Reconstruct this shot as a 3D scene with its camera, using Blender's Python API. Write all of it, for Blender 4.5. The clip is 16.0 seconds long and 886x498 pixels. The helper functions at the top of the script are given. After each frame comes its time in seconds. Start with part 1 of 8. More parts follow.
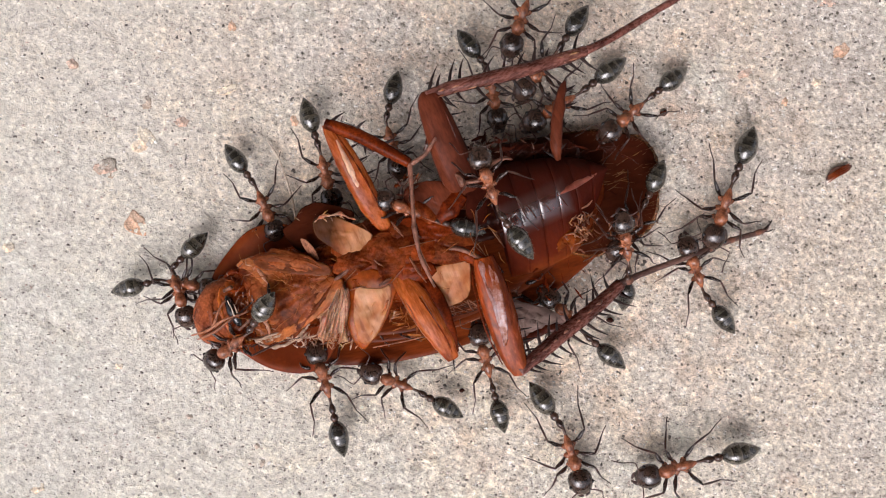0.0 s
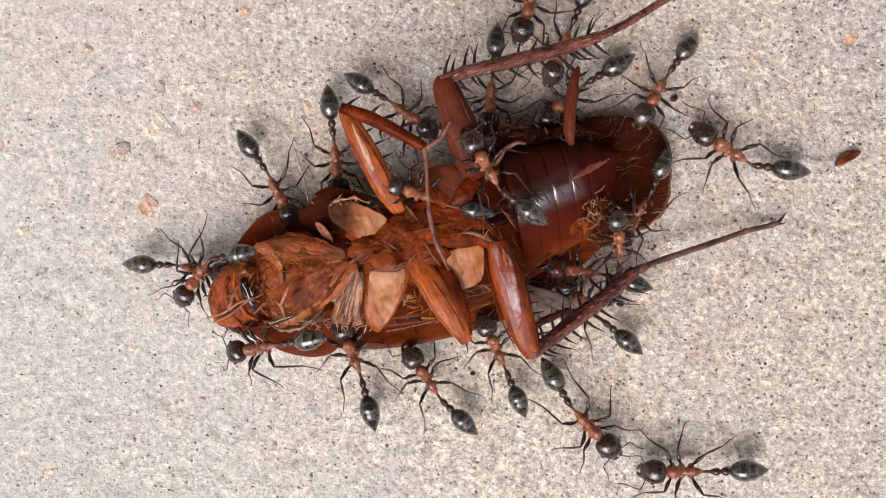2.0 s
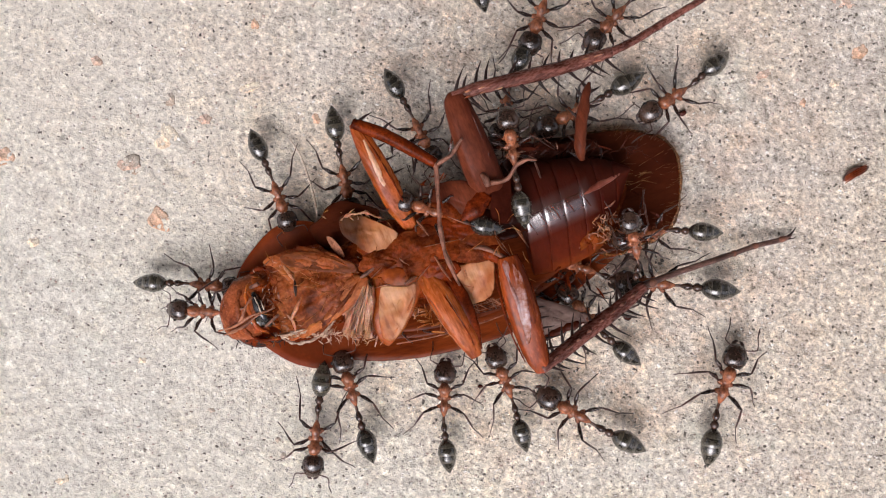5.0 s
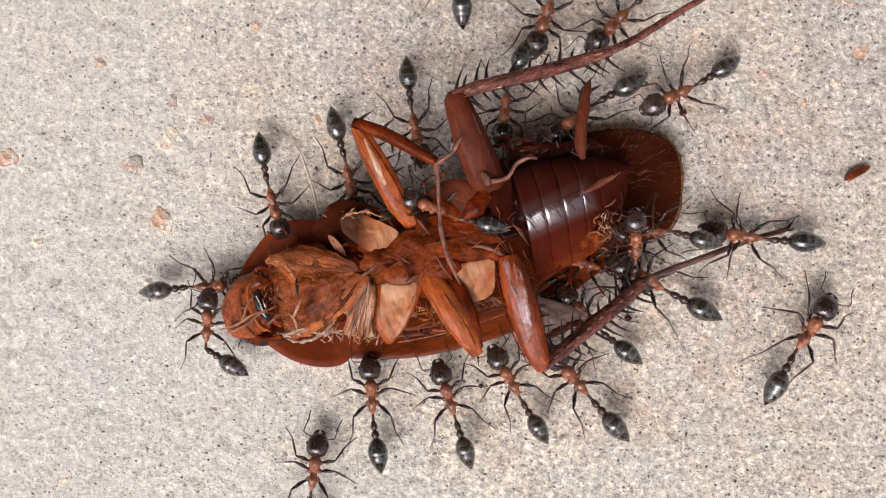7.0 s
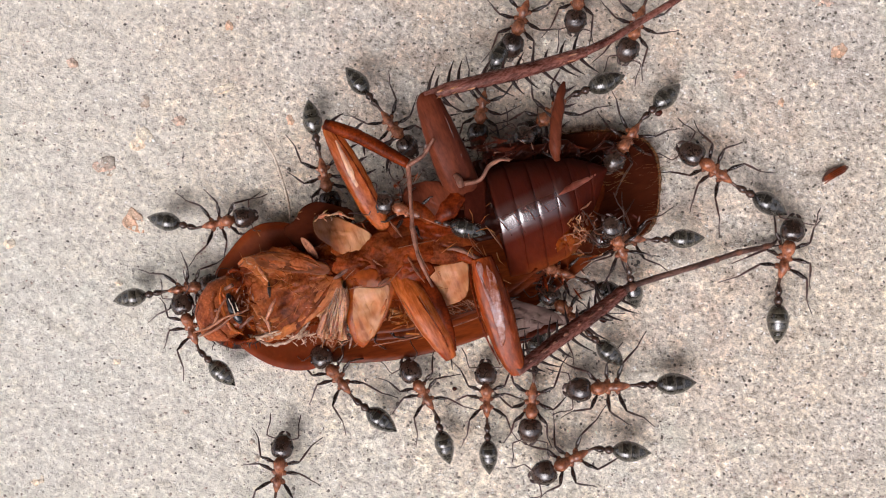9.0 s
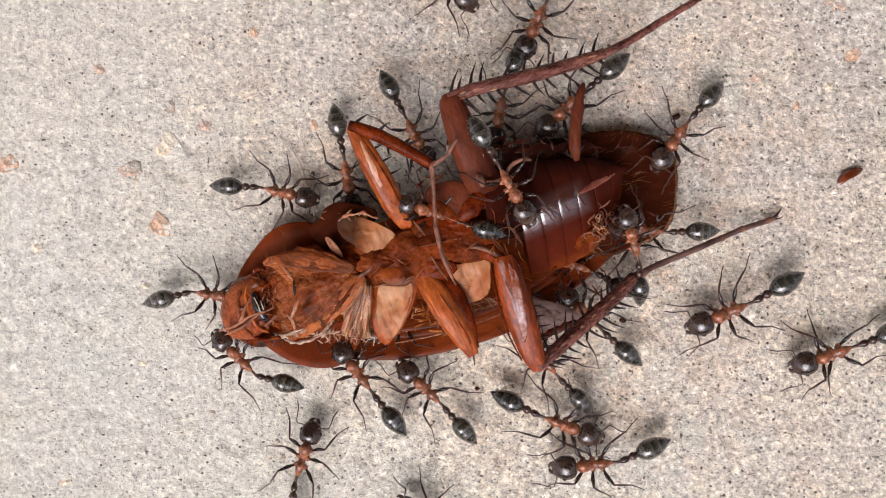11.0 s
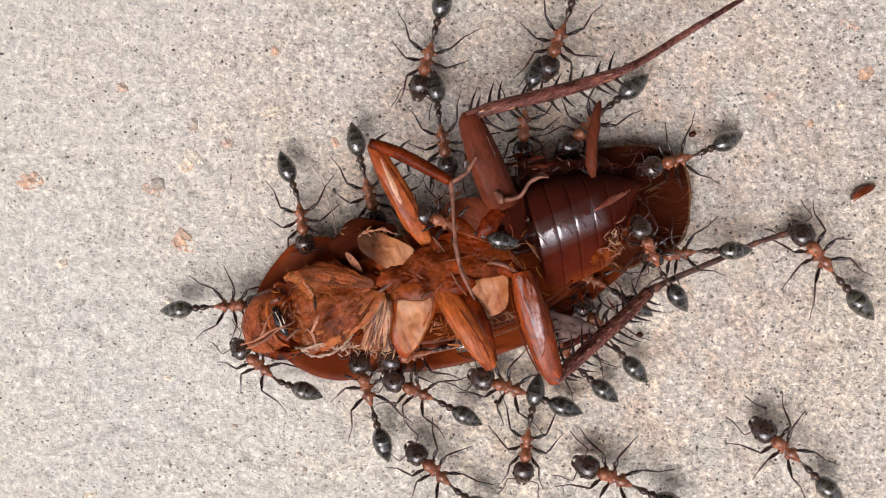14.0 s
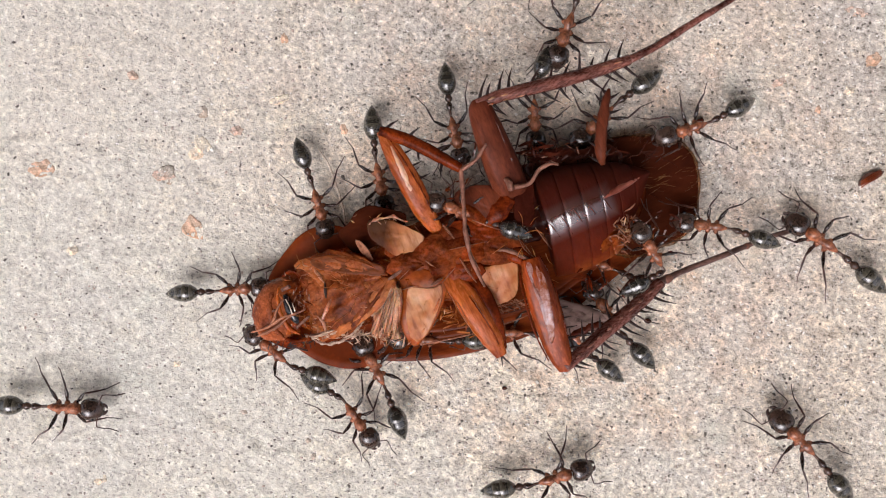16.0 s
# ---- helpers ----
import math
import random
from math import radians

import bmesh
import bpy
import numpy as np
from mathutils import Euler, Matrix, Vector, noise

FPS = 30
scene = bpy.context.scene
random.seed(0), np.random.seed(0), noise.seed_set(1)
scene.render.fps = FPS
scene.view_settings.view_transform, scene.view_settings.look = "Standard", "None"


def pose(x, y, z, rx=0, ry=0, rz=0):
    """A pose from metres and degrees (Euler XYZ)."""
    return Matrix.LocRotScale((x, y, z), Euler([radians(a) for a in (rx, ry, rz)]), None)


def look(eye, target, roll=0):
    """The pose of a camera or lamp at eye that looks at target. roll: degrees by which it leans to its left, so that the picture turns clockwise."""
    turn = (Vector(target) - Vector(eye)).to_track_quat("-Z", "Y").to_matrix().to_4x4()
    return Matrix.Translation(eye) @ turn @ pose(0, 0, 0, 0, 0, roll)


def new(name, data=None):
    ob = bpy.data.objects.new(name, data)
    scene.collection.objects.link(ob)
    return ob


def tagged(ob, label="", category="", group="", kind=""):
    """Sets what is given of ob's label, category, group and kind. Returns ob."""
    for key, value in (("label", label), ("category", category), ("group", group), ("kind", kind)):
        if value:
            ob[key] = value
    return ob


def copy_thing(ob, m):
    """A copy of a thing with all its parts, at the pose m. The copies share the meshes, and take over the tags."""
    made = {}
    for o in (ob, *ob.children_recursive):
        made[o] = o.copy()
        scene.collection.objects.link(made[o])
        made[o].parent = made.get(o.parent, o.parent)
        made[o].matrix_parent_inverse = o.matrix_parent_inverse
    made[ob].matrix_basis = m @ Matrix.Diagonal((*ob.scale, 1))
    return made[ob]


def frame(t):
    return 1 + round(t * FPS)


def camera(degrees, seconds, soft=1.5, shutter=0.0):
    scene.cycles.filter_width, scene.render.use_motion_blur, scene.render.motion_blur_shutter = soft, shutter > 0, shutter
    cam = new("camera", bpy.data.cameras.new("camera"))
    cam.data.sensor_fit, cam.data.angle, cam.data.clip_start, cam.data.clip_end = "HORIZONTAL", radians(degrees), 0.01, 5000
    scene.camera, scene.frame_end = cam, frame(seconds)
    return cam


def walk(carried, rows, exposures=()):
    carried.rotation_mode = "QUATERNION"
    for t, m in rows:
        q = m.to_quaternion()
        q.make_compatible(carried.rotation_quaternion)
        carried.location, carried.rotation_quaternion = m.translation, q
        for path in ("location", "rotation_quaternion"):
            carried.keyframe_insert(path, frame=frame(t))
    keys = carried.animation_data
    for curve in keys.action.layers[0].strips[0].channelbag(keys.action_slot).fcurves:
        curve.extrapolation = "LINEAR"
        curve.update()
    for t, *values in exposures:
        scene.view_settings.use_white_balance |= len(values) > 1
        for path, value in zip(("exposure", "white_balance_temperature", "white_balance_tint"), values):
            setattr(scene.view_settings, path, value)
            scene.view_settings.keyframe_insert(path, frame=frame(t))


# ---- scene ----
MM = 0.001  # lengths below are in millimetres unless they go through a helper

# ---- camera ----
cam = camera(50, 16.0, soft=1.1)
walk(cam, [
    (0, pose(0.00000, 0.00000, 0.07642, 0.00, 0.00, 0.00)),
    (0.5, pose(0.00014, -0.00036, 0.07624, 0.09, -0.01, 0.10)),
    (1, pose(-0.00005, -0.00079, 0.07656, 0.21, -0.11, 0.16)),
    (1.5, pose(-0.00081, -0.00093, 0.07711, 0.14, 0.02, 0.18)),
    (2, pose(-0.00095, -0.00123, 0.07696, -0.05, -0.02, 0.18)),
    (2.5, pose(-0.00093, -0.00165, 0.07720, 0.01, 0.10, 0.22)),
    (3, pose(-0.00071, -0.00111, 0.07692, 0.02, 0.03, 0.26)),
    (3.5, pose(-0.00224, 0.00005, 0.07715, -0.56, -0.35, 0.29)),
    (4, pose(-0.00210, 0.00118, 0.07706, -1.17, -0.37, 0.34)),
    (6.3, pose(-0.00053, 0.00075, 0.07756, -0.49, 1.10, 0.38)),
    (6.5, pose(-0.00063, 0.00093, 0.07740, -0.83, 0.89, 0.35)),
    (7, pose(-0.00045, 0.00072, 0.07744, -0.68, 0.89, 0.33)),
    (7.5, pose(0.00010, 0.00054, 0.07750, -0.60, 1.17, 0.35)),
    (8, pose(0.00023, 0.00046, 0.07753, -0.54, 1.26, 0.35)),
    (8.5, pose(0.00058, 0.00059, 0.07724, -0.77, 1.13, 0.38)),
    (9, pose(0.00234, 0.00078, 0.07679, -0.63, 1.38, 0.36)),
    (9.2, pose(0.00154, 0.00051, 0.07727, -0.43, 1.36, 0.38)),
    (11.3, pose(0.00025, 0.00081, 0.07809, -0.46, 1.03, 0.08)),
    (11.5, pose(0.00025, 0.00187, 0.07801, -1.14, 0.74, 0.07)),
    (12, pose(-0.00009, 0.00276, 0.07829, -1.23, 0.68, 0.10)),
    (12.5, pose(-0.00017, 0.00217, 0.07860, -0.65, 1.09, 0.08)),
    (13, pose(-0.00071, 0.00209, 0.07870, -0.70, 1.00, 0.06)),
    (13.5, pose(-0.00066, 0.00194, 0.07903, -0.31, 1.31, 0.07)),
    (14, pose(-0.00171, 0.00236, 0.07924, -0.70, 0.89, 0.04)),
    (14.5, pose(-0.00184, 0.00128, 0.07984, -0.06, 1.43, 0.09)),
    (15, pose(-0.00190, 0.00106, 0.08037, -0.38, 1.64, 0.03)),
    (15.5, pose(-0.00287, 0.00107, 0.08008, -0.56, 1.04, -0.02)),
    (16, pose(-0.00180, 0.00064, 0.07955, -0.27, 1.32, 0.02)),
], exposures=[(0.0, 0.44, 6250, 18), (16.0, 0.44, 6250, 18)])

# ---- world and sun: bright overcast daylight, softer from one side ----
world = bpy.data.worlds.new("overcast_sky")
scene.world = world
world.use_nodes = True
sky = world.node_tree.nodes.new("ShaderNodeTexSky")
sky.sky_type, sky.sun_disc = "NISHITA", False
sky.sun_elevation, sky.sun_rotation = radians(50), radians(200)
sky.air_density, sky.dust_density, sky.ozone_density = 1.0, 6.0, 1.0
back = world.node_tree.nodes["Background"]
back.inputs["Strength"].default_value = 0.15
cloud = world.node_tree.nodes.new("ShaderNodeHueSaturation")  # clouds take most of the blue out of the sky
cloud.inputs["Saturation"].default_value = 0.25
world.node_tree.links.new(sky.outputs["Color"], cloud.inputs["Color"])
world.node_tree.links.new(cloud.outputs["Color"], back.inputs["Color"])
sun_data = bpy.data.lights.new("sun", "SUN")
sun_data.energy, sun_data.angle, sun_data.color = 0.95, radians(36), (1.0, 0.95, 0.88)
sun = new("sun", sun_data)
sun.matrix_world = look((-0.26, -0.50, 1.0), (0, 0, 0))


# ---- materials ----
def nodes_of(name):
    m = bpy.data.materials.new(name)
    m.use_nodes = True
    return m, m.node_tree.nodes, m.node_tree.links, m.node_tree.nodes["Principled BSDF"]


def noise_at(n, l, vector, size, detail=4.0, rough=0.55):
    """A noise whose features are about size millimetres across."""
    t = n.new("ShaderNodeTexNoise")
    t.inputs["Scale"].default_value = 1.0 / (size * MM)
    t.inputs["Detail"].default_value, t.inputs["Roughness"].default_value = detail, rough
    l.new(vector, t.inputs["Vector"])
    return t.outputs["Fac"]


def ramp(n, l, fac, stops):
    r = n.new("ShaderNodeValToRGB")
    e = r.color_ramp.elements
    while len(e) < len(stops):
        e.new(0.5)
    for k, (p, c) in zip(e, stops):
        k.position, k.color = p, (*c, 1)
    l.new(fac, r.inputs["Fac"])
    return r.outputs["Color"]


def blend(n, l, fac, a, b, mode="MIX"):
    x = n.new("ShaderNodeMix")
    x.data_type, x.blend_type = "RGBA", mode
    for s, v in ((x.inputs[0], fac), (x.inputs[6], a), (x.inputs[7], b)):
        if isinstance(v, (int, float)):
            s.default_value = v
        elif isinstance(v, tuple):
            s.default_value = (*v, 1)
        else:
            l.new(v, s)
    return x.outputs[2]


def bumped(n, l, bsdf, height, depth, strength=0.6):
    b = n.new("ShaderNodeBump")
    b.inputs["Strength"].default_value, b.inputs["Distance"].default_value = strength, depth * MM
    l.new(height, b.inputs["Height"])
    l.new(b.outputs["Normal"], bsdf.inputs["Normal"])


def chitin(name, dark, light, rough=0.3, size=1.2, depth=0.05, coat=0.0, streak=None, shine=0.35, grain=0.4, soak=0.0):
    """Insect shell: two tones in soft blotches and fine grain, glossy, slightly uneven."""
    m, n, l, b = nodes_of(name)
    v = n.new("ShaderNodeTexCoord").outputs["Object"]
    if streak:
        s = n.new("ShaderNodeMapping")
        s.vector_type = "TEXTURE"  # streak: direction in degrees, stretch along it, stretch across it
        s.inputs["Rotation"].default_value = (0, 0, radians(streak[0]))
        s.inputs["Scale"].default_value = (streak[1], streak[2], 1)
        l.new(v, s.inputs["Vector"])
        v = s.outputs["Vector"]
    large = noise_at(n, l, v, size * 1.6, 5, 0.62)
    fine = noise_at(n, l, v, size * 0.22, 6, 0.65)
    c = ramp(n, l, large, [(0.37, dark), (0.63, light)])
    tone = ramp(n, l, fine, [(0.30, (0.46, 0.42, 0.40)), (0.48, (1.0, 1.0, 1.0)), (0.70, (1.6, 1.6, 1.6))])
    c = blend(n, l, grain, c, tone, "MULTIPLY")
    rnd = n.new("ShaderNodeObjectInfo").outputs["Random"]
    c = blend(n, l, 1.0, c, ramp(n, l, rnd, [(0.0, (0.84, 0.84, 0.84)), (1.0, (1.14, 1.12, 1.1))]), "MULTIPLY")
    l.new(c, b.inputs["Base Color"])
    g = n.new("ShaderNodeMapRange")
    g.inputs["To Min"].default_value, g.inputs["To Max"].default_value = rough * 0.6, rough * 1.5
    l.new(fine, g.inputs["Value"])
    l.new(g.outputs["Result"], b.inputs["Roughness"])
    b.inputs["Specular IOR Level"].default_value = shine
    b.inputs["Coat Weight"].default_value, b.inputs["Coat Roughness"].default_value = coat, 0.12
    b.inputs["Subsurface Weight"].default_value, b.inputs["Subsurface Scale"].default_value = soak, 0.7 * MM
    b.inputs["Subsurface Radius"].default_value = (1.0, 0.35, 0.12)
    bumped(n, l, b, fine, depth)
    return m


AMBER = chitin("amber_shell", (0.14, 0.026, 0.004), (0.29, 0.060, 0.009), 0.16, 2.2, 0.010, shine=0.12, grain=0.6, soak=0.4)
FEMUR = chitin("orange_femur_shell", (0.25, 0.050, 0.009), (0.58, 0.145, 0.027), 0.26, 1.2, 0.02, 0.0, (-60, 5.0, 1.0), 0.2, 0.9, soak=0.4)
SHIELD = chitin("smooth_maroon_shield", (0.108, 0.0190, 0.0048), (0.215, 0.041, 0.0098), 0.35, 2.6, 0.006, shine=0.05, grain=0.25, soak=0.3)
PEACH = chitin("peach_highlight_ridge", (0.34, 0.13, 0.060), (0.66, 0.41, 0.28), 0.3, 0.8, 0.02, 0.0, (-62, 4.0, 1.0), 0.2, 0.7, soak=0.4)
FOLD = chitin("pink_brown_fold", (0.10, 0.02, 0.01), (0.27, 0.08, 0.05), 0.3, 0.7, 0.02, shine=0.3)
THIGH = chitin("red_orange_thigh_shell", (0.10, 0.016, 0.004), (0.28, 0.052, 0.010), 0.24, 1.0, 0.03, 0.0, (-72, 5.0, 1.0), 0.15, 1.0, soak=0.3)
RUST = chitin("rust_brown_shell", (0.06, 0.008, 0.0018), (0.174, 0.025, 0.004), 0.2, 0.9, 0.04, shine=0.08, grain=1.0)
UMBER = chitin("dark_brown_shell", (0.034, 0.0065, 0.0032), (0.078, 0.0155, 0.007), 0.2, 1.8, 0.012, 0.0, None, 0.25)
MAROON = chitin("spiny_leg_shell", (0.045, 0.013, 0.009), (0.20, 0.072, 0.052), 0.26, 0.7, 0.08, 0.0, (25, 3.0, 1.0), 0.35, 1.0)

MEMBRANE = chitin("torn_membrane", (0.11, 0.022, 0.005), (0.42, 0.128, 0.038), 0.28, 1.0, 0.04, 0.0, (40, 3.0, 1.0), 0.05, 0.9, soak=0.5)
TAN = chitin("tan_brown_membrane", (0.085, 0.018, 0.0045), (0.36, 0.11, 0.034), 0.28, 1.0, 0.04, 0.0, (12, 3.0, 1.0), 0.05, 0.9, soak=0.5)
FACE = chitin("mottled_orange_face", (0.161, 0.026, 0.004), (0.414, 0.09, 0.02), 0.17, 0.9, 0.03, shine=0.2, grain=0.9, soak=0.6)
DOME = chitin("red_brown_face", (0.125, 0.026, 0.0085), (0.30, 0.078, 0.026), 0.24, 0.9, 0.06, shine=0.1, grain=0.8)
BREAST = chitin("brown_breast_shell", (0.075, 0.0125, 0.003), (0.24, 0.048, 0.011), 0.26, 1.1, 0.04, shine=0.04, grain=0.8, soak=0.4)
FLAP = chitin("dark_maroon_flap", (0.022, 0.0045, 0.0025), (0.042, 0.0085, 0.0045), 0.6, 1.2, 0.02, shine=0.0)
SMOKY = chitin("smoky_brown_membrane", (0.06, 0.016, 0.006), (0.20, 0.056, 0.018), 0.3, 1.5, 0.012, 0.0, (12, 2.5, 1.0), 0.06, 0.6, soak=0.3)
BITS = chitin("pink_brown_shreds", (0.10, 0.03, 0.014), (0.34, 0.14, 0.075), 0.3, 0.7, 0.03, shine=0.2, grain=0.9)
FLESH = chitin("pink_muscle_fibre", (0.27, 0.085, 0.036), (0.56, 0.275, 0.165), 0.3, 0.6, 0.03, grain=0.9, soak=0.6)
GRISTLE = chitin("brown_joint_tissue", (0.065, 0.0095, 0.002), (0.25, 0.045, 0.008), 0.26, 1.0, 0.05, shine=0.04, grain=0.9, soak=0.4)
WING = chitin("wing_case", (0.067, 0.0113, 0.0026), (0.143, 0.027, 0.0055), 0.2, 1.2, 0.015, 0.0, (14, 6.0, 1.0), 0.12, 0.7)
GOLD = chitin("golden_brown_tip", (0.055, 0.016, 0.004), (0.16, 0.052, 0.013), 0.24, 0.8, 0.04, shine=0.2)
BRISTLE = chitin("golden_bristle", (0.08, 0.028, 0.007), (0.24, 0.10, 0.026), 0.3, 0.6, 0.02)
TARSUS = chitin("pale_brown_foot", (0.085, 0.034, 0.021), (0.25, 0.11, 0.072), 0.34, 0.4, 0.06, shine=0.2)
FOOT = chitin("grey_brown_foot", (0.058, 0.030, 0.024), (0.20, 0.108, 0.083), 0.3, 0.6, 0.05, 0.0, (15, 4.0, 1.0), 0.25, 1.0)
BROWN = chitin("brown_thigh_shell", (0.050, 0.0115, 0.0058), (0.108, 0.0265, 0.0122), 0.3, 1.1, 0.015, 0.0, (-65, 5.0, 1.0), 0.05, 0.7)
SPINE = chitin("black_spine", (0.008, 0.004, 0.003), (0.025, 0.009, 0.007), 0.5, 0.5, 0.02, shine=0.25)
EYE = chitin("black_eye", (0.004, 0.004, 0.005), (0.012, 0.013, 0.016), 0.1, 0.4, 0.03, 0.3, None, 0.5)
RAG = chitin("pinkish_torn_skin", (0.22, 0.12, 0.075), (0.58, 0.42, 0.31), 0.35, 0.5, 0.05, grain=0.9)
PALE = chitin("pale_fibre", (0.46, 0.34, 0.24), (0.78, 0.68, 0.56), 0.45, 0.6, 0.04, grain=0.8)
ANT_RED = chitin("ant_rust_red", (0.10, 0.030, 0.014), (0.43, 0.145, 0.062), 0.2, 0.5, 0.05, 0.25, None, 0.5, 1.0)
ANT_HEAD = chitin("ant_dark_head", (0.012, 0.008, 0.006), (0.055, 0.031, 0.022), 0.17, 0.7, 0.02, 0.35, None, 0.6, 0.9)
ANT_NODE = chitin("ant_brown_waist", (0.020, 0.011, 0.008), (0.10, 0.048, 0.031), 0.22, 0.5, 0.03, 0.2, None, 0.5, 0.8)
ANT_LEG = chitin("ant_black_leg", (0.008, 0.005, 0.004), (0.030, 0.014, 0.010), 0.25, 0.6, 0.02, shine=0.5)
ANT_SHIN = chitin("ant_brown_shin", (0.022, 0.010, 0.008), (0.075, 0.028, 0.018), 0.3, 0.6, 0.02, shine=0.45)
ANT_HAIR = chitin("ant_pale_hair", (0.11, 0.095, 0.075), (0.20, 0.17, 0.14), 0.4, 0.5, 0.01)


def clear_shell(name, dark, light, solid):
    """Thin wing case that lets some of the ground show through; solid is its opacity."""
    m = chitin(name, dark, light, 0.5, 1.6, 0.015, 0.0, (15, 4.0, 1.0), 0.04, 0.5)
    m.node_tree.nodes["Principled BSDF"].inputs["Alpha"].default_value = solid
    return m


SHELL = chitin("dark_wing_tip", (0.030, 0.0066, 0.0032), (0.058, 0.0130, 0.0052), 0.6, 2.6, 0.02, 0.0, (15, 3.0, 1.0), 0.0, 0.5)
RIM = clear_shell("golden_wing_rim", (0.10, 0.032, 0.009), (0.26, 0.10, 0.030), 0.62)
TORN_WING = clear_shell("greyish_torn_wing", (0.11, 0.062, 0.050), (0.26, 0.17, 0.145), 0.72)


def leg_base_shell(name="pale_tan_shell", dark_end=None):
    """Peach and tan in soft blotches with fine creases; one end may turn darker."""
    m, n, l, b = nodes_of(name)
    v = n.new("ShaderNodeTexCoord").outputs["Object"]
    blot, fine = noise_at(n, l, v, 2.2, 3, 0.5), noise_at(n, l, v, 0.5, 4)
    c = ramp(n, l, blot, [(0.34, (0.465, 0.23, 0.125)), (0.50, (0.41, 0.168, 0.070)), (0.62, (0.35, 0.115, 0.036)), (0.76, (0.22, 0.056, 0.014))])
    c = blend(n, l, 1.0, c, ramp(n, l, fine, [(0.3, (0.88, 0.86, 0.85)), (0.7, (1.08, 1.08, 1.08))]), "MULTIPLY")
    g2 = n.new("ShaderNodeMapping")
    g2.vector_type = "TEXTURE"
    g2.inputs["Rotation"].default_value, g2.inputs["Scale"].default_value = (0, 0, radians(-68)), (5.0, 1.0, 1.0)
    l.new(v, g2.inputs["Vector"])
    crease = noise_at(n, l, g2.outputs["Vector"], 0.7, 4, 0.6)
    c = blend(n, l, 1.0, c, ramp(n, l, crease, [(0.34, (0.62, 0.5, 0.42)), (0.46, (1.0, 1.0, 1.0)), (0.64, (1.22, 1.24, 1.28))]), "MULTIPLY")
    if dark_end:  # darker brown across one end: slope along x and y a millimetre, start, where it fades in and out
        d = n.new("ShaderNodeVectorMath")
        d.operation = "DOT_PRODUCT"
        l.new(v, d.inputs[0])
        d.inputs[1].default_value = (dark_end[0] / MM, dark_end[1] / MM, 0)
        e = n.new("ShaderNodeMath")
        e.operation = "MULTIPLY_ADD"
        l.new(blot, e.inputs[0])
        e.inputs[1].default_value = 0.3
        l.new(d.outputs["Value"], e.inputs[2])
        f = n.new("ShaderNodeMath")
        f.operation = "ADD"
        l.new(e.outputs[0], f.inputs[0])
        f.inputs[1].default_value = dark_end[2]
        c = blend(n, l, ramp(n, l, f.outputs[0], [(dark_end[3], (0.9, 0.9, 0.9)), (dark_end[4], (0, 0, 0))]), c, (0.028, 0.0105, 0.006))
    l.new(c, b.inputs["Base Color"])
    b.inputs["Roughness"].default_value, b.inputs["Specular IOR Level"].default_value = 0.25, 0.12
    b.inputs["Subsurface Weight"].default_value, b.inputs["Subsurface Scale"].default_value = 0.35, 0.7 * MM
    b.inputs["Subsurface Radius"].default_value = (1.0, 0.35, 0.12)
    bumped(n, l, b, crease, 0.10)
    return m


COXA = leg_base_shell()

def breast_skin():
    """Crumpled skin of the breast: smoky brown, tan and peach in blotches, wet in places."""
    m, n, l, b = nodes_of("crumpled_breast_skin")
    v = n.new("ShaderNodeTexCoord").outputs["Object"]
    blot, mid, fine = noise_at(n, l, v, 3.0, 4, 0.6), noise_at(n, l, v, 0.9, 5, 0.65), noise_at(n, l, v, 0.22, 4, 0.6)
    c = ramp(n, l, blot, [(0.36, (0.070, 0.0155, 0.005)), (0.47, (0.155, 0.033, 0.009)), (0.56, (0.215, 0.051, 0.0138)), (0.66, (0.275, 0.080, 0.026))])
    c = blend(n, l, 1.0, c, ramp(n, l, mid, [(0.34, (0.42, 0.36, 0.33)), (0.50, (1.0, 1.0, 1.0)), (0.64, (1.35, 1.4, 1.45))]), "MULTIPLY")
    c = blend(n, l, 0.6, c, ramp(n, l, fine, [(0.34, (0.6, 0.55, 0.5)), (0.5, (1.0, 1.0, 1.0)), (0.66, (1.4, 1.4, 1.4))]), "MULTIPLY")
    l.new(c, b.inputs["Base Color"])
    b.inputs["Roughness"].default_value, b.inputs["Specular IOR Level"].default_value = 0.2, 0.06
    b.inputs["Subsurface Weight"].default_value, b.inputs["Subsurface Scale"].default_value = 0.4, 0.6 * MM
    b.inputs["Subsurface Radius"].default_value = (1.0, 0.35, 0.12)
    bumped(n, l, b, mid, 0.05)
    return m


CRUMPLED = breast_skin()
LEAF = leg_base_shell("dark_ended_tan_shell", (0.245, 0.0, 2.2, 0.42, 0.74))


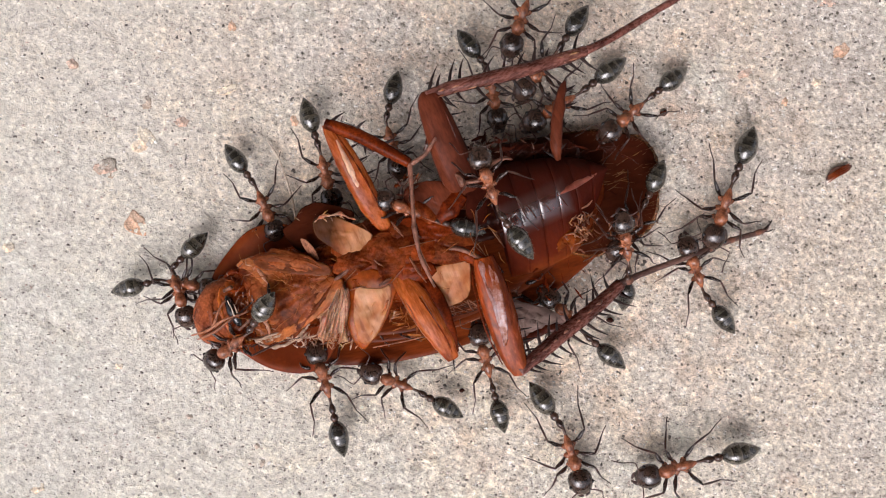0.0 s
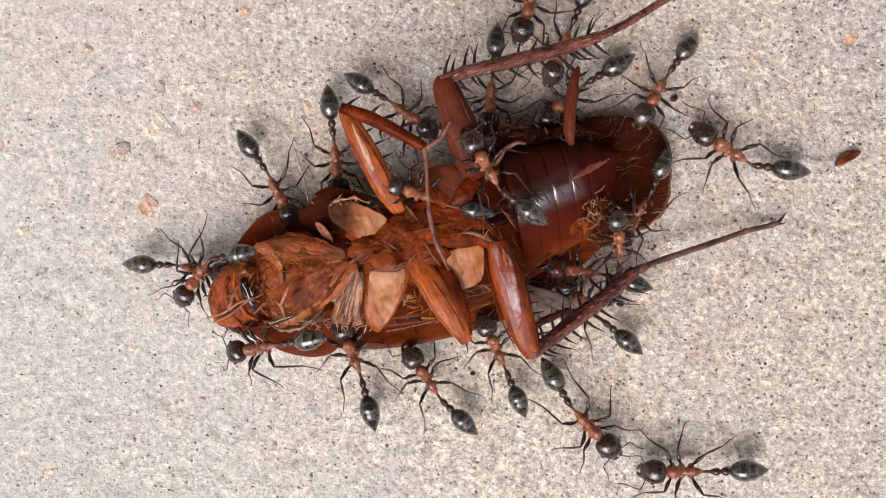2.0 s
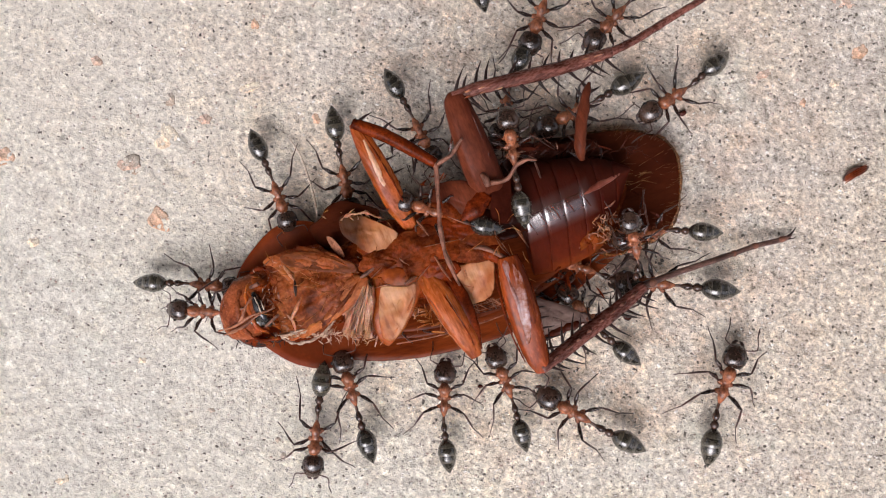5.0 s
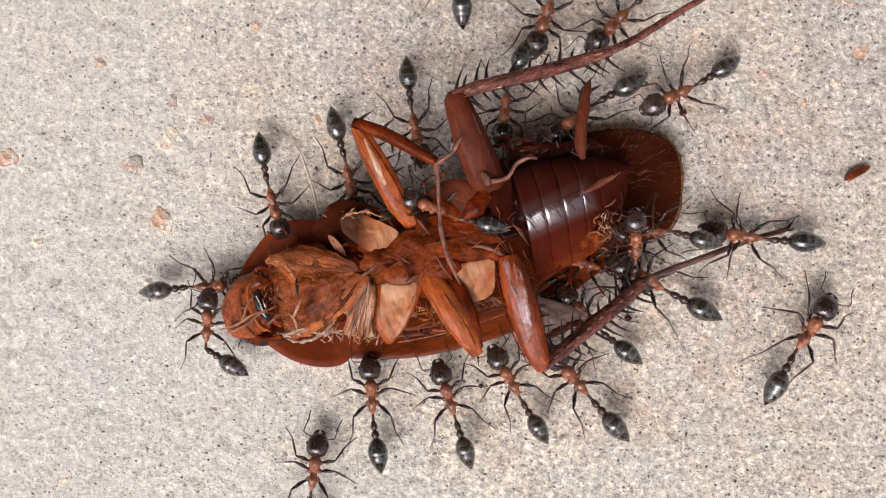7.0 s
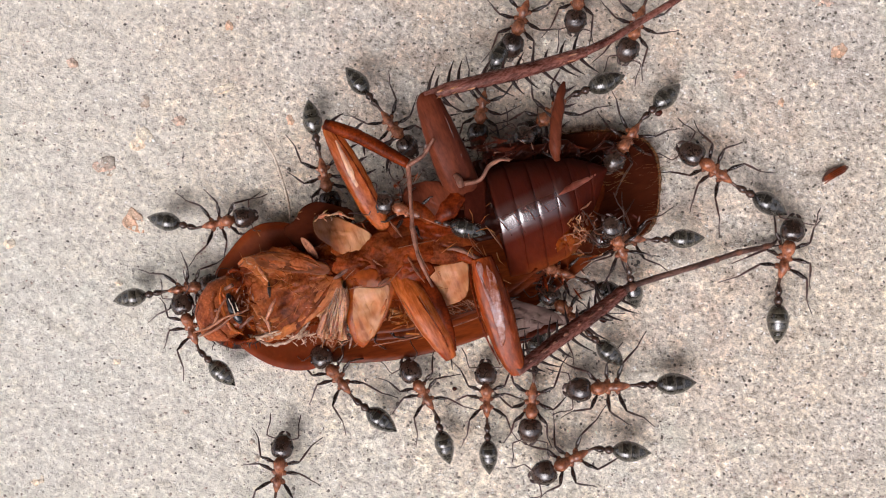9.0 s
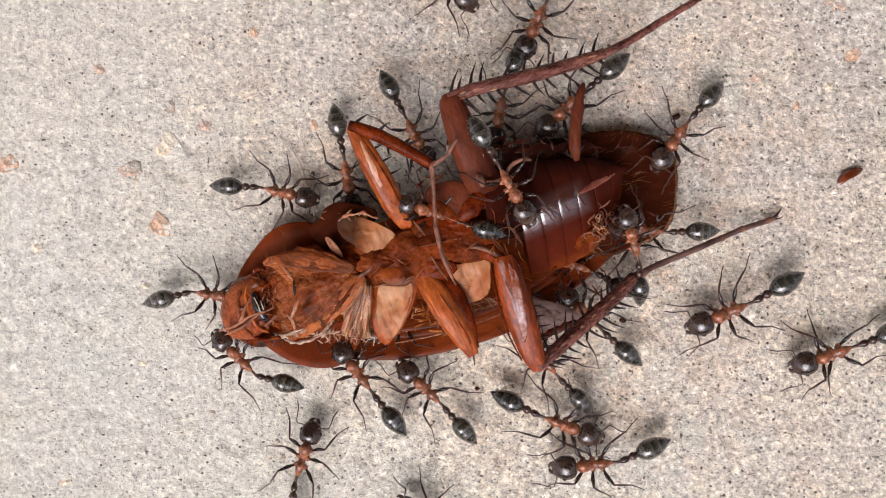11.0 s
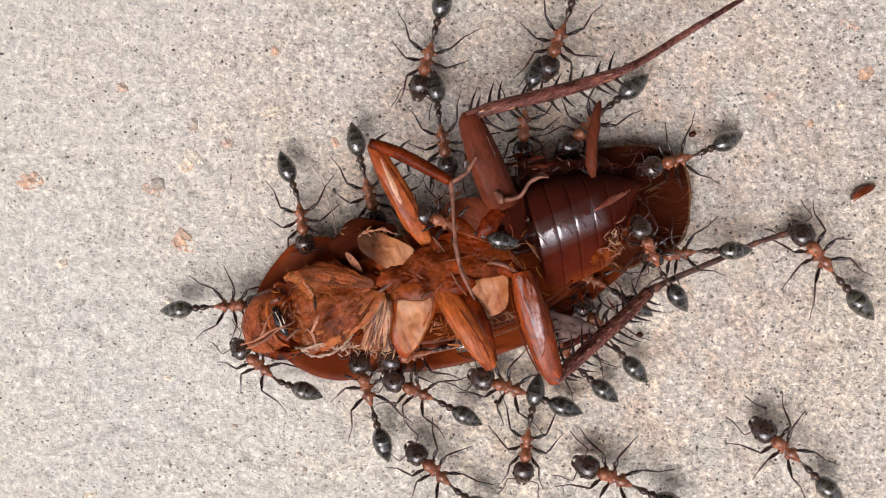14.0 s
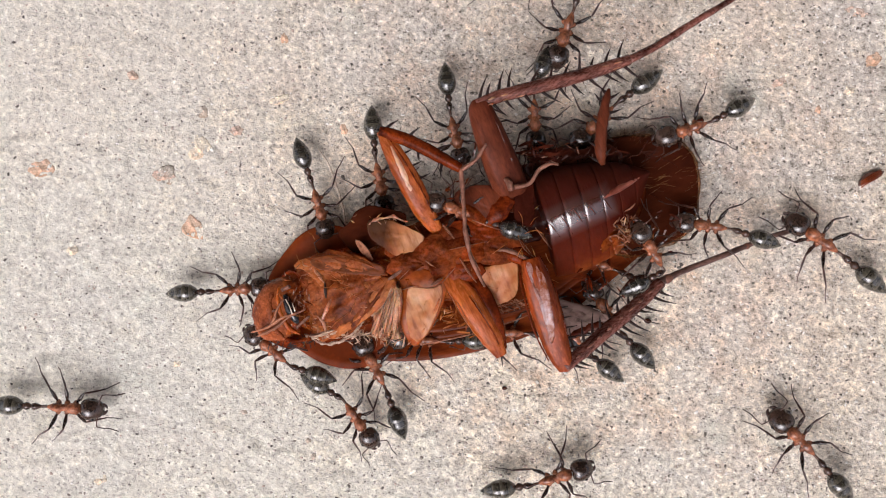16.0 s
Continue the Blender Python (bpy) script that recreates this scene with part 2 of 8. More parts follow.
def belly_shell(turn, ox, oy):
    """Belly rings: very dark red brown along the middle, clearer orange red towards one flank, finely wrinkled along each ring."""
    m, n, l, b = nodes_of("belly_shell")
    v = n.new("ShaderNodeTexCoord").outputs["Object"]
    g = n.new("ShaderNodeMapping")
    g.vector_type = "TEXTURE"
    g.inputs["Location"].default_value, g.inputs["Rotation"].default_value = (ox * MM, oy * MM, 0), (0, 0, turn)
    l.new(v, g.inputs["Vector"])
    x = n.new("ShaderNodeSeparateXYZ")
    l.new(g.outputs["Vector"], x.inputs[0])
    k = n.new("ShaderNodeMapping")
    k.vector_type = "TEXTURE"
    k.inputs["Scale"].default_value = (1.0, 5.0, 2.0)
    l.new(g.outputs["Vector"], k.inputs["Vector"])
    wrinkle = noise_at(n, l, k.outputs["Vector"], 0.32, 5, 0.7)
    blot = noise_at(n, l, v, 2.2, 4)
    a = n.new("ShaderNodeMapRange")
    a.inputs["From Min"].default_value, a.inputs["From Max"].default_value = -0.6 * MM, -6.6 * MM
    l.new(x.outputs["Y"], a.inputs["Value"])
    mix = n.new("ShaderNodeMath")
    mix.operation = "MULTIPLY_ADD"
    l.new(blot, mix.inputs[0])
    mix.inputs[1].default_value = 0.4
    l.new(a.outputs["Result"], mix.inputs[2])
    c = ramp(n, l, mix.outputs[0], [(0.16, (0.047, 0.0085, 0.0047)), (0.50, (0.060, 0.0094, 0.0046)), (0.85, (0.092, 0.0138, 0.005)), (1.0, (0.18, 0.036, 0.008))])
    c = blend(n, l, 0.5, c, ramp(n, l, wrinkle, [(0.3, (0.7, 0.7, 0.7)), (0.7, (1.25, 1.2, 1.2))]), "MULTIPLY")
    l.new(c, b.inputs["Base Color"])
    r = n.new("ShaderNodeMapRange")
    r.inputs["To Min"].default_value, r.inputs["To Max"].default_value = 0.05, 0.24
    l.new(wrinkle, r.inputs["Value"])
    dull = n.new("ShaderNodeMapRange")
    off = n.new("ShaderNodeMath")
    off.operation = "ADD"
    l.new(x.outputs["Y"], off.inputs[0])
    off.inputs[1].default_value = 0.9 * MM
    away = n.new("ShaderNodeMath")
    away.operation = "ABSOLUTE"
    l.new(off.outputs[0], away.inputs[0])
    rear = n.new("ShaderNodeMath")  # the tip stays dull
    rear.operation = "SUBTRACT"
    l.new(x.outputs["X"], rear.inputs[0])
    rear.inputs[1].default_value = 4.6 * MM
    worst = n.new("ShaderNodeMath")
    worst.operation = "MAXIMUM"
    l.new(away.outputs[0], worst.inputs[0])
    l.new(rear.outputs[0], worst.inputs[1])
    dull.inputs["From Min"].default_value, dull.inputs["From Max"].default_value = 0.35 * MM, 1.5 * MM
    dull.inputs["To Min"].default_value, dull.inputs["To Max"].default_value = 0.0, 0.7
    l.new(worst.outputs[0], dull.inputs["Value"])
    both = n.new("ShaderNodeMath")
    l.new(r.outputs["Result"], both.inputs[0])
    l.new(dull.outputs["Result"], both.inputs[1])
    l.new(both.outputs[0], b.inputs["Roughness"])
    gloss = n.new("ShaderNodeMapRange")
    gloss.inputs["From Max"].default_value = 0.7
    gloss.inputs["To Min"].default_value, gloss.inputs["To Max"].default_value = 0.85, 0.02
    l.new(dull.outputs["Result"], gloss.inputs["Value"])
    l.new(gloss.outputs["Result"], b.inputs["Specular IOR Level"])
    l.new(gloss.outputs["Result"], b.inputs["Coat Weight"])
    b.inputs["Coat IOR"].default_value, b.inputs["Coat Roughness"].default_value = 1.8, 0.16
    b.inputs["Subsurface Weight"].default_value, b.inputs["Subsurface Scale"].default_value = 0.3, 0.7 * MM
    b.inputs["Subsurface Radius"].default_value = (1.0, 0.35, 0.12)
    bumped(n, l, b, wrinkle, 0.065)
    return m


def sheen_shell():
    """Pale lilac sheen painted into the colour, the orange showing through in spots."""
    m, n, l, b = nodes_of("lilac_sheen_shell")
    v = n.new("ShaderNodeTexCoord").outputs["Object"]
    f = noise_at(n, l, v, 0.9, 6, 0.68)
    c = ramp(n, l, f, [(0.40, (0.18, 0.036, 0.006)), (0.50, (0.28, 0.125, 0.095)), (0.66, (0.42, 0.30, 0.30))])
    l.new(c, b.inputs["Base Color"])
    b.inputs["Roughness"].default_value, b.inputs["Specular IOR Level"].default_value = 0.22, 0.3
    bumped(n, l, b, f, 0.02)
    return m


THIGH_SHEEN = sheen_shell()


def banded_gaster():
    """Grey-black shell with a satin sheen and faint paler bands across it."""
    m, n, l, b = nodes_of("ant_banded_gaster")
    v = n.new("ShaderNodeTexCoord").outputs["Object"]
    x = n.new("ShaderNodeSeparateXYZ")
    l.new(v, x.inputs[0])
    w = n.new("ShaderNodeMath")
    w.operation = "MULTIPLY_ADD"
    l.new(x.outputs["X"], w.inputs[0])
    w.inputs[1].default_value, w.inputs[2].default_value = -1.0 / (0.70 * MM), -0.17
    f = n.new("ShaderNodeMath")
    f.operation = "FRACT"
    l.new(w.outputs[0], f.inputs[0])
    fine = noise_at(n, l, v, 0.16, 5)
    base = ramp(n, l, f.outputs[0], [(0.0, (0.10, 0.092, 0.074)), (0.07, (0.017, 0.016, 0.014)), (0.5, (0.030, 0.028, 0.023)), (0.92, (0.058, 0.053, 0.043))])
    tone = ramp(n, l, fine, [(0.3, (0.5, 0.5, 0.5)), (0.7, (1.5, 1.45, 1.4))])
    c = blend(n, l, 1.0, base, tone, "MULTIPLY")
    rnd = n.new("ShaderNodeObjectInfo").outputs["Random"]
    l.new(blend(n, l, 1.0, c, ramp(n, l, rnd, [(0.0, (0.7, 0.7, 0.72)), (1.0, (1.5, 1.45, 1.3))]), "MULTIPLY"), b.inputs["Base Color"])
    b.inputs["Roughness"].default_value, b.inputs["Specular IOR Level"].default_value = 0.2, 0.8
    b.inputs["Coat Weight"].default_value, b.inputs["Coat Roughness"].default_value = 0.7, 0.10
    bumped(n, l, b, fine, 0.025)
    return m


GASTER = banded_gaster()


def concrete(name="weathered_concrete", tint=(1.058, 1.053, 1.035), pitted=True):
    """Sandy cement: pale paste, wormy worn relief, dark ragged pits; smoother and paler towards low x."""
    m, n, l, b = nodes_of(name)
    v = n.new("ShaderNodeTexCoord").outputs["Object"]
    turn = n.new("ShaderNodeMapping")
    turn.vector_type = "TEXTURE"
    turn.inputs["Rotation"].default_value, turn.inputs["Scale"].default_value = (0, 0, radians(-28)), (1.25, 1.0, 1.0)
    l.new(v, turn.inputs["Vector"])
    worm = n.new("ShaderNodeTexNoise")
    worm.inputs["Scale"].default_value, worm.inputs["Detail"].default_value = 1.0 / (0.34 * MM), 4.0
    worm.inputs["Roughness"].default_value, worm.inputs["Distortion"].default_value = 0.72, 0.45
    l.new(turn.outputs["Vector"], worm.inputs["Vector"])
    worm = worm.outputs["Fac"]
    speck = noise_at(n, l, v, 0.5, 6, 0.78)
    mid = noise_at(n, l, v, 2.6, 4)
    wide = noise_at(n, l, v, 22.0, 3)
    c = ramp(n, l, speck, [(0.31, (0.24, 0.21, 0.175)), (0.41, (0.51, 0.465, 0.40)), (0.55, (0.68, 0.64, 0.57)), (0.65, (0.94, 0.91, 0.85))])
    c = blend(n, l, 1.0, c, ramp(n, l, worm, [(0.33, (0.26, 0.245, 0.23)), (0.41, (0.82, 0.81, 0.80)), (0.52, (1.04, 1.04, 1.04)), (0.64, (1.40, 1.39, 1.38))]), "MULTIPLY")
    c = blend(n, l, 1.0, c, ramp(n, l, mid, [(0.3, (0.88, 0.87, 0.87)), (0.52, (1.0, 1.0, 1.0)), (0.72, (1.06, 1.03, 0.98))]), "MULTIPLY")
    c = blend(n, l, 1.0, c, ramp(n, l, wide, [(0.35, (0.94, 0.95, 0.97)), (0.65, (1.04, 1.01, 0.96))]), "MULTIPLY")
    # slab lightened towards low x and y, a light falloff painted in
    light_falloff = n.new("ShaderNodeVectorMath")
    light_falloff.operation = "DOT_PRODUCT"
    l.new(v, light_falloff.inputs[0])
    light_falloff.inputs[1].default_value = (0.5 / (70 * MM), 0.85 / (70 * MM), 0)
    edge = n.new("ShaderNodeMath")
    edge.operation = "MULTIPLY_ADD"
    l.new(wide, edge.inputs[0])
    edge.inputs[1].default_value = 0.5
    l.new(light_falloff.outputs["Value"], edge.inputs[2])
    c = blend(n, l, 1.0, c, ramp(n, l, edge.outputs[0], [(-0.05, (1.12, 1.15, 1.14)), (0.28, (1.03, 1.03, 1.03)), (0.60, (0.95, 0.94, 0.935))]), "MULTIPLY")
    rust = noise_at(n, l, v, 5.0, 5, 0.65)
    c = blend(n, l, ramp(n, l, rust, [(0.62, (0, 0, 0)), (0.76, (0.4, 0.4, 0.4))]), c, (0.58, 0.37, 0.27))
    green = noise_at(n, l, turn.outputs["Vector"], 7.0, 4, 0.6)
    c = blend(n, l, ramp(n, l, green, [(0.58, (0, 0, 0)), (0.74, (0.35, 0.35, 0.35))]), c, (0.60, 0.66, 0.56))
    from_food = n.new("ShaderNodeVectorMath")  # a blotchy pinkish brown tint, weaker away from the cockroach
    from_food.operation = "DISTANCE"
    l.new(v, from_food.inputs[0])
    from_food.inputs[1].default_value = (6 * MM, 3 * MM, 0)
    reach = n.new("ShaderNodeMapRange")
    reach.inputs["From Min"].default_value, reach.inputs["From Max"].default_value = 30 * MM, 15 * MM
    l.new(from_food.outputs["Value"], reach.inputs["Value"])
    tint_blotch = noise_at(n, l, v, 4.0, 5, 0.65)
    tint_blotch = blend(n, l, 1.0, ramp(n, l, tint_blotch, [(0.44, (0, 0, 0)), (0.62, (0.8, 0.8, 0.8))]), reach.outputs["Result"], "MULTIPLY")
    c = blend(n, l, tint_blotch, c, blend(n, l, 1.0, c, (0.97, 0.84, 0.76), "MULTIPLY"))
    if pitted:  # ragged dark pits of many sizes
        pits = n.new("ShaderNodeTexVoronoi")
        pits.inputs["Scale"].default_value = 1.0 / (0.50 * MM)
        warp = n.new("ShaderNodeTexNoise")
        warp.inputs["Scale"].default_value, warp.inputs["Detail"].default_value = 1.0 / (0.22 * MM), 3.0
        l.new(v, warp.inputs["Vector"])
        push = n.new("ShaderNodeVectorMath")
        push.operation = "MULTIPLY_ADD"
        l.new(warp.outputs["Color"], push.inputs[0])
        push.inputs[1].default_value = (0.42 * MM, 0.42 * MM, 0)
        l.new(v, push.inputs[2])
        l.new(push.outputs["Vector"], pits.inputs["Vector"])
        pick = n.new("ShaderNodeSeparateColor")
        l.new(pits.outputs["Color"], pick.inputs["Color"])
        size = n.new("ShaderNodeMapRange")
        size.inputs["From Min"].default_value = 0.39
        size.inputs["To Max"].default_value = 0.275
        l.new(pick.outputs["Red"], size.inputs["Value"])
        gap = n.new("ShaderNodeMath")
        gap.operation = "SUBTRACT"
        l.new(size.outputs["Result"], gap.inputs[0])
        l.new(pits.outputs["Distance"], gap.inputs[1])
        dark = ramp(n, l, gap.outputs[0], [(0.0, (0, 0, 0)), (0.035, (0.95, 0.95, 0.95))])
        c = blend(n, l, dark, c, (0.085, 0.072, 0.056))
    fade = n.new("ShaderNodeMath")  # texture and colour go over to one pale tone where x is low
    fade.operation = "MULTIPLY_ADD"
    l.new(wide, fade.inputs[0])
    fade.inputs[1].default_value = 0.6
    along = n.new("ShaderNodeVectorMath")
    along.operation = "DOT_PRODUCT"
    l.new(v, along.inputs[0])
    along.inputs[1].default_value = (1.0 / (60 * MM), 0.25 / (60 * MM), 0)
    l.new(along.outputs["Value"], fade.inputs[2])
    c = blend(n, l, ramp(n, l, fade.outputs[0], [(-0.15, (0.42, 0.42, 0.42)), (0.22, (0, 0, 0))]), c, (0.66, 0.643, 0.58))
    c = blend(n, l, 1.0, c, tint, "MULTIPLY")
    l.new(c, b.inputs["Base Color"])
    b.inputs["Roughness"].default_value, b.inputs["Specular IOR Level"].default_value = 0.88, 0.25
    both = n.new("ShaderNodeMath")
    l.new(speck, both.inputs[0])
    l.new(worm, both.inputs[1])
    bumped(n, l, b, both.outputs[0], 0.20, 0.9)
    return m


CONCRETE = concrete()


def grains():
    m, n, l, b = nodes_of("sand_grains")
    r = n.new("ShaderNodeNewGeometry").outputs["Random Per Island"]
    c = ramp(n, l, r, [(0.0, (0.06, 0.05, 0.042)), (0.09, (0.16, 0.135, 0.11)), (0.14, (0.42, 0.37, 0.31)),
                       (0.55, (0.64, 0.60, 0.53)), (0.80, (0.90, 0.88, 0.83)), (0.93, (0.56, 0.43, 0.35)), (1.0, (0.42, 0.36, 0.30))])
    v = n.new("ShaderNodeTexCoord").outputs["Object"]
    f = noise_at(n, l, v, 0.1, 3)
    l.new(blend(n, l, 1.0, c, ramp(n, l, f, [(0.3, (0.8, 0.8, 0.8)), (0.7, (1.15, 1.15, 1.15))]), "MULTIPLY"), b.inputs["Base Color"])
    b.inputs["Roughness"].default_value = 0.75
    return m


GRAINS = grains()


def mineral(name, dark, light):
    m, n, l, b = nodes_of(name)
    v = n.new("ShaderNodeTexCoord").outputs["Object"]
    f = noise_at(n, l, v, 0.35, 5, 0.7)
    l.new(ramp(n, l, f, [(0.3, dark), (0.7, light)]), b.inputs["Base Color"])
    b.inputs["Roughness"].default_value = 0.8
    bumped(n, l, b, f, 0.08)
    return m


WHITE_STONE = concrete("pale_quartz", (1.32, 1.29, 1.18), False)
ORANGE_STONE = concrete("rusty_stone", (1.12, 0.86, 0.70), False)
PINK_STONE = concrete("pinkish_stone", (1.02, 0.86, 0.79), False)
GREY_STONE = concrete("grey_stone", (0.80, 0.76, 0.72), False)


# ---- mesh helpers ----
ORIGIN = {}


def curve_through(points, per=6, closed=False):
    """A smooth run of tuples through the given tuples of any length."""
    p = [np.array(q, float) for q in points]
    n = len(p)
    got = []
    for i in range(n if closed else n - 1):
        a, b, c, d = (p[(i + k) % n] if closed else p[min(max(i + k, 0), n - 1)] for k in (-1, 0, 1, 2))
        for s in range(per):
            u = s / per
            got.append(0.5 * ((2 * b) + (c - a) * u + (2 * a - 5 * b + 4 * c - d) * u * u + (3 * b - a - 3 * c + d) * u**3))
    if not closed:
        got.append(p[-1])
    return got


def skin(bm, rings, cap=True):
    """Quads between rings of vertices, with the first and last ring closed by a fan."""
    vs = [[bm.verts.new(q) for q in r] for r in rings]
    for a, b in zip(vs, vs[1:]):
        k = len(a)
        for i in range(k):
            bm.faces.new((a[i], a[(i + 1) % k], b[(i + 1) % k], b[i]))
    if cap:
        for r, flip in ((vs[0], True), (vs[-1], False)):
            mid = sum((q.co for q in r), Vector()) / len(r)
            c = bm.verts.new(mid)
            for i in range(len(r)):
                f = (r[i], r[(i + 1) % len(r)], c)
                bm.faces.new(f[::-1] if flip else f)
    return vs


def tube(bm, points, seg=8, flat=1.0, per=4, up=(0, 0, 1)):
    """A tapering limb through (x, y, z, radius); flat squeezes it along up."""
    p = curve_through(points, per)
    rings = []
    for i, q in enumerate(p):
        t = Vector(p[min(i + 1, len(p) - 1)][:3] - p[max(i - 1, 0)][:3]).normalized()
        u = Vector(up)
        if abs(t.dot(u)) > 0.95:
            u = Vector((1, 0, 0))
        s = t.cross(u).normalized()
        w = s.cross(t)
        r = max(float(q[3]), 0.01)
        rings.append([Vector(q[:3]) + s * (r * math.cos(a)) + w * (r * flat * math.sin(a)) for a in (2 * math.pi * k / seg for k in range(seg))])
    skin(bm, rings)


def plate(bm, outline, thick=0.25, sag=0.4, rings=8, per=6, rough=0.0):
    """A bent shell with a rounded rim inside a closed outline of (x, y, z); sag lifts its middle, rough raises streaks along it."""
    p = [Vector(q) for q in curve_through(outline, per, True)]
    c = sum(p, Vector()) / len(p)
    p = [c + (q - c) * (1 + 0.5 * rough * noise.fractal(q * 1.6, 0.7, 2.0, 3)) for q in p]
    far = max(p, key=lambda q: (q - c).length)
    along = (far - c).normalized()
    over = along.cross(Vector((0, 0, 1))).normalized()
    def ring(s, drop):
        got = []
        for q in p:
            v = c + (q - c) * s
            k = Vector((along.dot(v) * 0.3, over.dot(v) * 2.4, 3.1))
            v.z += sag * (1 - s ** 3) - drop + rough * noise.fractal(k, 0.8, 2.0, 3)
            got.append(v)
        return got
    rs = [ring(k / rings, 0) for k in range(1, rings)] + [ring(0.985, 0), ring(1.0, thick * 0.5), ring(0.985, thick)]
    rs += [ring(k / rings, thick) for k in range(rings - 1, 0, -1)]
    skin(bm, rs)


def blade(bm, points, flat=0.6, per=6, roll=0.0):
    """A leg thigh with a broad top face, bevelled sides and a keel: (x, y, z, half width)."""
    shape = ((1.0, 0.0), (0.93, 0.42), (0.74, 0.78), (0.66, 0.86), (0.58, 0.90), (0.0, 0.93), (-0.52, 0.91), (-0.60, 0.87), (-0.70, 0.76), (-0.92, 0.35), (-1.0, -0.05), (-0.8, -0.6), (0.0, -1.0), (0.8, -0.6))
    p = curve_through(points, per)
    rings = []
    for i, q in enumerate(p):
        t = Vector(p[min(i + 1, len(p) - 1)][:3] - p[max(i - 1, 0)][:3]).normalized()
        s = t.cross(Vector((0, 0, 1))).normalized()
        w, r = s.cross(t), max(float(q[3]), 0.02)
        turn = Matrix.Rotation(radians(roll), 3, t)
        rings.append([Vector(q[:3]) + turn @ (s * (r * a) + w * (r * flat * b)) for a, b in shape])
    skin(bm, rings)


def strands(bm, a0, a1, b0, b1, count, rng, thick=0.07):
    """Fine fibres from the line a0-a1 to the line b0-b1."""
    for k in range(count):
        u = min(1, max(0, (k + rng.uniform(-0.6, 1.4)) / count))
        p, q = Vector(a0).lerp(Vector(a1), u), Vector(b0).lerp(Vector(b1), min(1, max(0, u + rng.uniform(-0.3, 0.3))))
        m_ = p.lerp(q, 0.5) + Vector((rng.uniform(-0.15, 0.15), rng.uniform(-0.15, 0.15), rng.uniform(0.0, 0.3)))
        r = thick * rng.uniform(0.4, 1.6)
        tube(bm, [(*p, r * 0.8), (*m_, r), (*q, r * 0.5)], 4, per=3)


def loft(bm, sections, m=Matrix(), seg=20, power=2.0, cap=True):
    """A body along its own x: sections (x, y, z, half width, up, down), turned and moved by m."""
    rings = []
    for x, y, z, w, u, d in sections:
        r = []
        for k in range(seg):
            a = 2 * math.pi * k / seg
            ca, sa = math.cos(a), math.sin(a)
            e = 2.0 / power
            cy, sz = math.copysign(abs(ca) ** e, ca), math.copysign(abs(sa) ** e, sa)
            r.append(m @ Vector((x, y + w * cy, z + (u if sz > 0 else d) * sz)))
        rings.append(r)
    skin(bm, rings, cap)


def ripple(bm, amp, size, seed=0.0):
    """Uneven surface: moves each vertex along its normal."""
    bm.normal_update()
    for v in bm.verts:
        v.co += v.normal * (amp * noise.fractal(v.co / size + Vector((seed, seed * 1.7, 0)), 1.0, 2.0, 3))


def shards(bm, centre, spread, count, size, rng, lift=0.4):
    """Torn, curled scraps of thin skin."""
    for _ in range(count):
        o = Vector(centre) + Vector([rng.gauss(0, s) for s in spread])
        a, ln = rng.uniform(0, math.tau), size * rng.uniform(0.3, 1.3)
        d = Vector((math.cos(a), math.sin(a), rng.uniform(-lift, lift))).normalized()
        s = d.cross(Vector((0, 0, 1))).normalized() * ln * rng.uniform(0.03, 0.12)
        z = Vector((0, 0, 0.018))
        row = [(o - d * ln * 0.5, 0.5), (o + z * 8 * rng.uniform(-1, 2), 1.0), (o + d * ln * 0.5, rng.uniform(0.05, 0.5))]
        top = [[bm.verts.new(q - s * k + z), bm.verts.new(q + s * k + z)] for q, k in row]
        low = [[bm.verts.new(q - s * k - z), bm.verts.new(q + s * k - z)] for q, k in row]
        for i in (0, 1):
            bm.faces.new((top[i][0], top[i + 1][0], top[i + 1][1], top[i][1]))
            bm.faces.new((low[i][0], low[i][1], low[i + 1][1], low[i + 1][0]))
            bm.faces.new((top[i][0], low[i][0], low[i + 1][0], top[i + 1][0]))
            bm.faces.new((top[i][1], top[i + 1][1], low[i + 1][1], low[i][1]))
        bm.faces.new((top[0][0], top[0][1], low[0][1], low[0][0]))
        bm.faces.new((top[2][0], low[2][0], low[2][1], top[2][1]))


def mesh_of(name, bm, material, shift, smooth=True):
    bmesh.ops.recalc_face_normals(bm, faces=bm.faces)
    for v in bm.verts:
        v.co = (v.co - shift) * MM
    me = bpy.data.meshes.new(name)
    bm.to_mesh(me)
    bm.free()
    me.materials.append(material)
    if smooth:
        me.polygons.foreach_set("use_smooth", [True] * len(me.polygons))
    return me


def base(name, origin):
    """The empty that carries a thing; origin in millimetres."""
    ob = new(name)
    ob.empty_display_size = MM
    ob.location = Vector(origin) * MM
    ORIGIN[ob.name] = Vector(origin)
    return ob


def part(name, bm, material, parent, label="", pivot=None, smooth=True):
    """One mesh under a thing or a part. The mesh is given in the same millimetres as its parent's origin; pivot is the part's own origin."""
    o = Vector(pivot) if pivot is not None else ORIGIN[parent.name]
    ob = new(name, mesh_of(name, bm, material, o, smooth))
    ob.parent = parent
    ob.location = (o - ORIGIN[parent.name]) * MM
    ORIGIN[ob.name] = o
    if label:
        tagged(ob, label)
    return ob


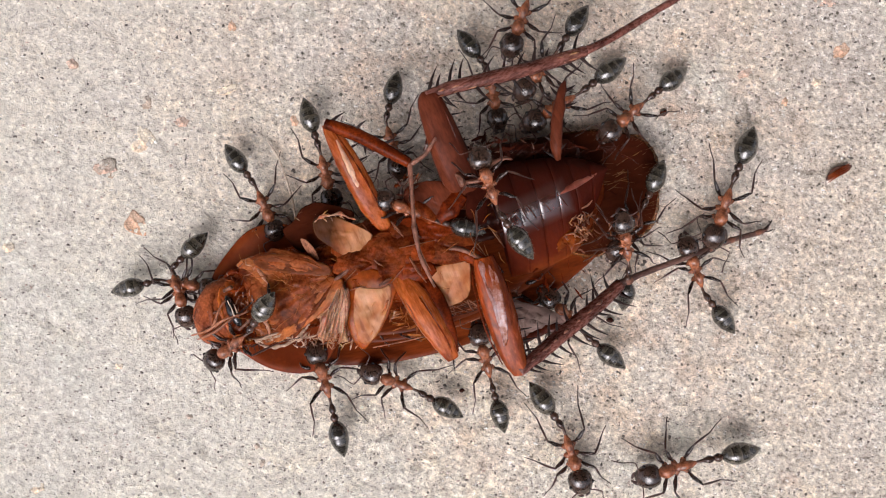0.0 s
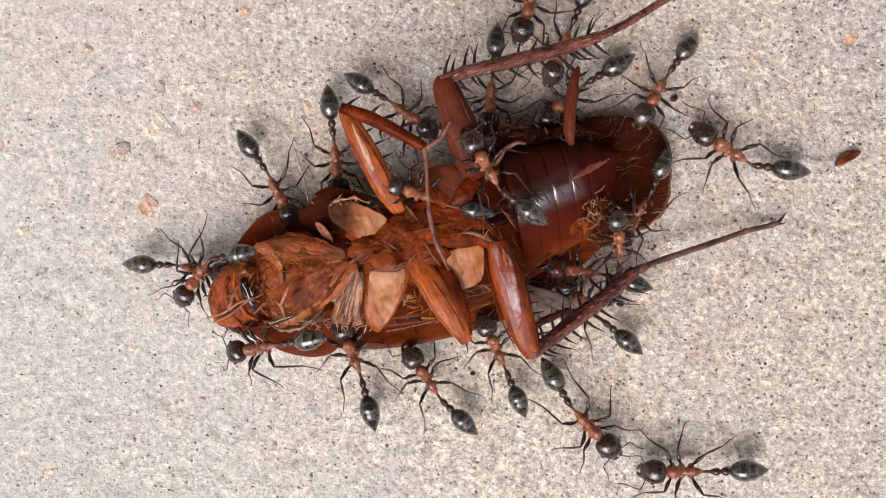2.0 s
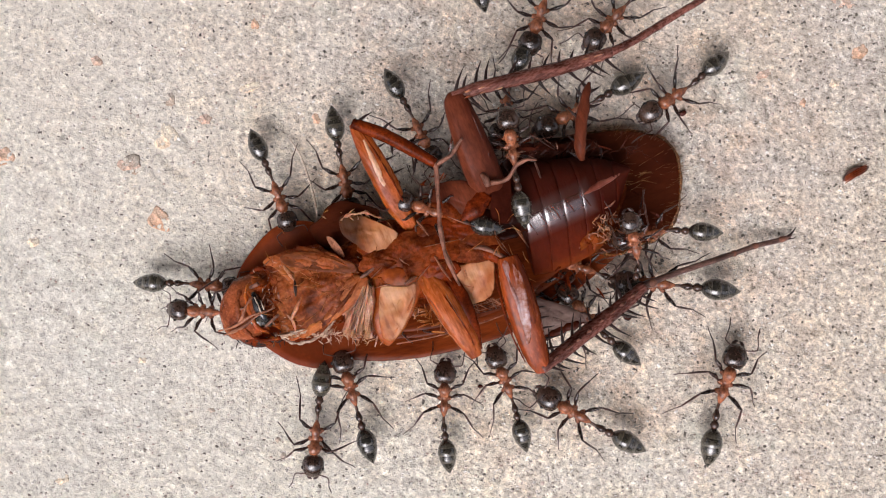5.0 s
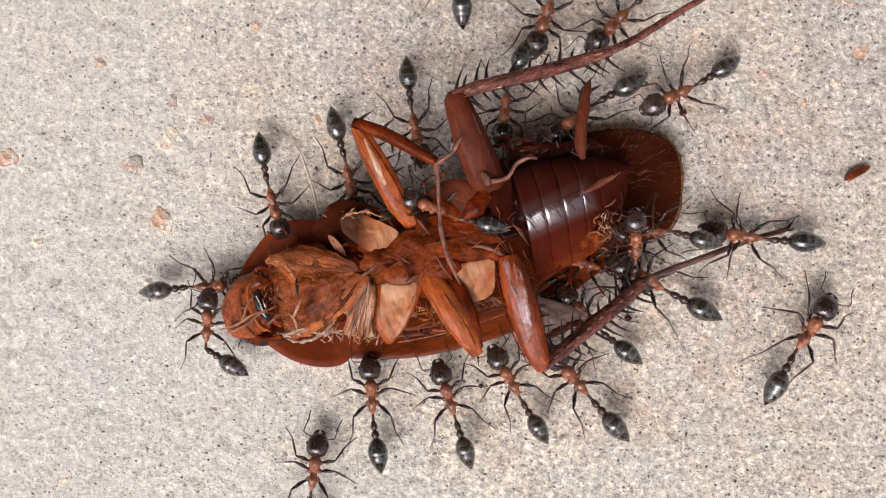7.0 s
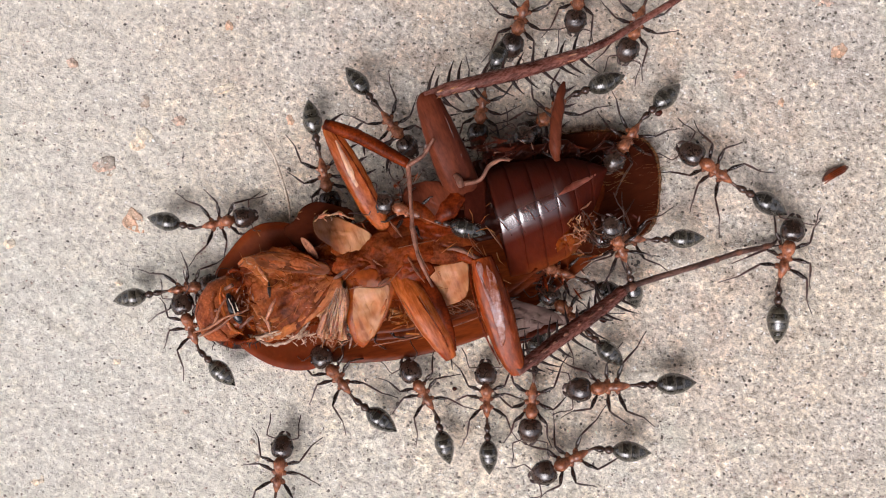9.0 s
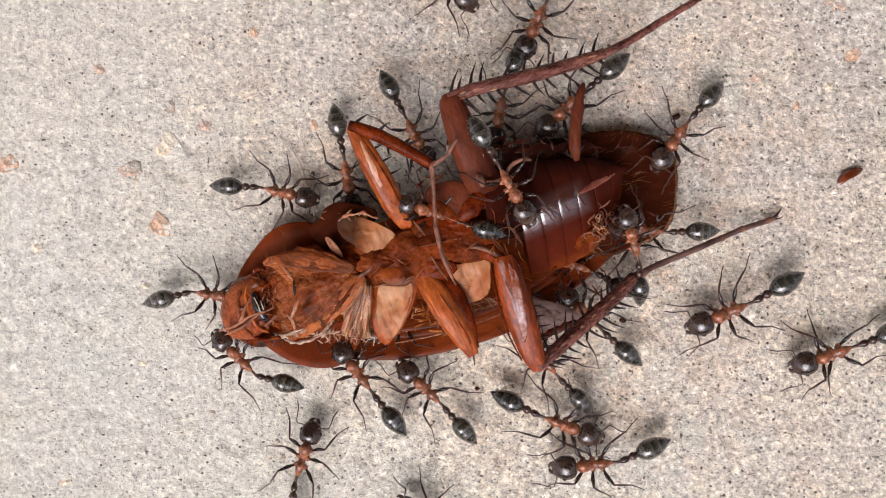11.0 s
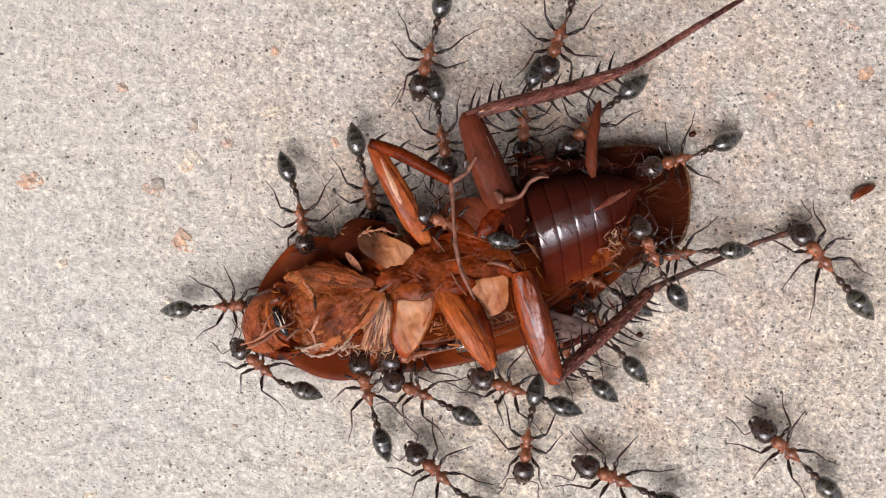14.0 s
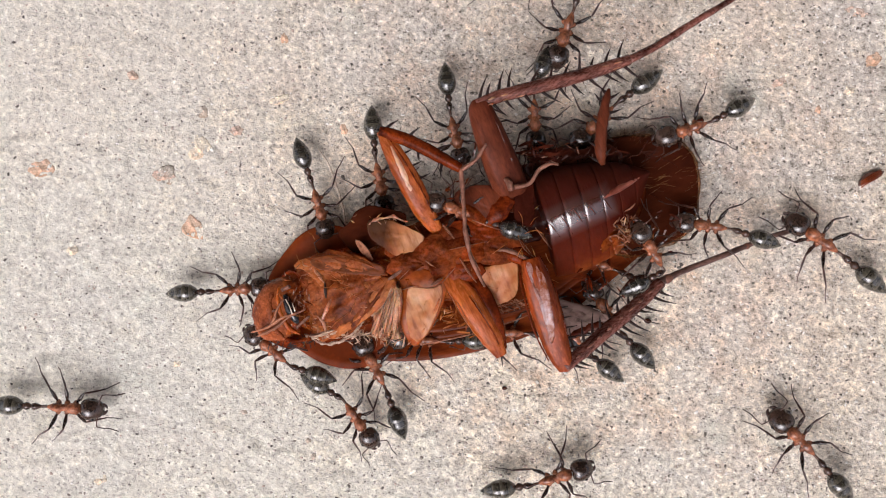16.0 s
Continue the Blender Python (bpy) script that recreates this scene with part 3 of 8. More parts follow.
def each_part(name, bm, material, parent, label=""):
    """Every separate piece of the mesh becomes a part of its own."""
    bm.verts.ensure_lookup_table()
    seen = set()
    for first in bm.verts:
        if first in seen:
            continue
        piece, todo = [], [first]
        seen.add(first)
        while todo:
            v = todo.pop()
            piece.append(v)
            for e in v.link_edges:
                o = e.other_vert(v)
                if o not in seen:
                    seen.add(o)
                    todo.append(o)
        one = bmesh.new()
        twin = {v: one.verts.new(v.co) for v in piece}
        for f in dict.fromkeys(f for v in piece for f in v.link_faces):
            one.faces.new([twin[v] for v in f.verts])
        part(name, one, material, parent, label)
    bm.free()


def thing(name, bm, material, origin, label, category, group="", kind="", smooth=True):
    o = Vector(origin)
    ob = new(name, mesh_of(name, bm, material, o, smooth))
    ob.location = o * MM
    ORIGIN[ob.name] = o
    return tagged(ob, label, category, group, kind)


# ---- ground: one sheet of rough concrete, finely uneven in the middle ----
def build_ground():
    far = [60, 90, 200, 800, 5000, 40000]
    xs = np.concatenate([[-f for f in far[::-1]], np.arange(-52, 52.01, 0.32), far])
    ys = np.concatenate([[-f for f in far[::-1]], np.arange(-36, 36.01, 0.32), far])
    verts = []
    for y in ys:
        for x in xs:
            z = 0.0
            if abs(x) < 53 and abs(y) < 37:
                z = -0.10 + 0.16 * noise.noise(Vector((x * 0.9, y * 0.9, 0))) + 0.10 * noise.noise(Vector((x * 2.3, y * 2.3, 7)))
                pit = noise.noise(Vector((x * 0.55, y * 0.55, 31)))
                if pit > 0.42:
                    z -= (pit - 0.42) * 1.1
            verts.append((x * MM, y * MM, min(z, 0.06) * MM))
    w = len(xs)
    faces = [(j * w + i, j * w + i + 1, (j + 1) * w + i + 1, (j + 1) * w + i) for j in range(len(ys) - 1) for i in range(w - 1)]
    me = bpy.data.meshes.new("ground")
    me.from_pydata(verts, [], faces)
    me.materials.append(CONCRETE)
    me.polygons.foreach_set("use_smooth", [True] * len(me.polygons))
    ob = new("ground", me)
    ORIGIN[ob.name] = Vector()
    return tagged(ob, "pale beige weathered concrete slab with fine sandy grain", "ground", kind="structure")


ground = build_ground()


def slab(name, lo, hi, label, category):
    """A plain block between two corners, in metres."""
    bm = bmesh.new()
    bmesh.ops.create_cube(bm, size=1.0)
    for v in bm.verts:
        v.co = Vector([a + (b - a) * (c + 0.5) for a, b, c in zip(lo, hi, v.co)])
    me = bpy.data.meshes.new(name)
    bm.to_mesh(me)
    bm.free()
    me.materials.append(BLOCKER)
    return tagged(new(name, me), label, category, kind="structure")


# unseen dark roof and walls added to block sky light; one side stays open
BLOCKER = mineral("dark_light_blocker", (0.075, 0.060, 0.048), (0.10, 0.085, 0.07))
slab("ceiling", (-4.0, -0.75, 2.4), (4.0, 2.6, 2.55), "unseen dark roof added above the slab to block sky light", "ceiling")
slab("blocker_south", (-6.0, -4.2, 0.004), (6.0, -4.0, 2.2), "unseen dark wall added to dim reflections from the horizon", "wall")
slab("blocker_north", (-4.0, 2.4, 0.004), (4.0, 2.6, 2.396), "unseen dark wall added behind the slab to block light", "wall")


def build_grains():
    """Sand grains and dark specks bedded in the concrete."""
    rng = random.Random(4)
    verts, faces = [], []
    for _ in range(44000):
        x, y = rng.uniform(-46, 46), rng.uniform(-30, 30)
        if rng.random() > 0.35 + (x + 42) / 50:  # fewer grains towards low x
            continue
        s = 0.035 + 0.13 * rng.random() ** 2.8
        a, b, h = rng.uniform(0, math.tau), rng.uniform(0.55, 1.0), rng.uniform(0.35, 0.7)
        k = len(verts)
        for i in range(6):
            t = a + i * math.tau / 6
            r = s * rng.uniform(0.35, 1.45)
            verts.append(((x + r * math.cos(t)) * MM, (y + b * r * math.sin(t)) * MM, -0.06 * MM))
        verts.append(((x + rng.uniform(-0.3, 0.3) * s) * MM, (y + rng.uniform(-0.3, 0.3) * s) * MM, (-0.04 + s * h) * MM))
        faces += [(k + i, k + (i + 1) % 6, k + 6) for i in range(6)]
    me = bpy.data.meshes.new("sand_grain")
    me.from_pydata(verts, [], faces)
    me.materials.append(GRAINS)
    return tagged(new("sand_grain", me), "white, grey, reddish and black sand grains in the concrete", "sand", kind="stuff")


build_grains()


def bedded_stone(at, rx, ry, turn, material, seed):
    rng = random.Random(seed)
    bm = bmesh.new()
    c, s = math.cos(radians(turn)), math.sin(radians(turn))
    pts = []
    for k in range(12):
        a = math.tau * k / 12
        r = rng.uniform(0.62, 1.2)
        u, w = rx * r * math.cos(a), ry * r * math.sin(a)
        pts.append((at[0] + u * c - w * s, at[1] + u * s + w * c, -0.06))
    plate(bm, pts, 0.4, 0.02, 6, 2, 0.10)
    part("stone", bm, material, ground, pivot=(at[0], at[1], 0))


def lay_stone(k, at, rx, ry, turn, material):
    """One flat stone bedded in the slab."""
    bedded_stone(at, rx, ry, turn, material, 20 + k)


lay_stone(0, (-24.18, 8.68, 0.00), 0.95, 1.1, 10, WHITE_STONE)
lay_stone(1, (-17.27, 12.82, 0.00), 0.95, 0.45, 15, WHITE_STONE)
lay_stone(2, (30.05, 13.45, 0.00), 0.5, 0.35, 20, WHITE_STONE)
lay_stone(3, (-35.09, 0.05, 0.00), 0.5, 0.5, 0, WHITE_STONE)
lay_stone(4, (-30.18, 4.23, 0.00), 0.32, 0.28, 0, WHITE_STONE)
lay_stone(5, (-26.09, -9.50, 0.00), 0.35, 0.3, 0, WHITE_STONE)
lay_stone(6, (-26.00, -3.05, 0.00), 0.3, 0.25, 0, WHITE_STONE)
lay_stone(7, (-32.64, -19.27, 0.00), 0.6, 0.4, 30, WHITE_STONE)
lay_stone(8, (-24.73, 2.09, 0.00), 1.1, 1.2, 40, ORANGE_STONE)
lay_stone(9, (32.09, 15.95, 0.00), 0.8, 0.6, 20, ORANGE_STONE)
lay_stone(10, (-17.00, 18.00, 0.00), 0.35, 0.45, 0, ORANGE_STONE)
lay_stone(11, (27.55, 11.86, 0.00), 0.35, 0.35, 0, ORANGE_STONE)
lay_stone(12, (-23.91, 11.77, 0.00), 0.45, 0.5, 0, GREY_STONE)
lay_stone(13, (-20.41, -13.50, 0.00), 0.28, 0.22, 0, GREY_STONE)
lay_stone(14, (-14.50, -17.23, 0.00), 0.35, 0.22, 60, GREY_STONE)
lay_stone(15, (34.36, -9.77, 0.00), 0.4, 0.35, 10, GREY_STONE)
lay_stone(16, (-27.00, 6.41, 0.00), 0.9, 0.8, 25, GREY_STONE)
lay_stone(17, (-12.00, 10.27, 0.00), 0.4, 0.45, 0, ORANGE_STONE)
lay_stone(18, (-37.69, 7.02, 0.00), 1.2, 0.9, 10, ORANGE_STONE)
lay_stone(19, (-21.01, 10.21, 0.00), 0.6, 0.55, 40, PINK_STONE)
lay_stone(20, (-27.25, 6.36, 0.00), 1.0, 0.7, 20, PINK_STONE)
lay_stone(21, (-29.83, 14.90, 0.00), 0.5, 0.4, 0, PINK_STONE)
lay_stone(22, (30.75, 19.88, 0.00), 1.0, 0.5, -10, PINK_STONE)
lay_stone(23, (24.34, 14.12, 0.00), 0.7, 0.4, 30, PINK_STONE)
lay_stone(24, (-23.84, 11.99, 0.00), 0.4, 0.45, 0, GREY_STONE)
lay_stone(25, (-15.00, -15.86, 0.00), 0.3, 0.3, 0, GREY_STONE)


# ---- the dead cockroach, on its back ----
roach = tagged(base("cockroach", (0.31, -0.49, 0.00)), "dead reddish brown cockroach lying on its back, partly eaten by ants", "cockroach")
rng = random.Random(11)

bm = bmesh.new()
plate(bm, [(-17.61, -2.24, 1.90), (-16.11, 0.06, 2.00), (-14.61, 1.50, 2.10), (-12.93, 2.00, 2.20), (-11.05, 1.70, 2.20), (-8.35, -0.07, 2.00), (-7.23, -3.65, 1.80), (-7.65, -7.22, 1.90),
           (-8.97, -9.24, 2.00), (-10.30, -9.73, 2.10), (-11.87, -9.65, 2.10), (-13.55, -9.15, 2.00), (-15.29, -8.10, 1.90), (-16.90, -6.87, 1.80), (-17.95, -4.63, 1.80)], 0.22, -0.35)
part("pronotum", bm, SHIELD, roach, "smooth glossy maroon shield behind the head")


def wing_layer(drop, z, material, name, label):
    bm = bmesh.new()
    q = [(-10.20, -5.49, 1.50), (-9.72, -8.57, 1.30), (-7.72, -9.18, 1.30), (-4.11, -9.06, 1.30), (-0.51, -8.39, 1.30), (3.08, -7.33, 1.30), (5.99, -5.91, 1.30), (11.2, -1.9, 1.40), (14.4, 1.6, 1.50), (14.9, 6.0, 1.50), (5.69, 3.59, 1.50), (-5.49, 0.39, 1.50)]
    c = Vector((0, 3, 0))
    q = [(c.x + (x - c.x) * drop, c.y + (y - c.y) * drop, zz + z) for x, y, zz in q]
    plate(bm, q, 0.14, -0.5, 7)
    part(name, bm, material, roach, label)


wing_layer(1.0, 0.0, WING, "forewing", "folded reddish brown wing case")
wing_layer(0.85, 0.6, WING, "forewing", "folded reddish brown wing case")
wing_layer(0.80, 1.2, WING, "hindwing", "folded brown hind wing edge")
for k in range(5):
    bm = bmesh.new()
    tube(bm, [(-4.85, -7.61, 3.00, 0.05), (-1.31, -6.83, 3.40, 0.06), (2.18, -5.74, 3.50, 0.05), (4.79, -4.68, 3.40, 0.03)] if k == 0 else
             [(0.21, -5.68, 3.40, 0.03), (1.74, -5.30, 3.60, 0.05), (3.48, -4.76, 3.70, 0.05), (5.00, -4.10, 3.60, 0.03)], 5)
    for v in bm.verts:
        v.co.y += 0.24 * k
        v.co.z += 0.1 * k
    part("wing_vein", bm, BITS if k % 2 == 0 else UMBER, roach)

# thorax seen from below: a broad uneven trunk from the head to the abdomen
T_AXIS = Vector((4.41, 1.36, 0.00)) - Vector((-15.76, -4.28, 0.00))
trunk_m = Matrix.Translation((-15.76, -4.51, 0.00)) @ Matrix.Rotation(math.atan2(T_AXIS.y, T_AXIS.x), 4, "Z")
bm = bmesh.new()
loft(bm, [(0.6, 0, 3.0, 1.8, 1.2, 1.2), (1.5, 0.1, 3.0, 2.6, 1.9, 1.6), (4, 0.2, 3.0, 3.0, 2.4, 2.0), (8, 0.1, 3.0, 3.2, 2.9, 2.0),
          (12, 0.1, 3.0, 3.5, 3.2, 2.0), (14.6, 0.3, 3.0, 3.8, 3.5, 2.0), (16.0, 0.3, 3.0, 3.6, 3.2, 2.0), (16.6, 0.3, 3.0, 2.9, 2.2, 1.8)], trunk_m, 40, 2.3)
bmesh.ops.subdivide_edges(bm, edges=bm.edges[:], cuts=2, use_grid_fill=True)
ripple(bm, 0.45, 1.0)
ripple(bm, 0.14, 0.35, 2.0)
part("thorax", bm, GRISTLE, roach, "brown underside of the thorax with torn joints")

# abdomen in overlapping rings
A_AXIS = Vector((17.08, 5.89, 0.00)) - Vector((4.40, 2.50, 0.00))
belly_m = Matrix.Translation((4.03, 2.36, 0.00)) @ Matrix.Rotation(math.atan2(A_AXIS.y, A_AXIS.x), 4, "Z")
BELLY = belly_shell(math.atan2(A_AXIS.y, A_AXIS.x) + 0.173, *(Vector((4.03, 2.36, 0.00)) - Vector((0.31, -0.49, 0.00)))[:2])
bm = bmesh.new()
loft(bm, [(1.0, -0.2, 3.2, 2.8, 2.4, 2.0), (1.5, -0.2, 3.2, 3.1, 2.7, 2.2), (4, 0.0, 3.2, 3.1, 2.7, 2.2), (6.5, 0.6, 3.0, 2.0, 2.0, 2.0), (8, 1.0, 2.9, 1.2, 1.2, 1.6), (8.8, 1.1, 2.8, 0.5, 0.6, 1.0)], belly_m, 40, 2.3)
bmesh.ops.subdivide_edges(bm, edges=bm.edges[:], cuts=1, use_grid_fill=True)
ripple(bm, 0.10, 1.6, 4.0)
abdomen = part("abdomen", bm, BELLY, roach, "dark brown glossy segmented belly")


def belly_size(x):
    """Far half width, near half width and height of the belly at x along it: it tapers to a bent, pointed end."""
    at_ = [-1.5, 0.5, 3.0, 5.4, 7.2, 8.6, 9.5]
    return (np.interp(x, at_, [3.8, 4.35, 4.0, 3.1, 2.2, 1.2, 0.3]), np.interp(x, at_, [3.8, 4.5, 5.0, 4.9, 3.4, 1.7, 0.3]),
            np.interp(x, at_, [3.55, 4.05, 4.15, 3.8, 2.9, 2.0, 1.3]))


# section of the belly from its far side over a blunt keel to the near flank
KEEL = ((0.88, 0.0), (0.86, 0.35), (0.76, 0.68), (0.55, 0.86), (0.3, 0.955), (0.1, 0.995), (0.0, 1.0), (-0.09, 0.985), (-0.18, 0.953), (-0.28, 0.897), (-0.38, 0.81), (-0.52, 0.65), (-0.68, 0.45), (-0.84, 0.24), (-0.95, 0.06), (-1.0, -0.12))
UNDER = ((-0.9, -0.5), (-0.5, -0.62), (0.0, -0.65), (0.5, -0.62), (0.82, -0.4))


def keel_y(x):
    return -0.42 + 0.175 * x


def keel_ring(x, grow):
    far_w, near_w, h = belly_size(x)
    return [belly_m @ Vector((x, keel_y(x) + ((far_w if a > 0 else near_w) + grow) * a, 3.5 + (h + grow) * b)) for a, b in KEEL + UNDER]


def belly_point(x, u, lift=0.0):
    """A point on the belly: u runs from the far edge to the near flank."""
    far_w, near_w, h = belly_size(x)
    k = u * (len(KEEL) - 1)
    i = min(int(k), len(KEEL) - 2)
    a, b = (KEEL[i][n] + (KEEL[i + 1][n] - KEEL[i][n]) * (k - i) for n in (0, 1))
    return belly_m @ Vector((x, keel_y(x) + (far_w if a > 0 else near_w) * a, 3.5 + h * b + lift))


for k in range(6):
    x0, x1 = 0.6 + 1.5 * k, 0.6 + 1.5 * (k + 1)
    rings = []
    for u in (0.0, 0.035, 0.4, 0.65, 0.965, 1.0):
        rings.append(keel_ring(x0 + (x1 - x0) * u, 0.0 if u in (0.0, 1.0) else 0.05 + 0.02 * u))
    bm = bmesh.new()
    skin(bm, rings)
    bmesh.ops.subdivide_edges(bm, edges=bm.edges[:], cuts=1, use_grid_fill=True)
    ripple(bm, 0.06, 1.4, k * 3.3)
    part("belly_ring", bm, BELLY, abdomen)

# the tips of the wings spread out past the end of the belly: dark in the middle, thin and golden at the rim
TIP = [(3.63, 7.26, 1.50), (5.64, 8.27, 1.60), (8.27, 8.87, 1.70), (10.48, 9.22, 1.70), (12.50, 9.42, 1.70), (14.66, 9.22, 1.70), (16.38, 8.67, 1.65), (17.39, 7.26, 1.60), (17.69, 5.54, 1.55), (17.58, 3.03, 1.50), (16.68, 1.32, 1.45), (14.66, 0.16, 1.40), (11.99, -0.70, 1.40), (9.07, 0.60, 1.40), (6.05, 3.02, 1.40)]
for size, dz, mat_, word in ((1.0, 0.0, RIM, "thin golden rim of the wing tips"), (0.965, 0.22, SHELL, "dark brown hollow of the wing tips")):
    bm = bmesh.new()
    plate(bm, [(10.4 + (x - 10.4) * size, 4.9 + (y - 4.9) * size, z + dz) for x, y, z in TIP], 0.10, -0.25, 10, 8, 0.04)
    ripple(bm, 0.06, 1.5, size)
    part("wing_tip", bm, mat_, roach, word)
bm = bmesh.new()
rim = [Vector(q) for q in curve_through(TIP, 6, True)]
for _ in range(240):
    p = rim[rng.randrange(20, 74)].lerp(Vector((10.4, 4.9, 1.5)), min(abs(rng.gauss(0, 0.10)), 0.4))
    d = (Vector((p.x - 9.5, p.y - 4.9 + 0.8, 0)).normalized() + Vector((rng.uniform(-0.5, 0.5), rng.uniform(-0.5, 0.5), rng.uniform(0.2, 0.8)))).normalized() * rng.uniform(0.25, 0.8)
    p.z += 0.1
    tube(bm, [(*p, 0.016), (*(p + d * 0.6 + Vector((0, 0, 0.06))), 0.012), (*(p + d), 0.006)], 3, per=1)
for _ in range(26):
    p = belly_m @ Vector((rng.uniform(8.6, 10.6), rng.gauss(0.7, 0.6), rng.uniform(3.4, 4.4)))
    d = belly_m.to_3x3() @ Vector((1.0, rng.uniform(-0.7, 0.5), rng.uniform(0.0, 0.6))) * rng.uniform(0.4, 1.0)
    tube(bm, [(*p, 0.018), (*(p + d * 0.5 + Vector((0, 0, 0.08))), 0.014), (*(p + d), 0.006)], 3, per=1)
tagged(part("bristle", bm, BRISTLE, abdomen, "fine golden bristles"), kind="stuff")

bm = bmesh.new()
tube(bm, [(*belly_point(4.9, 0.43, -0.02), 0.04), (*belly_point(5.8, 0.42, 0.06), 0.20), (*belly_point(6.9, 0.41, 0.06), 0.26), (*belly_point(7.9, 0.40, 0.02), 0.16), (*belly_point(8.6, 0.38, 0.0), 0.05)], 10, 0.32, 6)
ripple(bm, 0.05, 0.5)
part("skin_fold", bm, FOLD, abdomen, "raised rust-red fold of skin")
for k in range(5):
    bm = bmesh.new()
    x = 0.9 + 1.05 * k + rng.uniform(-0.2, 0.2)
    a, b_ = belly_point(x - 0.2, rng.uniform(0.38, 0.42), 0.05), belly_point(x + 0.5, rng.uniform(0.60, 0.68), 0.05)
    m_ = belly_point(x + 0.15, 0.51, 0.07)
    tube(bm, [(*a, 0.015), (*m_, 0.05), (*b_, 0.015)], 5)
    ripple(bm, 0.03, 0.3)
    part("wrinkle", bm, UMBER, abdomen)

def shade_plate(pts_, sag_, mat_):
    """A dark ragged plate that stands in for shade behind or beside the belly."""
    bm = bmesh.new()
    plate(bm, pts_, 0.25, sag_, 10, 6, 0.12)
    ripple(bm, 0.12, 0.7)
    part("side_plate", bm, mat_, roach)


shade_plate([(0.79, 4.83, 3.00), (2.54, 6.59, 3.00), (4.72, 6.82, 3.00), (5.39, 4.40, 3.20), (5.19, 1.34, 3.20), (2.57, 0.89, 3.20)], 0.1, UMBER)
shade_plate([(3.40, 6.07, 3.60), (4.16, 7.70, 3.60), (5.74, 8.21, 3.60), (7.66, 8.05, 3.50), (9.81, 8.49, 3.20), (11.20, 7.60, 3.10), (10.60, 6.20, 3.30), (8.87, 5.15, 3.80), (5.09, 4.73, 4.20)], 0.2, UMBER)

bm = bmesh.new()
for _ in range(70):
    u = rng.random() ** 1.4
    o = Vector((3.81, 7.07, 4.40)).lerp(Vector((15.0, 7.71, 3.20)), u) + Vector((rng.gauss(0, 0.3), rng.gauss(0, 0.7), rng.gauss(0.3, 0.3)))
    a, ln = rng.uniform(0, math.tau), rng.uniform(0.5, 1.6)
    d = Vector((math.cos(a), math.sin(a), rng.uniform(-0.2, 0.4))) * ln
    tube(bm, [(*o, 0.05), (*(o + d * 0.5 + Vector((rng.uniform(-0.2, 0.2), rng.uniform(-0.2, 0.2), 0.1))), 0.04), (*(o + d), 0.015)], 4, per=2)
tagged(part("hair", bm, UMBER, roach, "dark hairs and torn threads on the far flank"), kind="stuff")

bm = bmesh.new()
plate(bm, [(2.25, 5.2, 7.1), (3.0, 5.4, 7.2), (3.65, 5.2, 7.1), (3.75, 3.6, 7.5), (3.75, 2.0, 7.4), (3.0, 1.8, 7.3), (2.3, 2.0, 7.3), (2.2, 3.6, 7.4)], 0.3, 0.1, 8, 3, 0.03)
part("side_plate", bm, FLAP, roach, "dark maroon flap before the belly")

# coxae and breast plates: broad thin leaves over the thorax
def chest_plate(name, mat_, sag, pts):
    """One leg base or breast plate, with its rim, seam and creases."""
    if mat_ in (TAN, SMOKY, MEMBRANE):
        mid = sum((Vector(q) for q in pts), Vector()) / len(pts)
        pts = [tuple(mid + (Vector(q) - mid) * 1.2) for q in pts]
    bm = bmesh.new()
    plate(bm, pts, 0.2, sag, 14, 3 if mat_ in (COXA, LEAF) else 6, 0.05)
    if mat_ in (COXA, LEAF):
        ripple(bm, 0.13, 0.9, pts[0][0])
    if mat_ in (MEMBRANE, GRISTLE, RUST, TAN, SMOKY):
        ripple(bm, 0.12, 1.1, pts[0][0])
        ripple(bm, 0.06, 0.4, pts[0][1])
    leaf = part(name, bm, mat_, roach, "pale tan translucent leg base" if mat_ in (COXA, LEAF) else "")
    if mat_ in (MEMBRANE, TAN, COXA, LEAF, SMOKY):
        k = len(pts)
        mid = sum((Vector(q) for q in pts), Vector()) / k
        for i in rng.sample(range(k), 2 if mat_ in (MEMBRANE, TAN) else 0):
            to = Vector(pts[i]).lerp(Vector(pts[(i + 1) % k]), rng.random())
            bm = bmesh.new()
            tube(bm, [(*(mid.lerp(to, u) + Vector((rng.uniform(-0.12, 0.12), rng.uniform(-0.12, 0.12), sag * (1 - u ** 3) + 0.03))), r_) for u, r_ in ((0.15, 0.012), (0.4, 0.03), (0.7, 0.04), (0.98, 0.015))], 5, per=6)
            ripple(bm, 0.05, 0.3, to.x)
            part("crease", bm, rng.choice((FLESH, MEMBRANE)) if mat_ in (MEMBRANE, TAN) else TAN, leaf)


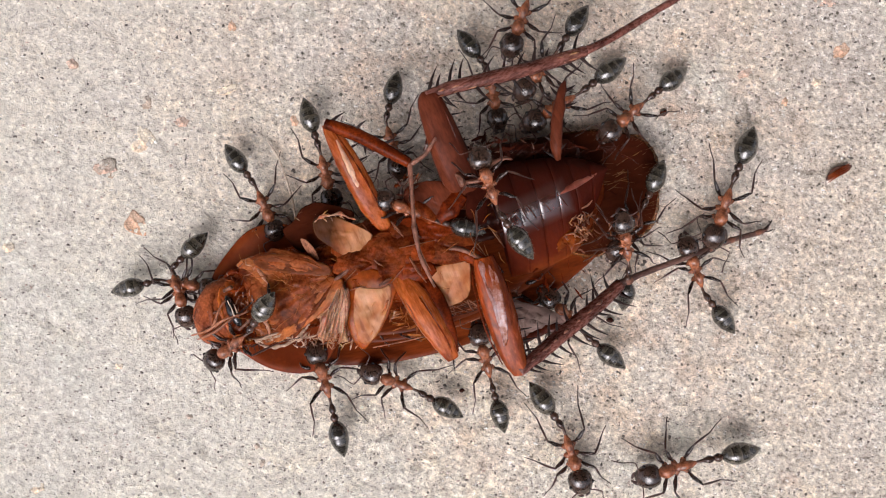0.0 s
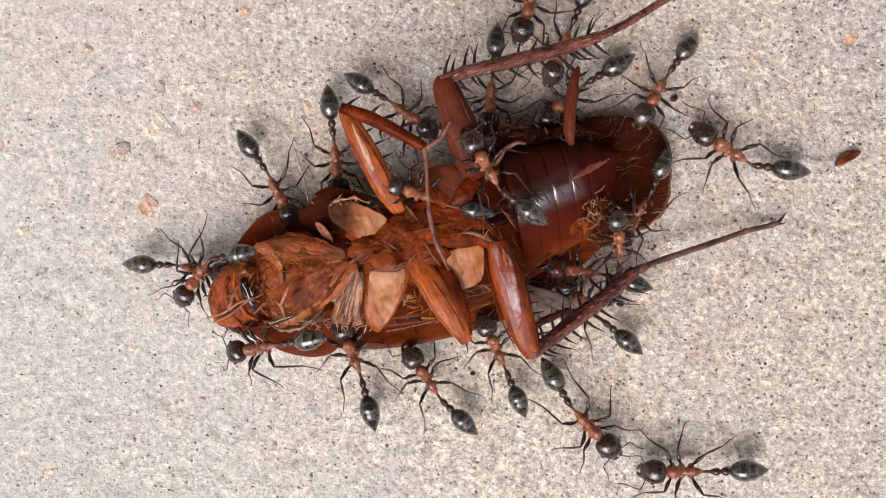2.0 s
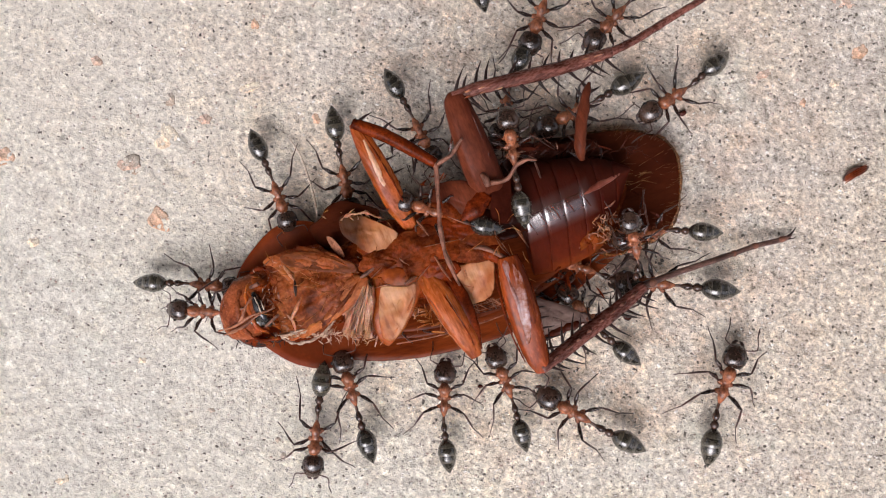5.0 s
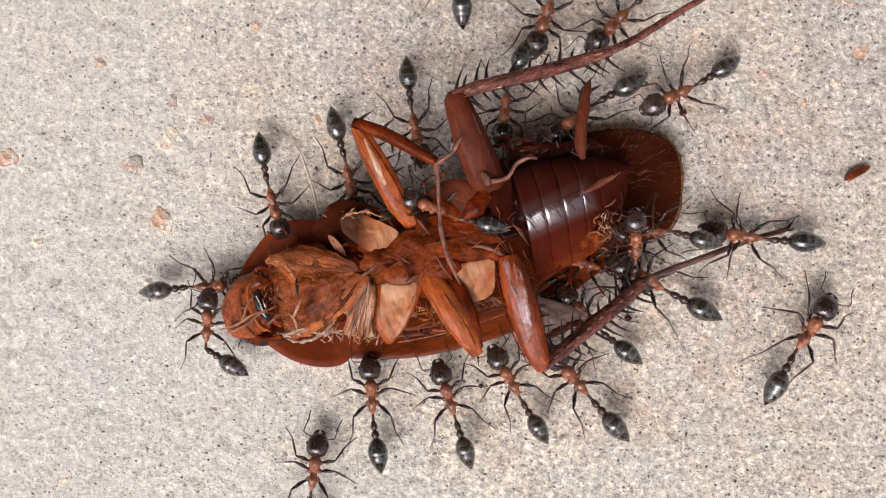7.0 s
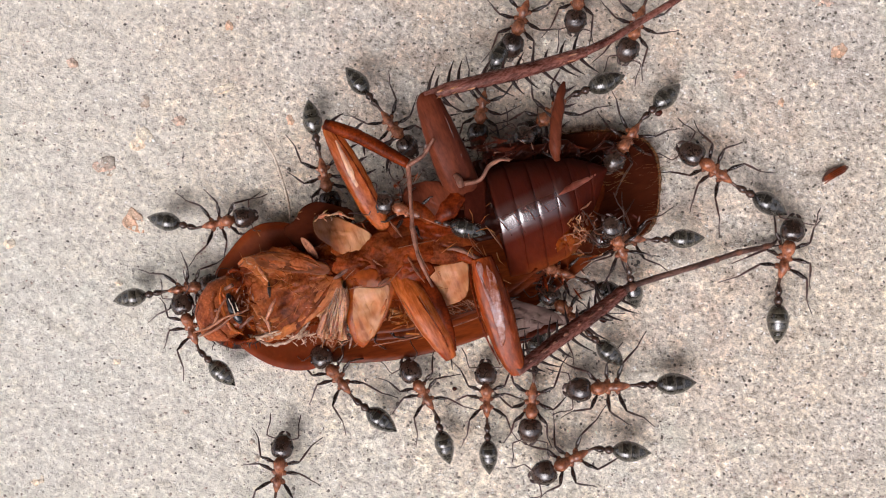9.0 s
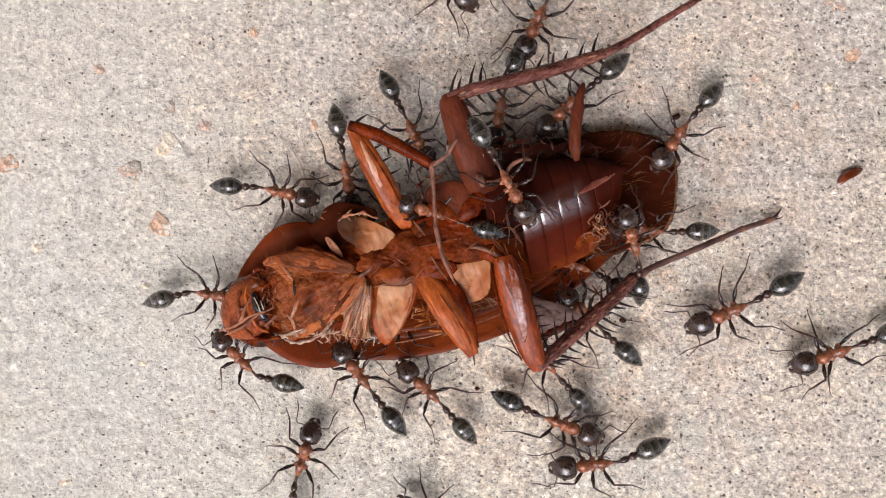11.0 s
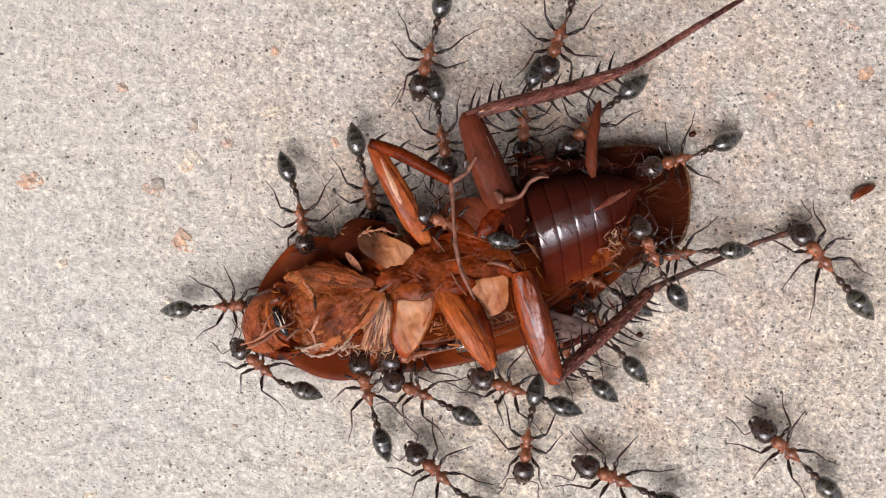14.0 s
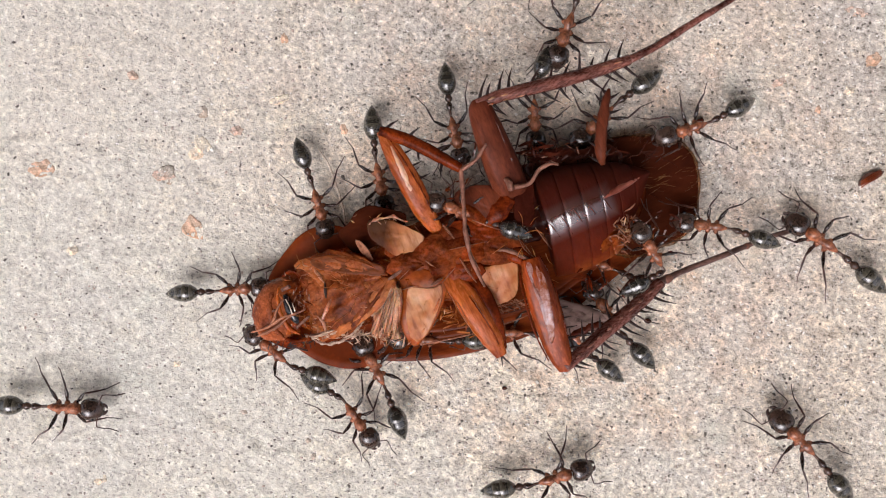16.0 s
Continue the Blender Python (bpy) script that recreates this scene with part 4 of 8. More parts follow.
chest_plate("coxa", LEAF, 0.12, [(-8.90, 2.35, 6.30), (-7.90, 2.45, 6.60), (-6.60, 2.10, 6.90), (-5.50, 1.62, 7.10), (-4.60, 1.02, 7.20), (-5.20, 0.15, 7.15), (-5.90, -0.40, 7.05), (-6.80, -0.42, 6.85), (-7.70, 0.10, 6.60), (-8.70, 0.85, 6.40), (-9.05, 1.60, 6.30)])
chest_plate("coxa", BITS, 0.02, [(-10.00, 0.67, 6.20), (-9.58, 0.68, 6.40), (-8.91, -0.01, 6.60), (-8.61, -0.78, 6.60), (-9.42, -0.32, 6.30)])
chest_plate("coxa", SMOKY, 0.10, [(-13.00, -0.81, 5.90), (-11.58, -0.49, 6.30), (-9.84, -0.73, 6.70), (-8.30, -1.23, 7.00), (-8.40, -1.75, 6.90), (-10.43, -1.73, 6.50), (-12.55, -1.37, 6.00)])
chest_plate("coxa", TAN, 0.10, [(-12.95, -1.91, 5.70), (-12.15, -1.63, 6.00), (-10.46, -1.78, 6.30), (-8.47, -1.89, 6.70), (-9.14, -2.46, 6.50), (-10.88, -2.75, 6.10), (-12.23, -2.60, 5.80)])
chest_plate("coxa", TAN, 0.15, [(-14.71, -1.32, 5.20), (-13.86, -0.78, 5.50), (-13.12, -0.95, 5.70), (-12.36, -2.51, 5.80), (-12.69, -2.73, 5.70), (-13.70, -1.97, 5.40)])
chest_plate("sternum", TAN, 0.15, [(-13.92, -2.51, 5.20), (-12.92, -2.57, 5.60), (-11.56, -2.85, 5.90), (-11.45, -4.16, 5.80), (-12.07, -5.28, 5.50), (-13.21, -5.14, 5.20), (-13.89, -3.83, 5.10)])
chest_plate("sternum", MEMBRANE, 0.22, [(-12.03, -5.79, 5.20), (-11.23, -4.03, 5.80), (-9.90, -2.82, 6.30), (-7.73, -2.40, 6.80), (-7.25, -3.04, 6.80), (-8.51, -4.54, 6.30), (-10.05, -5.72, 5.80), (-11.54, -6.54, 5.20)])
chest_plate("coxa", TAN, 0.10, [(-13.71, -5.17, 4.90), (-12.49, -4.55, 5.30), (-11.50, -5.10, 5.50), (-11.97, -6.47, 5.00), (-12.95, -6.91, 4.70)])
chest_plate("coxa", AMBER, 0.20, [(-6.73, -1.85, 6.50), (-6.30, -1.23, 6.90), (-4.83, -1.35, 7.10), (-3.55, -1.81, 7.20), (-2.79, -2.45, 7.10), (-3.14, -4.05, 6.80), (-4.07, -6.04, 6.30), (-5.13, -7.30, 5.90), (-5.97, -7.15, 5.70), (-6.55, -5.20, 6.10)])
chest_plate("coxa", COXA, 0.10, [(-5.97, -3.42, 6.75), (-5.61, -2.85, 7.00), (-4.02, -2.87, 7.20), (-3.29, -2.61, 7.25), (-3.26, -3.65, 7.05), (-4.10, -5.80, 6.55), (-4.90, -7.02, 6.10), (-5.68, -6.71, 6.10), (-6.09, -5.00, 6.40)])
chest_plate("coxa", COXA, 0.12, [(-0.45, -1.69, 6.90), (0.36, -1.17, 7.00), (2.23, -0.91, 7.00), (2.58, -1.82, 6.80), (2.34, -3.55, 6.40), (0.84, -4.31, 6.20), (0.37, -3.55, 6.50)])
chest_plate("side_plate", SHELL, 0.12, [(-11.53, 1.30, 4.80), (-10.72, 2.10, 5.00), (-9.96, 3.15, 5.20), (-8.81, 3.50, 5.40), (-7.61, 3.25, 5.70), (-6.03, 2.70, 6.10), (-6.80, 1.20, 5.90), (-8.60, 0.30, 5.60), (-10.17, -0.20, 5.20)])
bm = bmesh.new()
tube(bm, [(-8.9, 2.0, 6.45, 0.02), (-8.3, 2.40, 6.75, 0.09), (-7.6, 2.45, 6.95, 0.06), (-7.0, 2.60, 7.05, 0.10), (-6.4, 2.30, 7.15, 0.05), (-5.6, 2.15, 7.25, 0.02)], 7, 0.5, 8)
ripple(bm, 0.13, 0.35)
part("torn_edge", bm, FLESH, roach, "pale ragged membrane along the leg base")
chest_plate("coxa", BROWN, 0.4, [(-2.24, 4.39, 6.90), (-0.36, 5.00, 7.20), (1.30, 4.59, 7.30), (1.72, 2.95, 7.20), (0.07, 1.70, 7.10), (-2.02, 2.31, 6.90)])
chest_plate("sternum", BREAST, 0.3, [(-7.23, -1.27, 6.50), (-5.76, -0.34, 6.90), (-3.66, 0.35, 7.10), (-2.82, -0.60, 7.20), (-4.17, -1.87, 6.90), (-6.42, -2.19, 6.60)])
chest_plate("sternum", GRISTLE, 0.35, [(-4.28, 0.01, 7.10), (-2.20, 0.94, 7.30), (-0.13, 0.87, 7.30), (0.09, -0.58, 7.30), (-1.98, -1.55, 7.20), (-3.65, -1.65, 7.10)])
chest_plate("sternum", BREAST, 0.3, [(-0.96, 0.65, 7.20), (0.91, 1.20, 7.30), (2.77, 0.88, 7.10), (3.07, -0.36, 7.00), (1.33, -1.11, 7.10), (-0.53, -0.88, 7.20)])
chest_plate("sternum", BREAST, 0.15, [(-5.35, -2.09, 6.80), (-3.65, -1.56, 7.10), (-2.32, -1.80, 7.10), (-2.83, -2.98, 6.90), (-4.72, -3.01, 6.70)])
chest_plate("coxa", RUST, 0.3, [(-3.25, 1.88, 7.10), (-1.17, 2.31, 7.30), (1.31, 1.91, 7.20), (2.56, 0.68, 7.00), (0.08, 0.04, 7.10), (-2.83, 0.43, 7.10)])
chest_plate("sternum", RUST, 0.4, [(-3.24, -1.23, 7.10), (-1.15, -0.59, 7.30), (0.09, -1.62, 7.10), (-1.57, -2.68, 7.00), (-2.82, -2.48, 7.00)])

bm = bmesh.new()
strands(bm, (-8.84, -5.10, 5.60), (-7.62, -6.92, 5.20), (-6.99, -3.04, 6.70), (-6.58, -5.05, 6.20), 16, rng, 0.10)
ripple(bm, 0.12, 0.5)
each_part("fibre", bm, FLESH, roach, "pinkish torn muscle fibres")
bm = bmesh.new()
strands(bm, (-8.78, -6.76, 5.60), (-6.62, -6.97, 5.80), (-7.21, -3.53, 6.60), (-6.42, -2.76, 6.90), 15, rng, 0.10)
ripple(bm, 0.30, 0.9)
each_part("fibre", bm, FLESH, roach, "fan of pale pink muscle fibres")
bm = bmesh.new()
strands(bm, (-8.39, -6.64, 5.90), (-6.68, -6.87, 6.00), (-6.92, -3.35, 6.90), (-6.39, -2.83, 7.10), 4, rng, 0.05)
each_part("fibre", bm, FLESH, roach, "fine pale sinews over the muscle")
bm = bmesh.new()
tube(bm, [(-14.32, -6.69, 4.20, 0.05), (-13.01, -7.38, 4.20, 0.12), (-11.77, -7.40, 4.30, 0.14), (-10.67, -6.88, 4.60, 0.10), (-9.91, -6.14, 5.00, 0.18), (-9.45, -5.61, 5.20, 0.05)], 8, 0.6, 10)
ripple(bm, 0.16, 0.4)
part("torn_edge", bm, RAG, roach, "crumpled pale torn edge of skin")
for a, b_, c_ in (((-12.72, -5.60, 5.60, 0.05), (-12.21, -4.50, 6.00, 0.16), (-11.87, -3.78, 6.00, 0.05)), ((-13.35, -1.34, 5.70, 0.05), (-12.82, -2.00, 6.00, 0.16), (-12.39, -2.59, 6.00, 0.04)), ((-12.45, -6.49, 5.20, 0.05), (-12.55, -5.68, 5.60, 0.14), (-13.06, -5.17, 5.60, 0.04))):
    bm = bmesh.new()
    tube(bm, [a, b_, c_], 6, 0.5, 8)
    ripple(bm, 0.06, 0.4)
    part("fold", bm, FLESH, roach)
bm = bmesh.new()
strands(bm, (-14.19, -6.83, 4.40), (-12.65, -7.19, 4.40), (-12.09, -6.39, 5.20), (-9.37, -5.54, 5.60), 12, rng, 0.11)
strands(bm, (-13.74, -6.92, 4.40), (-10.39, -7.00, 4.40), (-12.85, -7.17, 4.60), (-9.67, -6.29, 4.80), 12, rng, 0.09)
each_part("fibre", bm, RAG, roach, "pale torn fibres")
bm = bmesh.new()
strands(bm, (-0.37, -4.45, 5.40), (2.60, -3.79, 5.40), (0.89, -5.14, 4.60), (3.46, -4.48, 4.60), 12, rng, 0.06)
def lone_thread(bm, a, b_, w):
    """A pair of loose threads."""
    strands(bm, a, a, b_, b_, 2, rng, w * 0.55)


lone_thread(bm, (-1.88, -0.59, 7.60), (-0.64, -2.44, 7.50), 0.10)
lone_thread(bm, (-1.33, 0.65, 8.00), (-0.30, -1.60, 7.90), 0.07)
lone_thread(bm, (-3.23, 2.00, 7.40), (-2.29, 0.85, 7.80), 0.09)
lone_thread(bm, (-0.94, 2.30, 7.80), (1.32, 1.49, 7.70), 0.06)
lone_thread(bm, (-2.59, -3.29, 7.30), (-1.30, -5.51, 7.90), 0.05)
lone_thread(bm, (-1.54, -2.45, 7.50), (0.35, -5.69, 8.00), 0.05)
lone_thread(bm, (-6.28, -3.02, 6.70), (-5.09, -2.73, 7.20), 0.09)
lone_thread(bm, (-4.05, -2.68, 7.20), (-3.21, -2.13, 7.40), 0.12)
lone_thread(bm, (-4.69, -0.61, 7.20), (-3.22, -1.64, 7.30), 0.07)
lone_thread(bm, (-2.79, 0.02, 7.60), (0.09, 0.66, 7.70), 0.06)
lone_thread(bm, (2.56, 0.88, 7.60), (3.72, -0.55, 7.40), 0.06)
lone_thread(bm, (-3.22, -2.47, 7.20), (-2.17, -1.21, 7.60), 0.09)
lone_thread(bm, (-6.59, -2.30, 6.90), (-5.31, -1.03, 7.20), 0.09)
lone_thread(bm, (3.78, 1.71, 8.00), (5.04, 0.07, 7.40), 0.05)

each_part("fibre", bm, BITS, roach, "thin torn fibres")
bm = bmesh.new()
for _ in range(60):
    u, w_ = rng.random(), rng.gauss(0, 1)
    o = Vector((-14.37, -3.89, 5.90)).lerp(Vector((4.61, 0.90, 7.60)), u) + Vector((0, w_ * 1.6, -0.25 * w_ * w_ + 0.2))
    a, ln = rng.uniform(0, math.tau), rng.uniform(0.4, 1.5)
    d = Vector((math.cos(a), math.sin(a), rng.uniform(-0.1, 0.5))) * ln
    tube(bm, [(*o, 0.03), (*(o + d * 0.5 + Vector((rng.uniform(-0.2, 0.2), rng.uniform(-0.2, 0.2), 0.2))), 0.026), (*(o + d), 0.01)], 4, per=2)
tagged(part("hair", bm, MEMBRANE, roach, "short brown hairs and fibres"), kind="stuff")
bm = bmesh.new()
tube(bm, [(-12.36, -2.54, 6.20, 0.05), (-12.29, -3.10, 6.40, 0.13), (-12.27, -3.73, 6.20, 0.04)], 6)
part("spine", bm, SPINE, roach)


def knotted_joint(pts_, mat_):
    """A flattened knot of joint tissue."""
    bm = bmesh.new()
    tube(bm, [(x, y, z - 0.15, r) for x, y, z, r in pts_], 14, 0.5, 8)
    ripple(bm, 0.14, 0.7)
    ripple(bm, 0.06, 0.35, 5.0)
    part("joint", bm, mat_, roach)


knotted_joint([(-1.37, 1.07, 7.20, 0.5), (-2.48, 1.18, 7.40, 0.62), (-3.43, 1.34, 7.00, 0.45)], BREAST)
knotted_joint([(-1.36, -1.21, 7.20, 0.5), (-2.13, -1.63, 7.40, 0.6), (-2.73, -2.06, 7.10, 0.4)], BREAST)
knotted_joint([(1.32, 0.05, 7.10, 0.5), (2.49, -0.36, 7.40, 0.62), (3.32, -0.93, 7.20, 0.5)], RUST)
knotted_joint([(-5.35, 0.00, 6.90, 0.35), (-4.14, 0.51, 7.30, 0.5), (-3.16, 0.43, 7.20, 0.4)], RUST)
knotted_joint([(-5.35, -1.88, 6.80, 0.35), (-4.15, -2.15, 7.10, 0.45), (-3.07, -2.27, 7.00, 0.35)], BREAST)
knotted_joint([(0.07, 2.31, 7.30, 0.5), (1.11, 2.93, 7.60, 0.7), (1.80, 3.97, 7.40, 0.6)], RUST)
knotted_joint([(-2.02, 3.34, 7.10, 0.4), (-0.96, 2.84, 7.50, 0.6), (-0.13, 2.02, 7.40, 0.5)], GRISTLE)
knotted_joint([(-7.75, -0.02, 6.20, 0.25), (-6.93, -0.26, 6.60, 0.38), (-6.29, -0.68, 6.70, 0.3)], BREAST)
knotted_joint([(-8.51, -1.29, 6.40, 0.2), (-7.86, -1.10, 6.80, 0.35), (-7.36, -1.60, 6.80, 0.25)], RUST)


def spines(parent, points, count, length, seed, side_up=0.3):
    """Black spines set along both sides of a limb."""
    r = random.Random(seed)
    p = curve_through(points, 8)
    for k in range(count):
        i = int((0.06 + 0.9 * k / count) * (len(p) - 1))
        o = Vector(p[i][:3])
        t = Vector(p[min(i + 1, len(p) - 1)][:3] - p[max(i - 1, 0)][:3]).normalized()
        s = t.cross(Vector((0, 0, 1))).normalized() * (1 if k % 2 else -1)
        d = (s * r.uniform(0.75, 1.0) + t * r.uniform(0.25, 0.7) + Vector((0, 0, r.uniform(-0.2, side_up)))).normalized()
        ln, rad = length * r.uniform(0.6, 1.2), float(p[i][3])
        bm = bmesh.new()
        a = o + d * rad * 0.7
        tube(bm, [(*a, 0.15), (*(a + d * ln * 0.5), 0.095), (*(a + d * ln + t * ln * 0.12), 0.012)], 5, per=2)
        part("spine", bm, SPINE, parent)


def limb(name, points, material, label="", flat=1.0, seg=14, per=6, pivot=None, uneven=0.04, flatface=False, roll=0.0):
    bm = bmesh.new()
    if flatface:
        blade(bm, points, flat, per + 4, roll)
    else:
        tube(bm, points, seg, flat, per)
    ripple(bm, uneven, 0.7, len(points) + points[0][0])
    return part(name, bm, material, roach, label, pivot=pivot)


def edge_line(points, material, label=""):
    bm = bmesh.new()
    tube(bm, points, 5, per=8)
    ripple(bm, 0.06, 0.35)
    return part("ridge", bm, material, roach, label)


# the leg folded beside the thorax
limb("femur", [(-3.54, 1.35, 6.60, 0.45), (-4.58, 2.99, 7.20, 0.80), (-5.68, 5.14, 7.90, 0.88), (-6.85, 7.26, 8.40, 0.74), (-7.80, 8.93, 8.70, 0.35)], FEMUR, "glossy orange thigh", 0.6, flatface=True)
# the highlight along this thigh, painted as a raised peach strip
bm = bmesh.new()
tube(bm, [(-4.95, 3.35, 7.62, 0.06), (-5.38, 4.25, 7.98, 0.30), (-5.85, 5.20, 8.36, 0.27), (-6.45, 6.55, 8.72, 0.17), (-7.02, 7.75, 8.90, 0.05)], 10, 0.42, 8)
ripple(bm, 0.03, 0.5)
part("ridge", bm, PEACH, roach, "pale peach highlight painted along the thigh")
edge_line([(-3.96, 2.82, 7.60, 0.03), (-4.81, 4.59, 8.25, 0.06), (-6.07, 6.70, 8.75, 0.06), (-7.12, 8.26, 8.90, 0.03)], RUST)
pts = [(-7.84, 8.93, 8.70, 0.42), (-5.58, 8.11, 8.90, 0.50), (-3.12, 6.81, 9.10, 0.46), (-1.82, 6.08, 9.20, 0.36)]
ob = limb("tibia", pts, RUST)
spines(ob, pts, 7, 1.2, 3)
limb("tarsus", [(-1.82, 6.08, 9.20, 0.22), (-1.65, 4.07, 9.20, 0.15), (-1.50, 1.66, 9.00, 0.15), (-1.48, 1.5, 9.00, 0.19), (-1.16, -0.15, 8.80, 0.14), (-0.85, -0.95, 8.70, 0.18), (-0.59, -1.57, 8.60, 0.13), (-0.02, -2.72, 8.40, 0.08)], TARSUS)
limb("tarsus", [(-1.74, 6.00, 9.20, 0.18), (-0.76, 6.62, 9.50, 0.15), (-0.28, 7.31, 9.80, 0.13), (0.05, 7.77, 10.00, 0.07)], TARSUS, per=4)

# the wide leg stretched out above the belly
limb("femur", [(2.63, 3.33, 6.00, 0.9), (1.96, 4.81, 7.20, 1.3), (1.09, 6.79, 8.10, 1.32), (0.08, 9.27, 8.80, 1.1), (-0.45, 10.69, 9.00, 0.85), (-0.62, 11.19, 8.90, 0.45)], BROWN, "broad rust brown thigh", 0.5, flatface=True)
pts = [(-0.65, 10.85, 9.00, 0.40), (1.28, 11.51, 8.90, 0.50), (5.32, 12.59, 8.30, 0.54), (8.63, 13.64, 7.50, 0.50), (10.99, 14.50, 6.90, 0.42)]
ob = limb("tibia", pts, MAROON, "spiny maroon shin", 0.85)
spines(ob, pts, 22, 1.55, 5)
limb("tarsus", [(10.99, 14.50, 6.90, 0.32), (13.31, 15.76, 6.20, 0.30), (15.98, 17.53, 5.20, 0.28), (18.50, 19.14, 4.20, 0.25), (20.65, 20.51, 3.20, 0.20), (21.70, 21.06, 2.80, 0.07)], MAROON)
for u in range(20):
    k = u // 2
    shift = Vector((0.03, 0.10, 0.02)) if u % 2 else Vector((0, -0.30, -0.06))
    a, b_ = (Vector((0.09, 10.97, 9.52)).lerp(Vector((10.60, 14.23, 7.42)), v) + shift for v in ((k + rng.uniform(0, 0.25)) / 10, (k + rng.uniform(0.5, 0.95)) / 10))
    bm = bmesh.new()
    tube(bm, [(*a, 0.02), (*(a.lerp(b_, 0.5) + Vector((0, 0.03, 0.02))), 0.07), (*b_, 0.02)], 5)
    ripple(bm, 0.06, 0.35)
    part("ridge", bm, FLESH, roach, "broken pale ridge along the shin")

edge_line([(0.37, 10.49, 9.30, 0.03), (0.97, 9.10, 9.20, 0.06), (1.99, 6.76, 8.50, 0.06), (2.86, 4.79, 7.50, 0.04)], UMBER)
# the stub of a leg standing up behind the belly
pts = [(9.05, 6.60, 6.40, 0.22), (8.85, 7.47, 6.70, 0.42), (8.88, 9.12, 6.90, 0.47), (9.11, 10.76, 7.00, 0.40), (9.27, 11.67, 7.00, 0.28), (9.43, 12.25, 7.00, 0.08)]
ob = limb("tibia", pts, BROWN, uneven=0.08)
spines(ob, pts, 9, 0.9, 8)

def thigh_spines(a, b_, count, out):
    for k in range(count):
        o = Vector(a).lerp(Vector(b_), (k + 0.5) / count)
        d = Vector(out) * rng.uniform(0.6, 1.2)
        bm = bmesh.new()
        tube(bm, [(*o, 0.11), (*(o + d * 0.5), 0.07), (*(o + d), 0.015)], 5, per=2)
        part("spine", bm, SPINE, roach)


thigh_spines((0.43, 9.98, 8.60), (2.62, 4.62, 6.90), 6, (1.3, 0.25, -0.2))
thigh_spines((5.33, -3.25, 7.00), (6.65, -7.90, 6.20), 6, (1.2, 0.2, -0.3))
thigh_spines((-6.37, 7.75, 8.40), (-4.66, 4.95, 7.80), 3, (1.0, 0.5, 0))
# the short orange thigh on the other side
limb("femur", [(-2.76, -1.99, 6.80, 0.7), (-1.64, -3.29, 7.20, 0.95), (-0.47, -5.15, 7.20, 0.98), (0.61, -6.83, 6.90, 0.82), (1.28, -8.07, 6.60, 0.45)], FEMUR, "glossy orange thigh", 0.6, flatface=True)
edge_line([(-2.13, -2.25, 7.40, 0.03), (-0.61, -4.27, 7.85, 0.05), (0.63, -6.22, 7.55, 0.05), (1.21, -7.51, 7.10, 0.03)], RUST)
limb("femur", [(-0.84, -2.06, 6.80, 0.4), (0.10, -3.70, 7.00, 0.6), (0.86, -5.58, 6.90, 0.55), (1.45, -7.57, 6.60, 0.3)], RUST, flat=0.7)
bm = bmesh.new()
tube(bm, [(1.28, -7.90, 6.60, 0.10), (1.41, -9.03, 6.00, 0.02)], 5)
part("spine", bm, SPINE, roach)

# the long hind leg, which swings a little at its knee
limb("femur", [(3.47, -0.59, 7.60, 0.75), (3.98, -2.40, 7.50, 1.08), (4.75, -4.90, 7.10, 1.16), (5.49, -7.23, 6.70, 1.0), (6.02, -8.64, 6.40, 0.75), (6.15, -9.32, 6.30, 0.4)], THIGH, "broad orange thigh with a pale sheen painted on", 0.5, flatface=True, uneven=0.02, roll=7)
bm = bmesh.new()
tube(bm, [(5.18, -2.40, 7.40, 0.10), (5.83, -4.90, 7.00, 0.14), (6.46, -7.87, 6.50, 0.08)], 6)
ripple(bm, 0.08, 0.4)
part("ridge", bm, RUST, roach)
# highlight of the sky on the thigh, painted as a thin pale plate
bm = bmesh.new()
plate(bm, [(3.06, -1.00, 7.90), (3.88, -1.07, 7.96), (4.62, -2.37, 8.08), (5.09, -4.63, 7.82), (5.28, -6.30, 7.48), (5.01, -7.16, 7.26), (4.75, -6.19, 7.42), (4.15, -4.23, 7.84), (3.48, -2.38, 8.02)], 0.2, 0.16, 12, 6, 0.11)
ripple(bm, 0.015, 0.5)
part("sheen_patch", bm, THIGH_SHEEN, roach, "pale lilac patch painted as sheen on the thigh")
edge_line([(2.66, -1.52, 7.00, 0.05), (2.92, -3.25, 7.30, 0.09), (3.77, -6.15, 7.20, 0.09), (4.92, -8.48, 6.70, 0.05)], RUST)
edge_line([(4.63, -1.16, 7.60, 0.05), (5.22, -3.22, 7.50, 0.10), (5.84, -5.94, 7.00, 0.10), (6.39, -8.50, 6.50, 0.06)], UMBER)
KNEE = (6.14, -9.01, 6.40)
pts = [(6.14, -9.01, 6.40, 0.45), (7.68, -7.93, 5.90, 0.55), (10.28, -6.14, 5.00, 0.60), (12.51, -4.65, 4.20, 0.58), (14.49, -3.12, 3.50, 0.50)]
hind_shin = limb("tibia", pts, MAROON, "spiny maroon shin reaching to the ground", 0.85, pivot=KNEE)
spines(hind_shin, pts, 24, 1.7, 9)
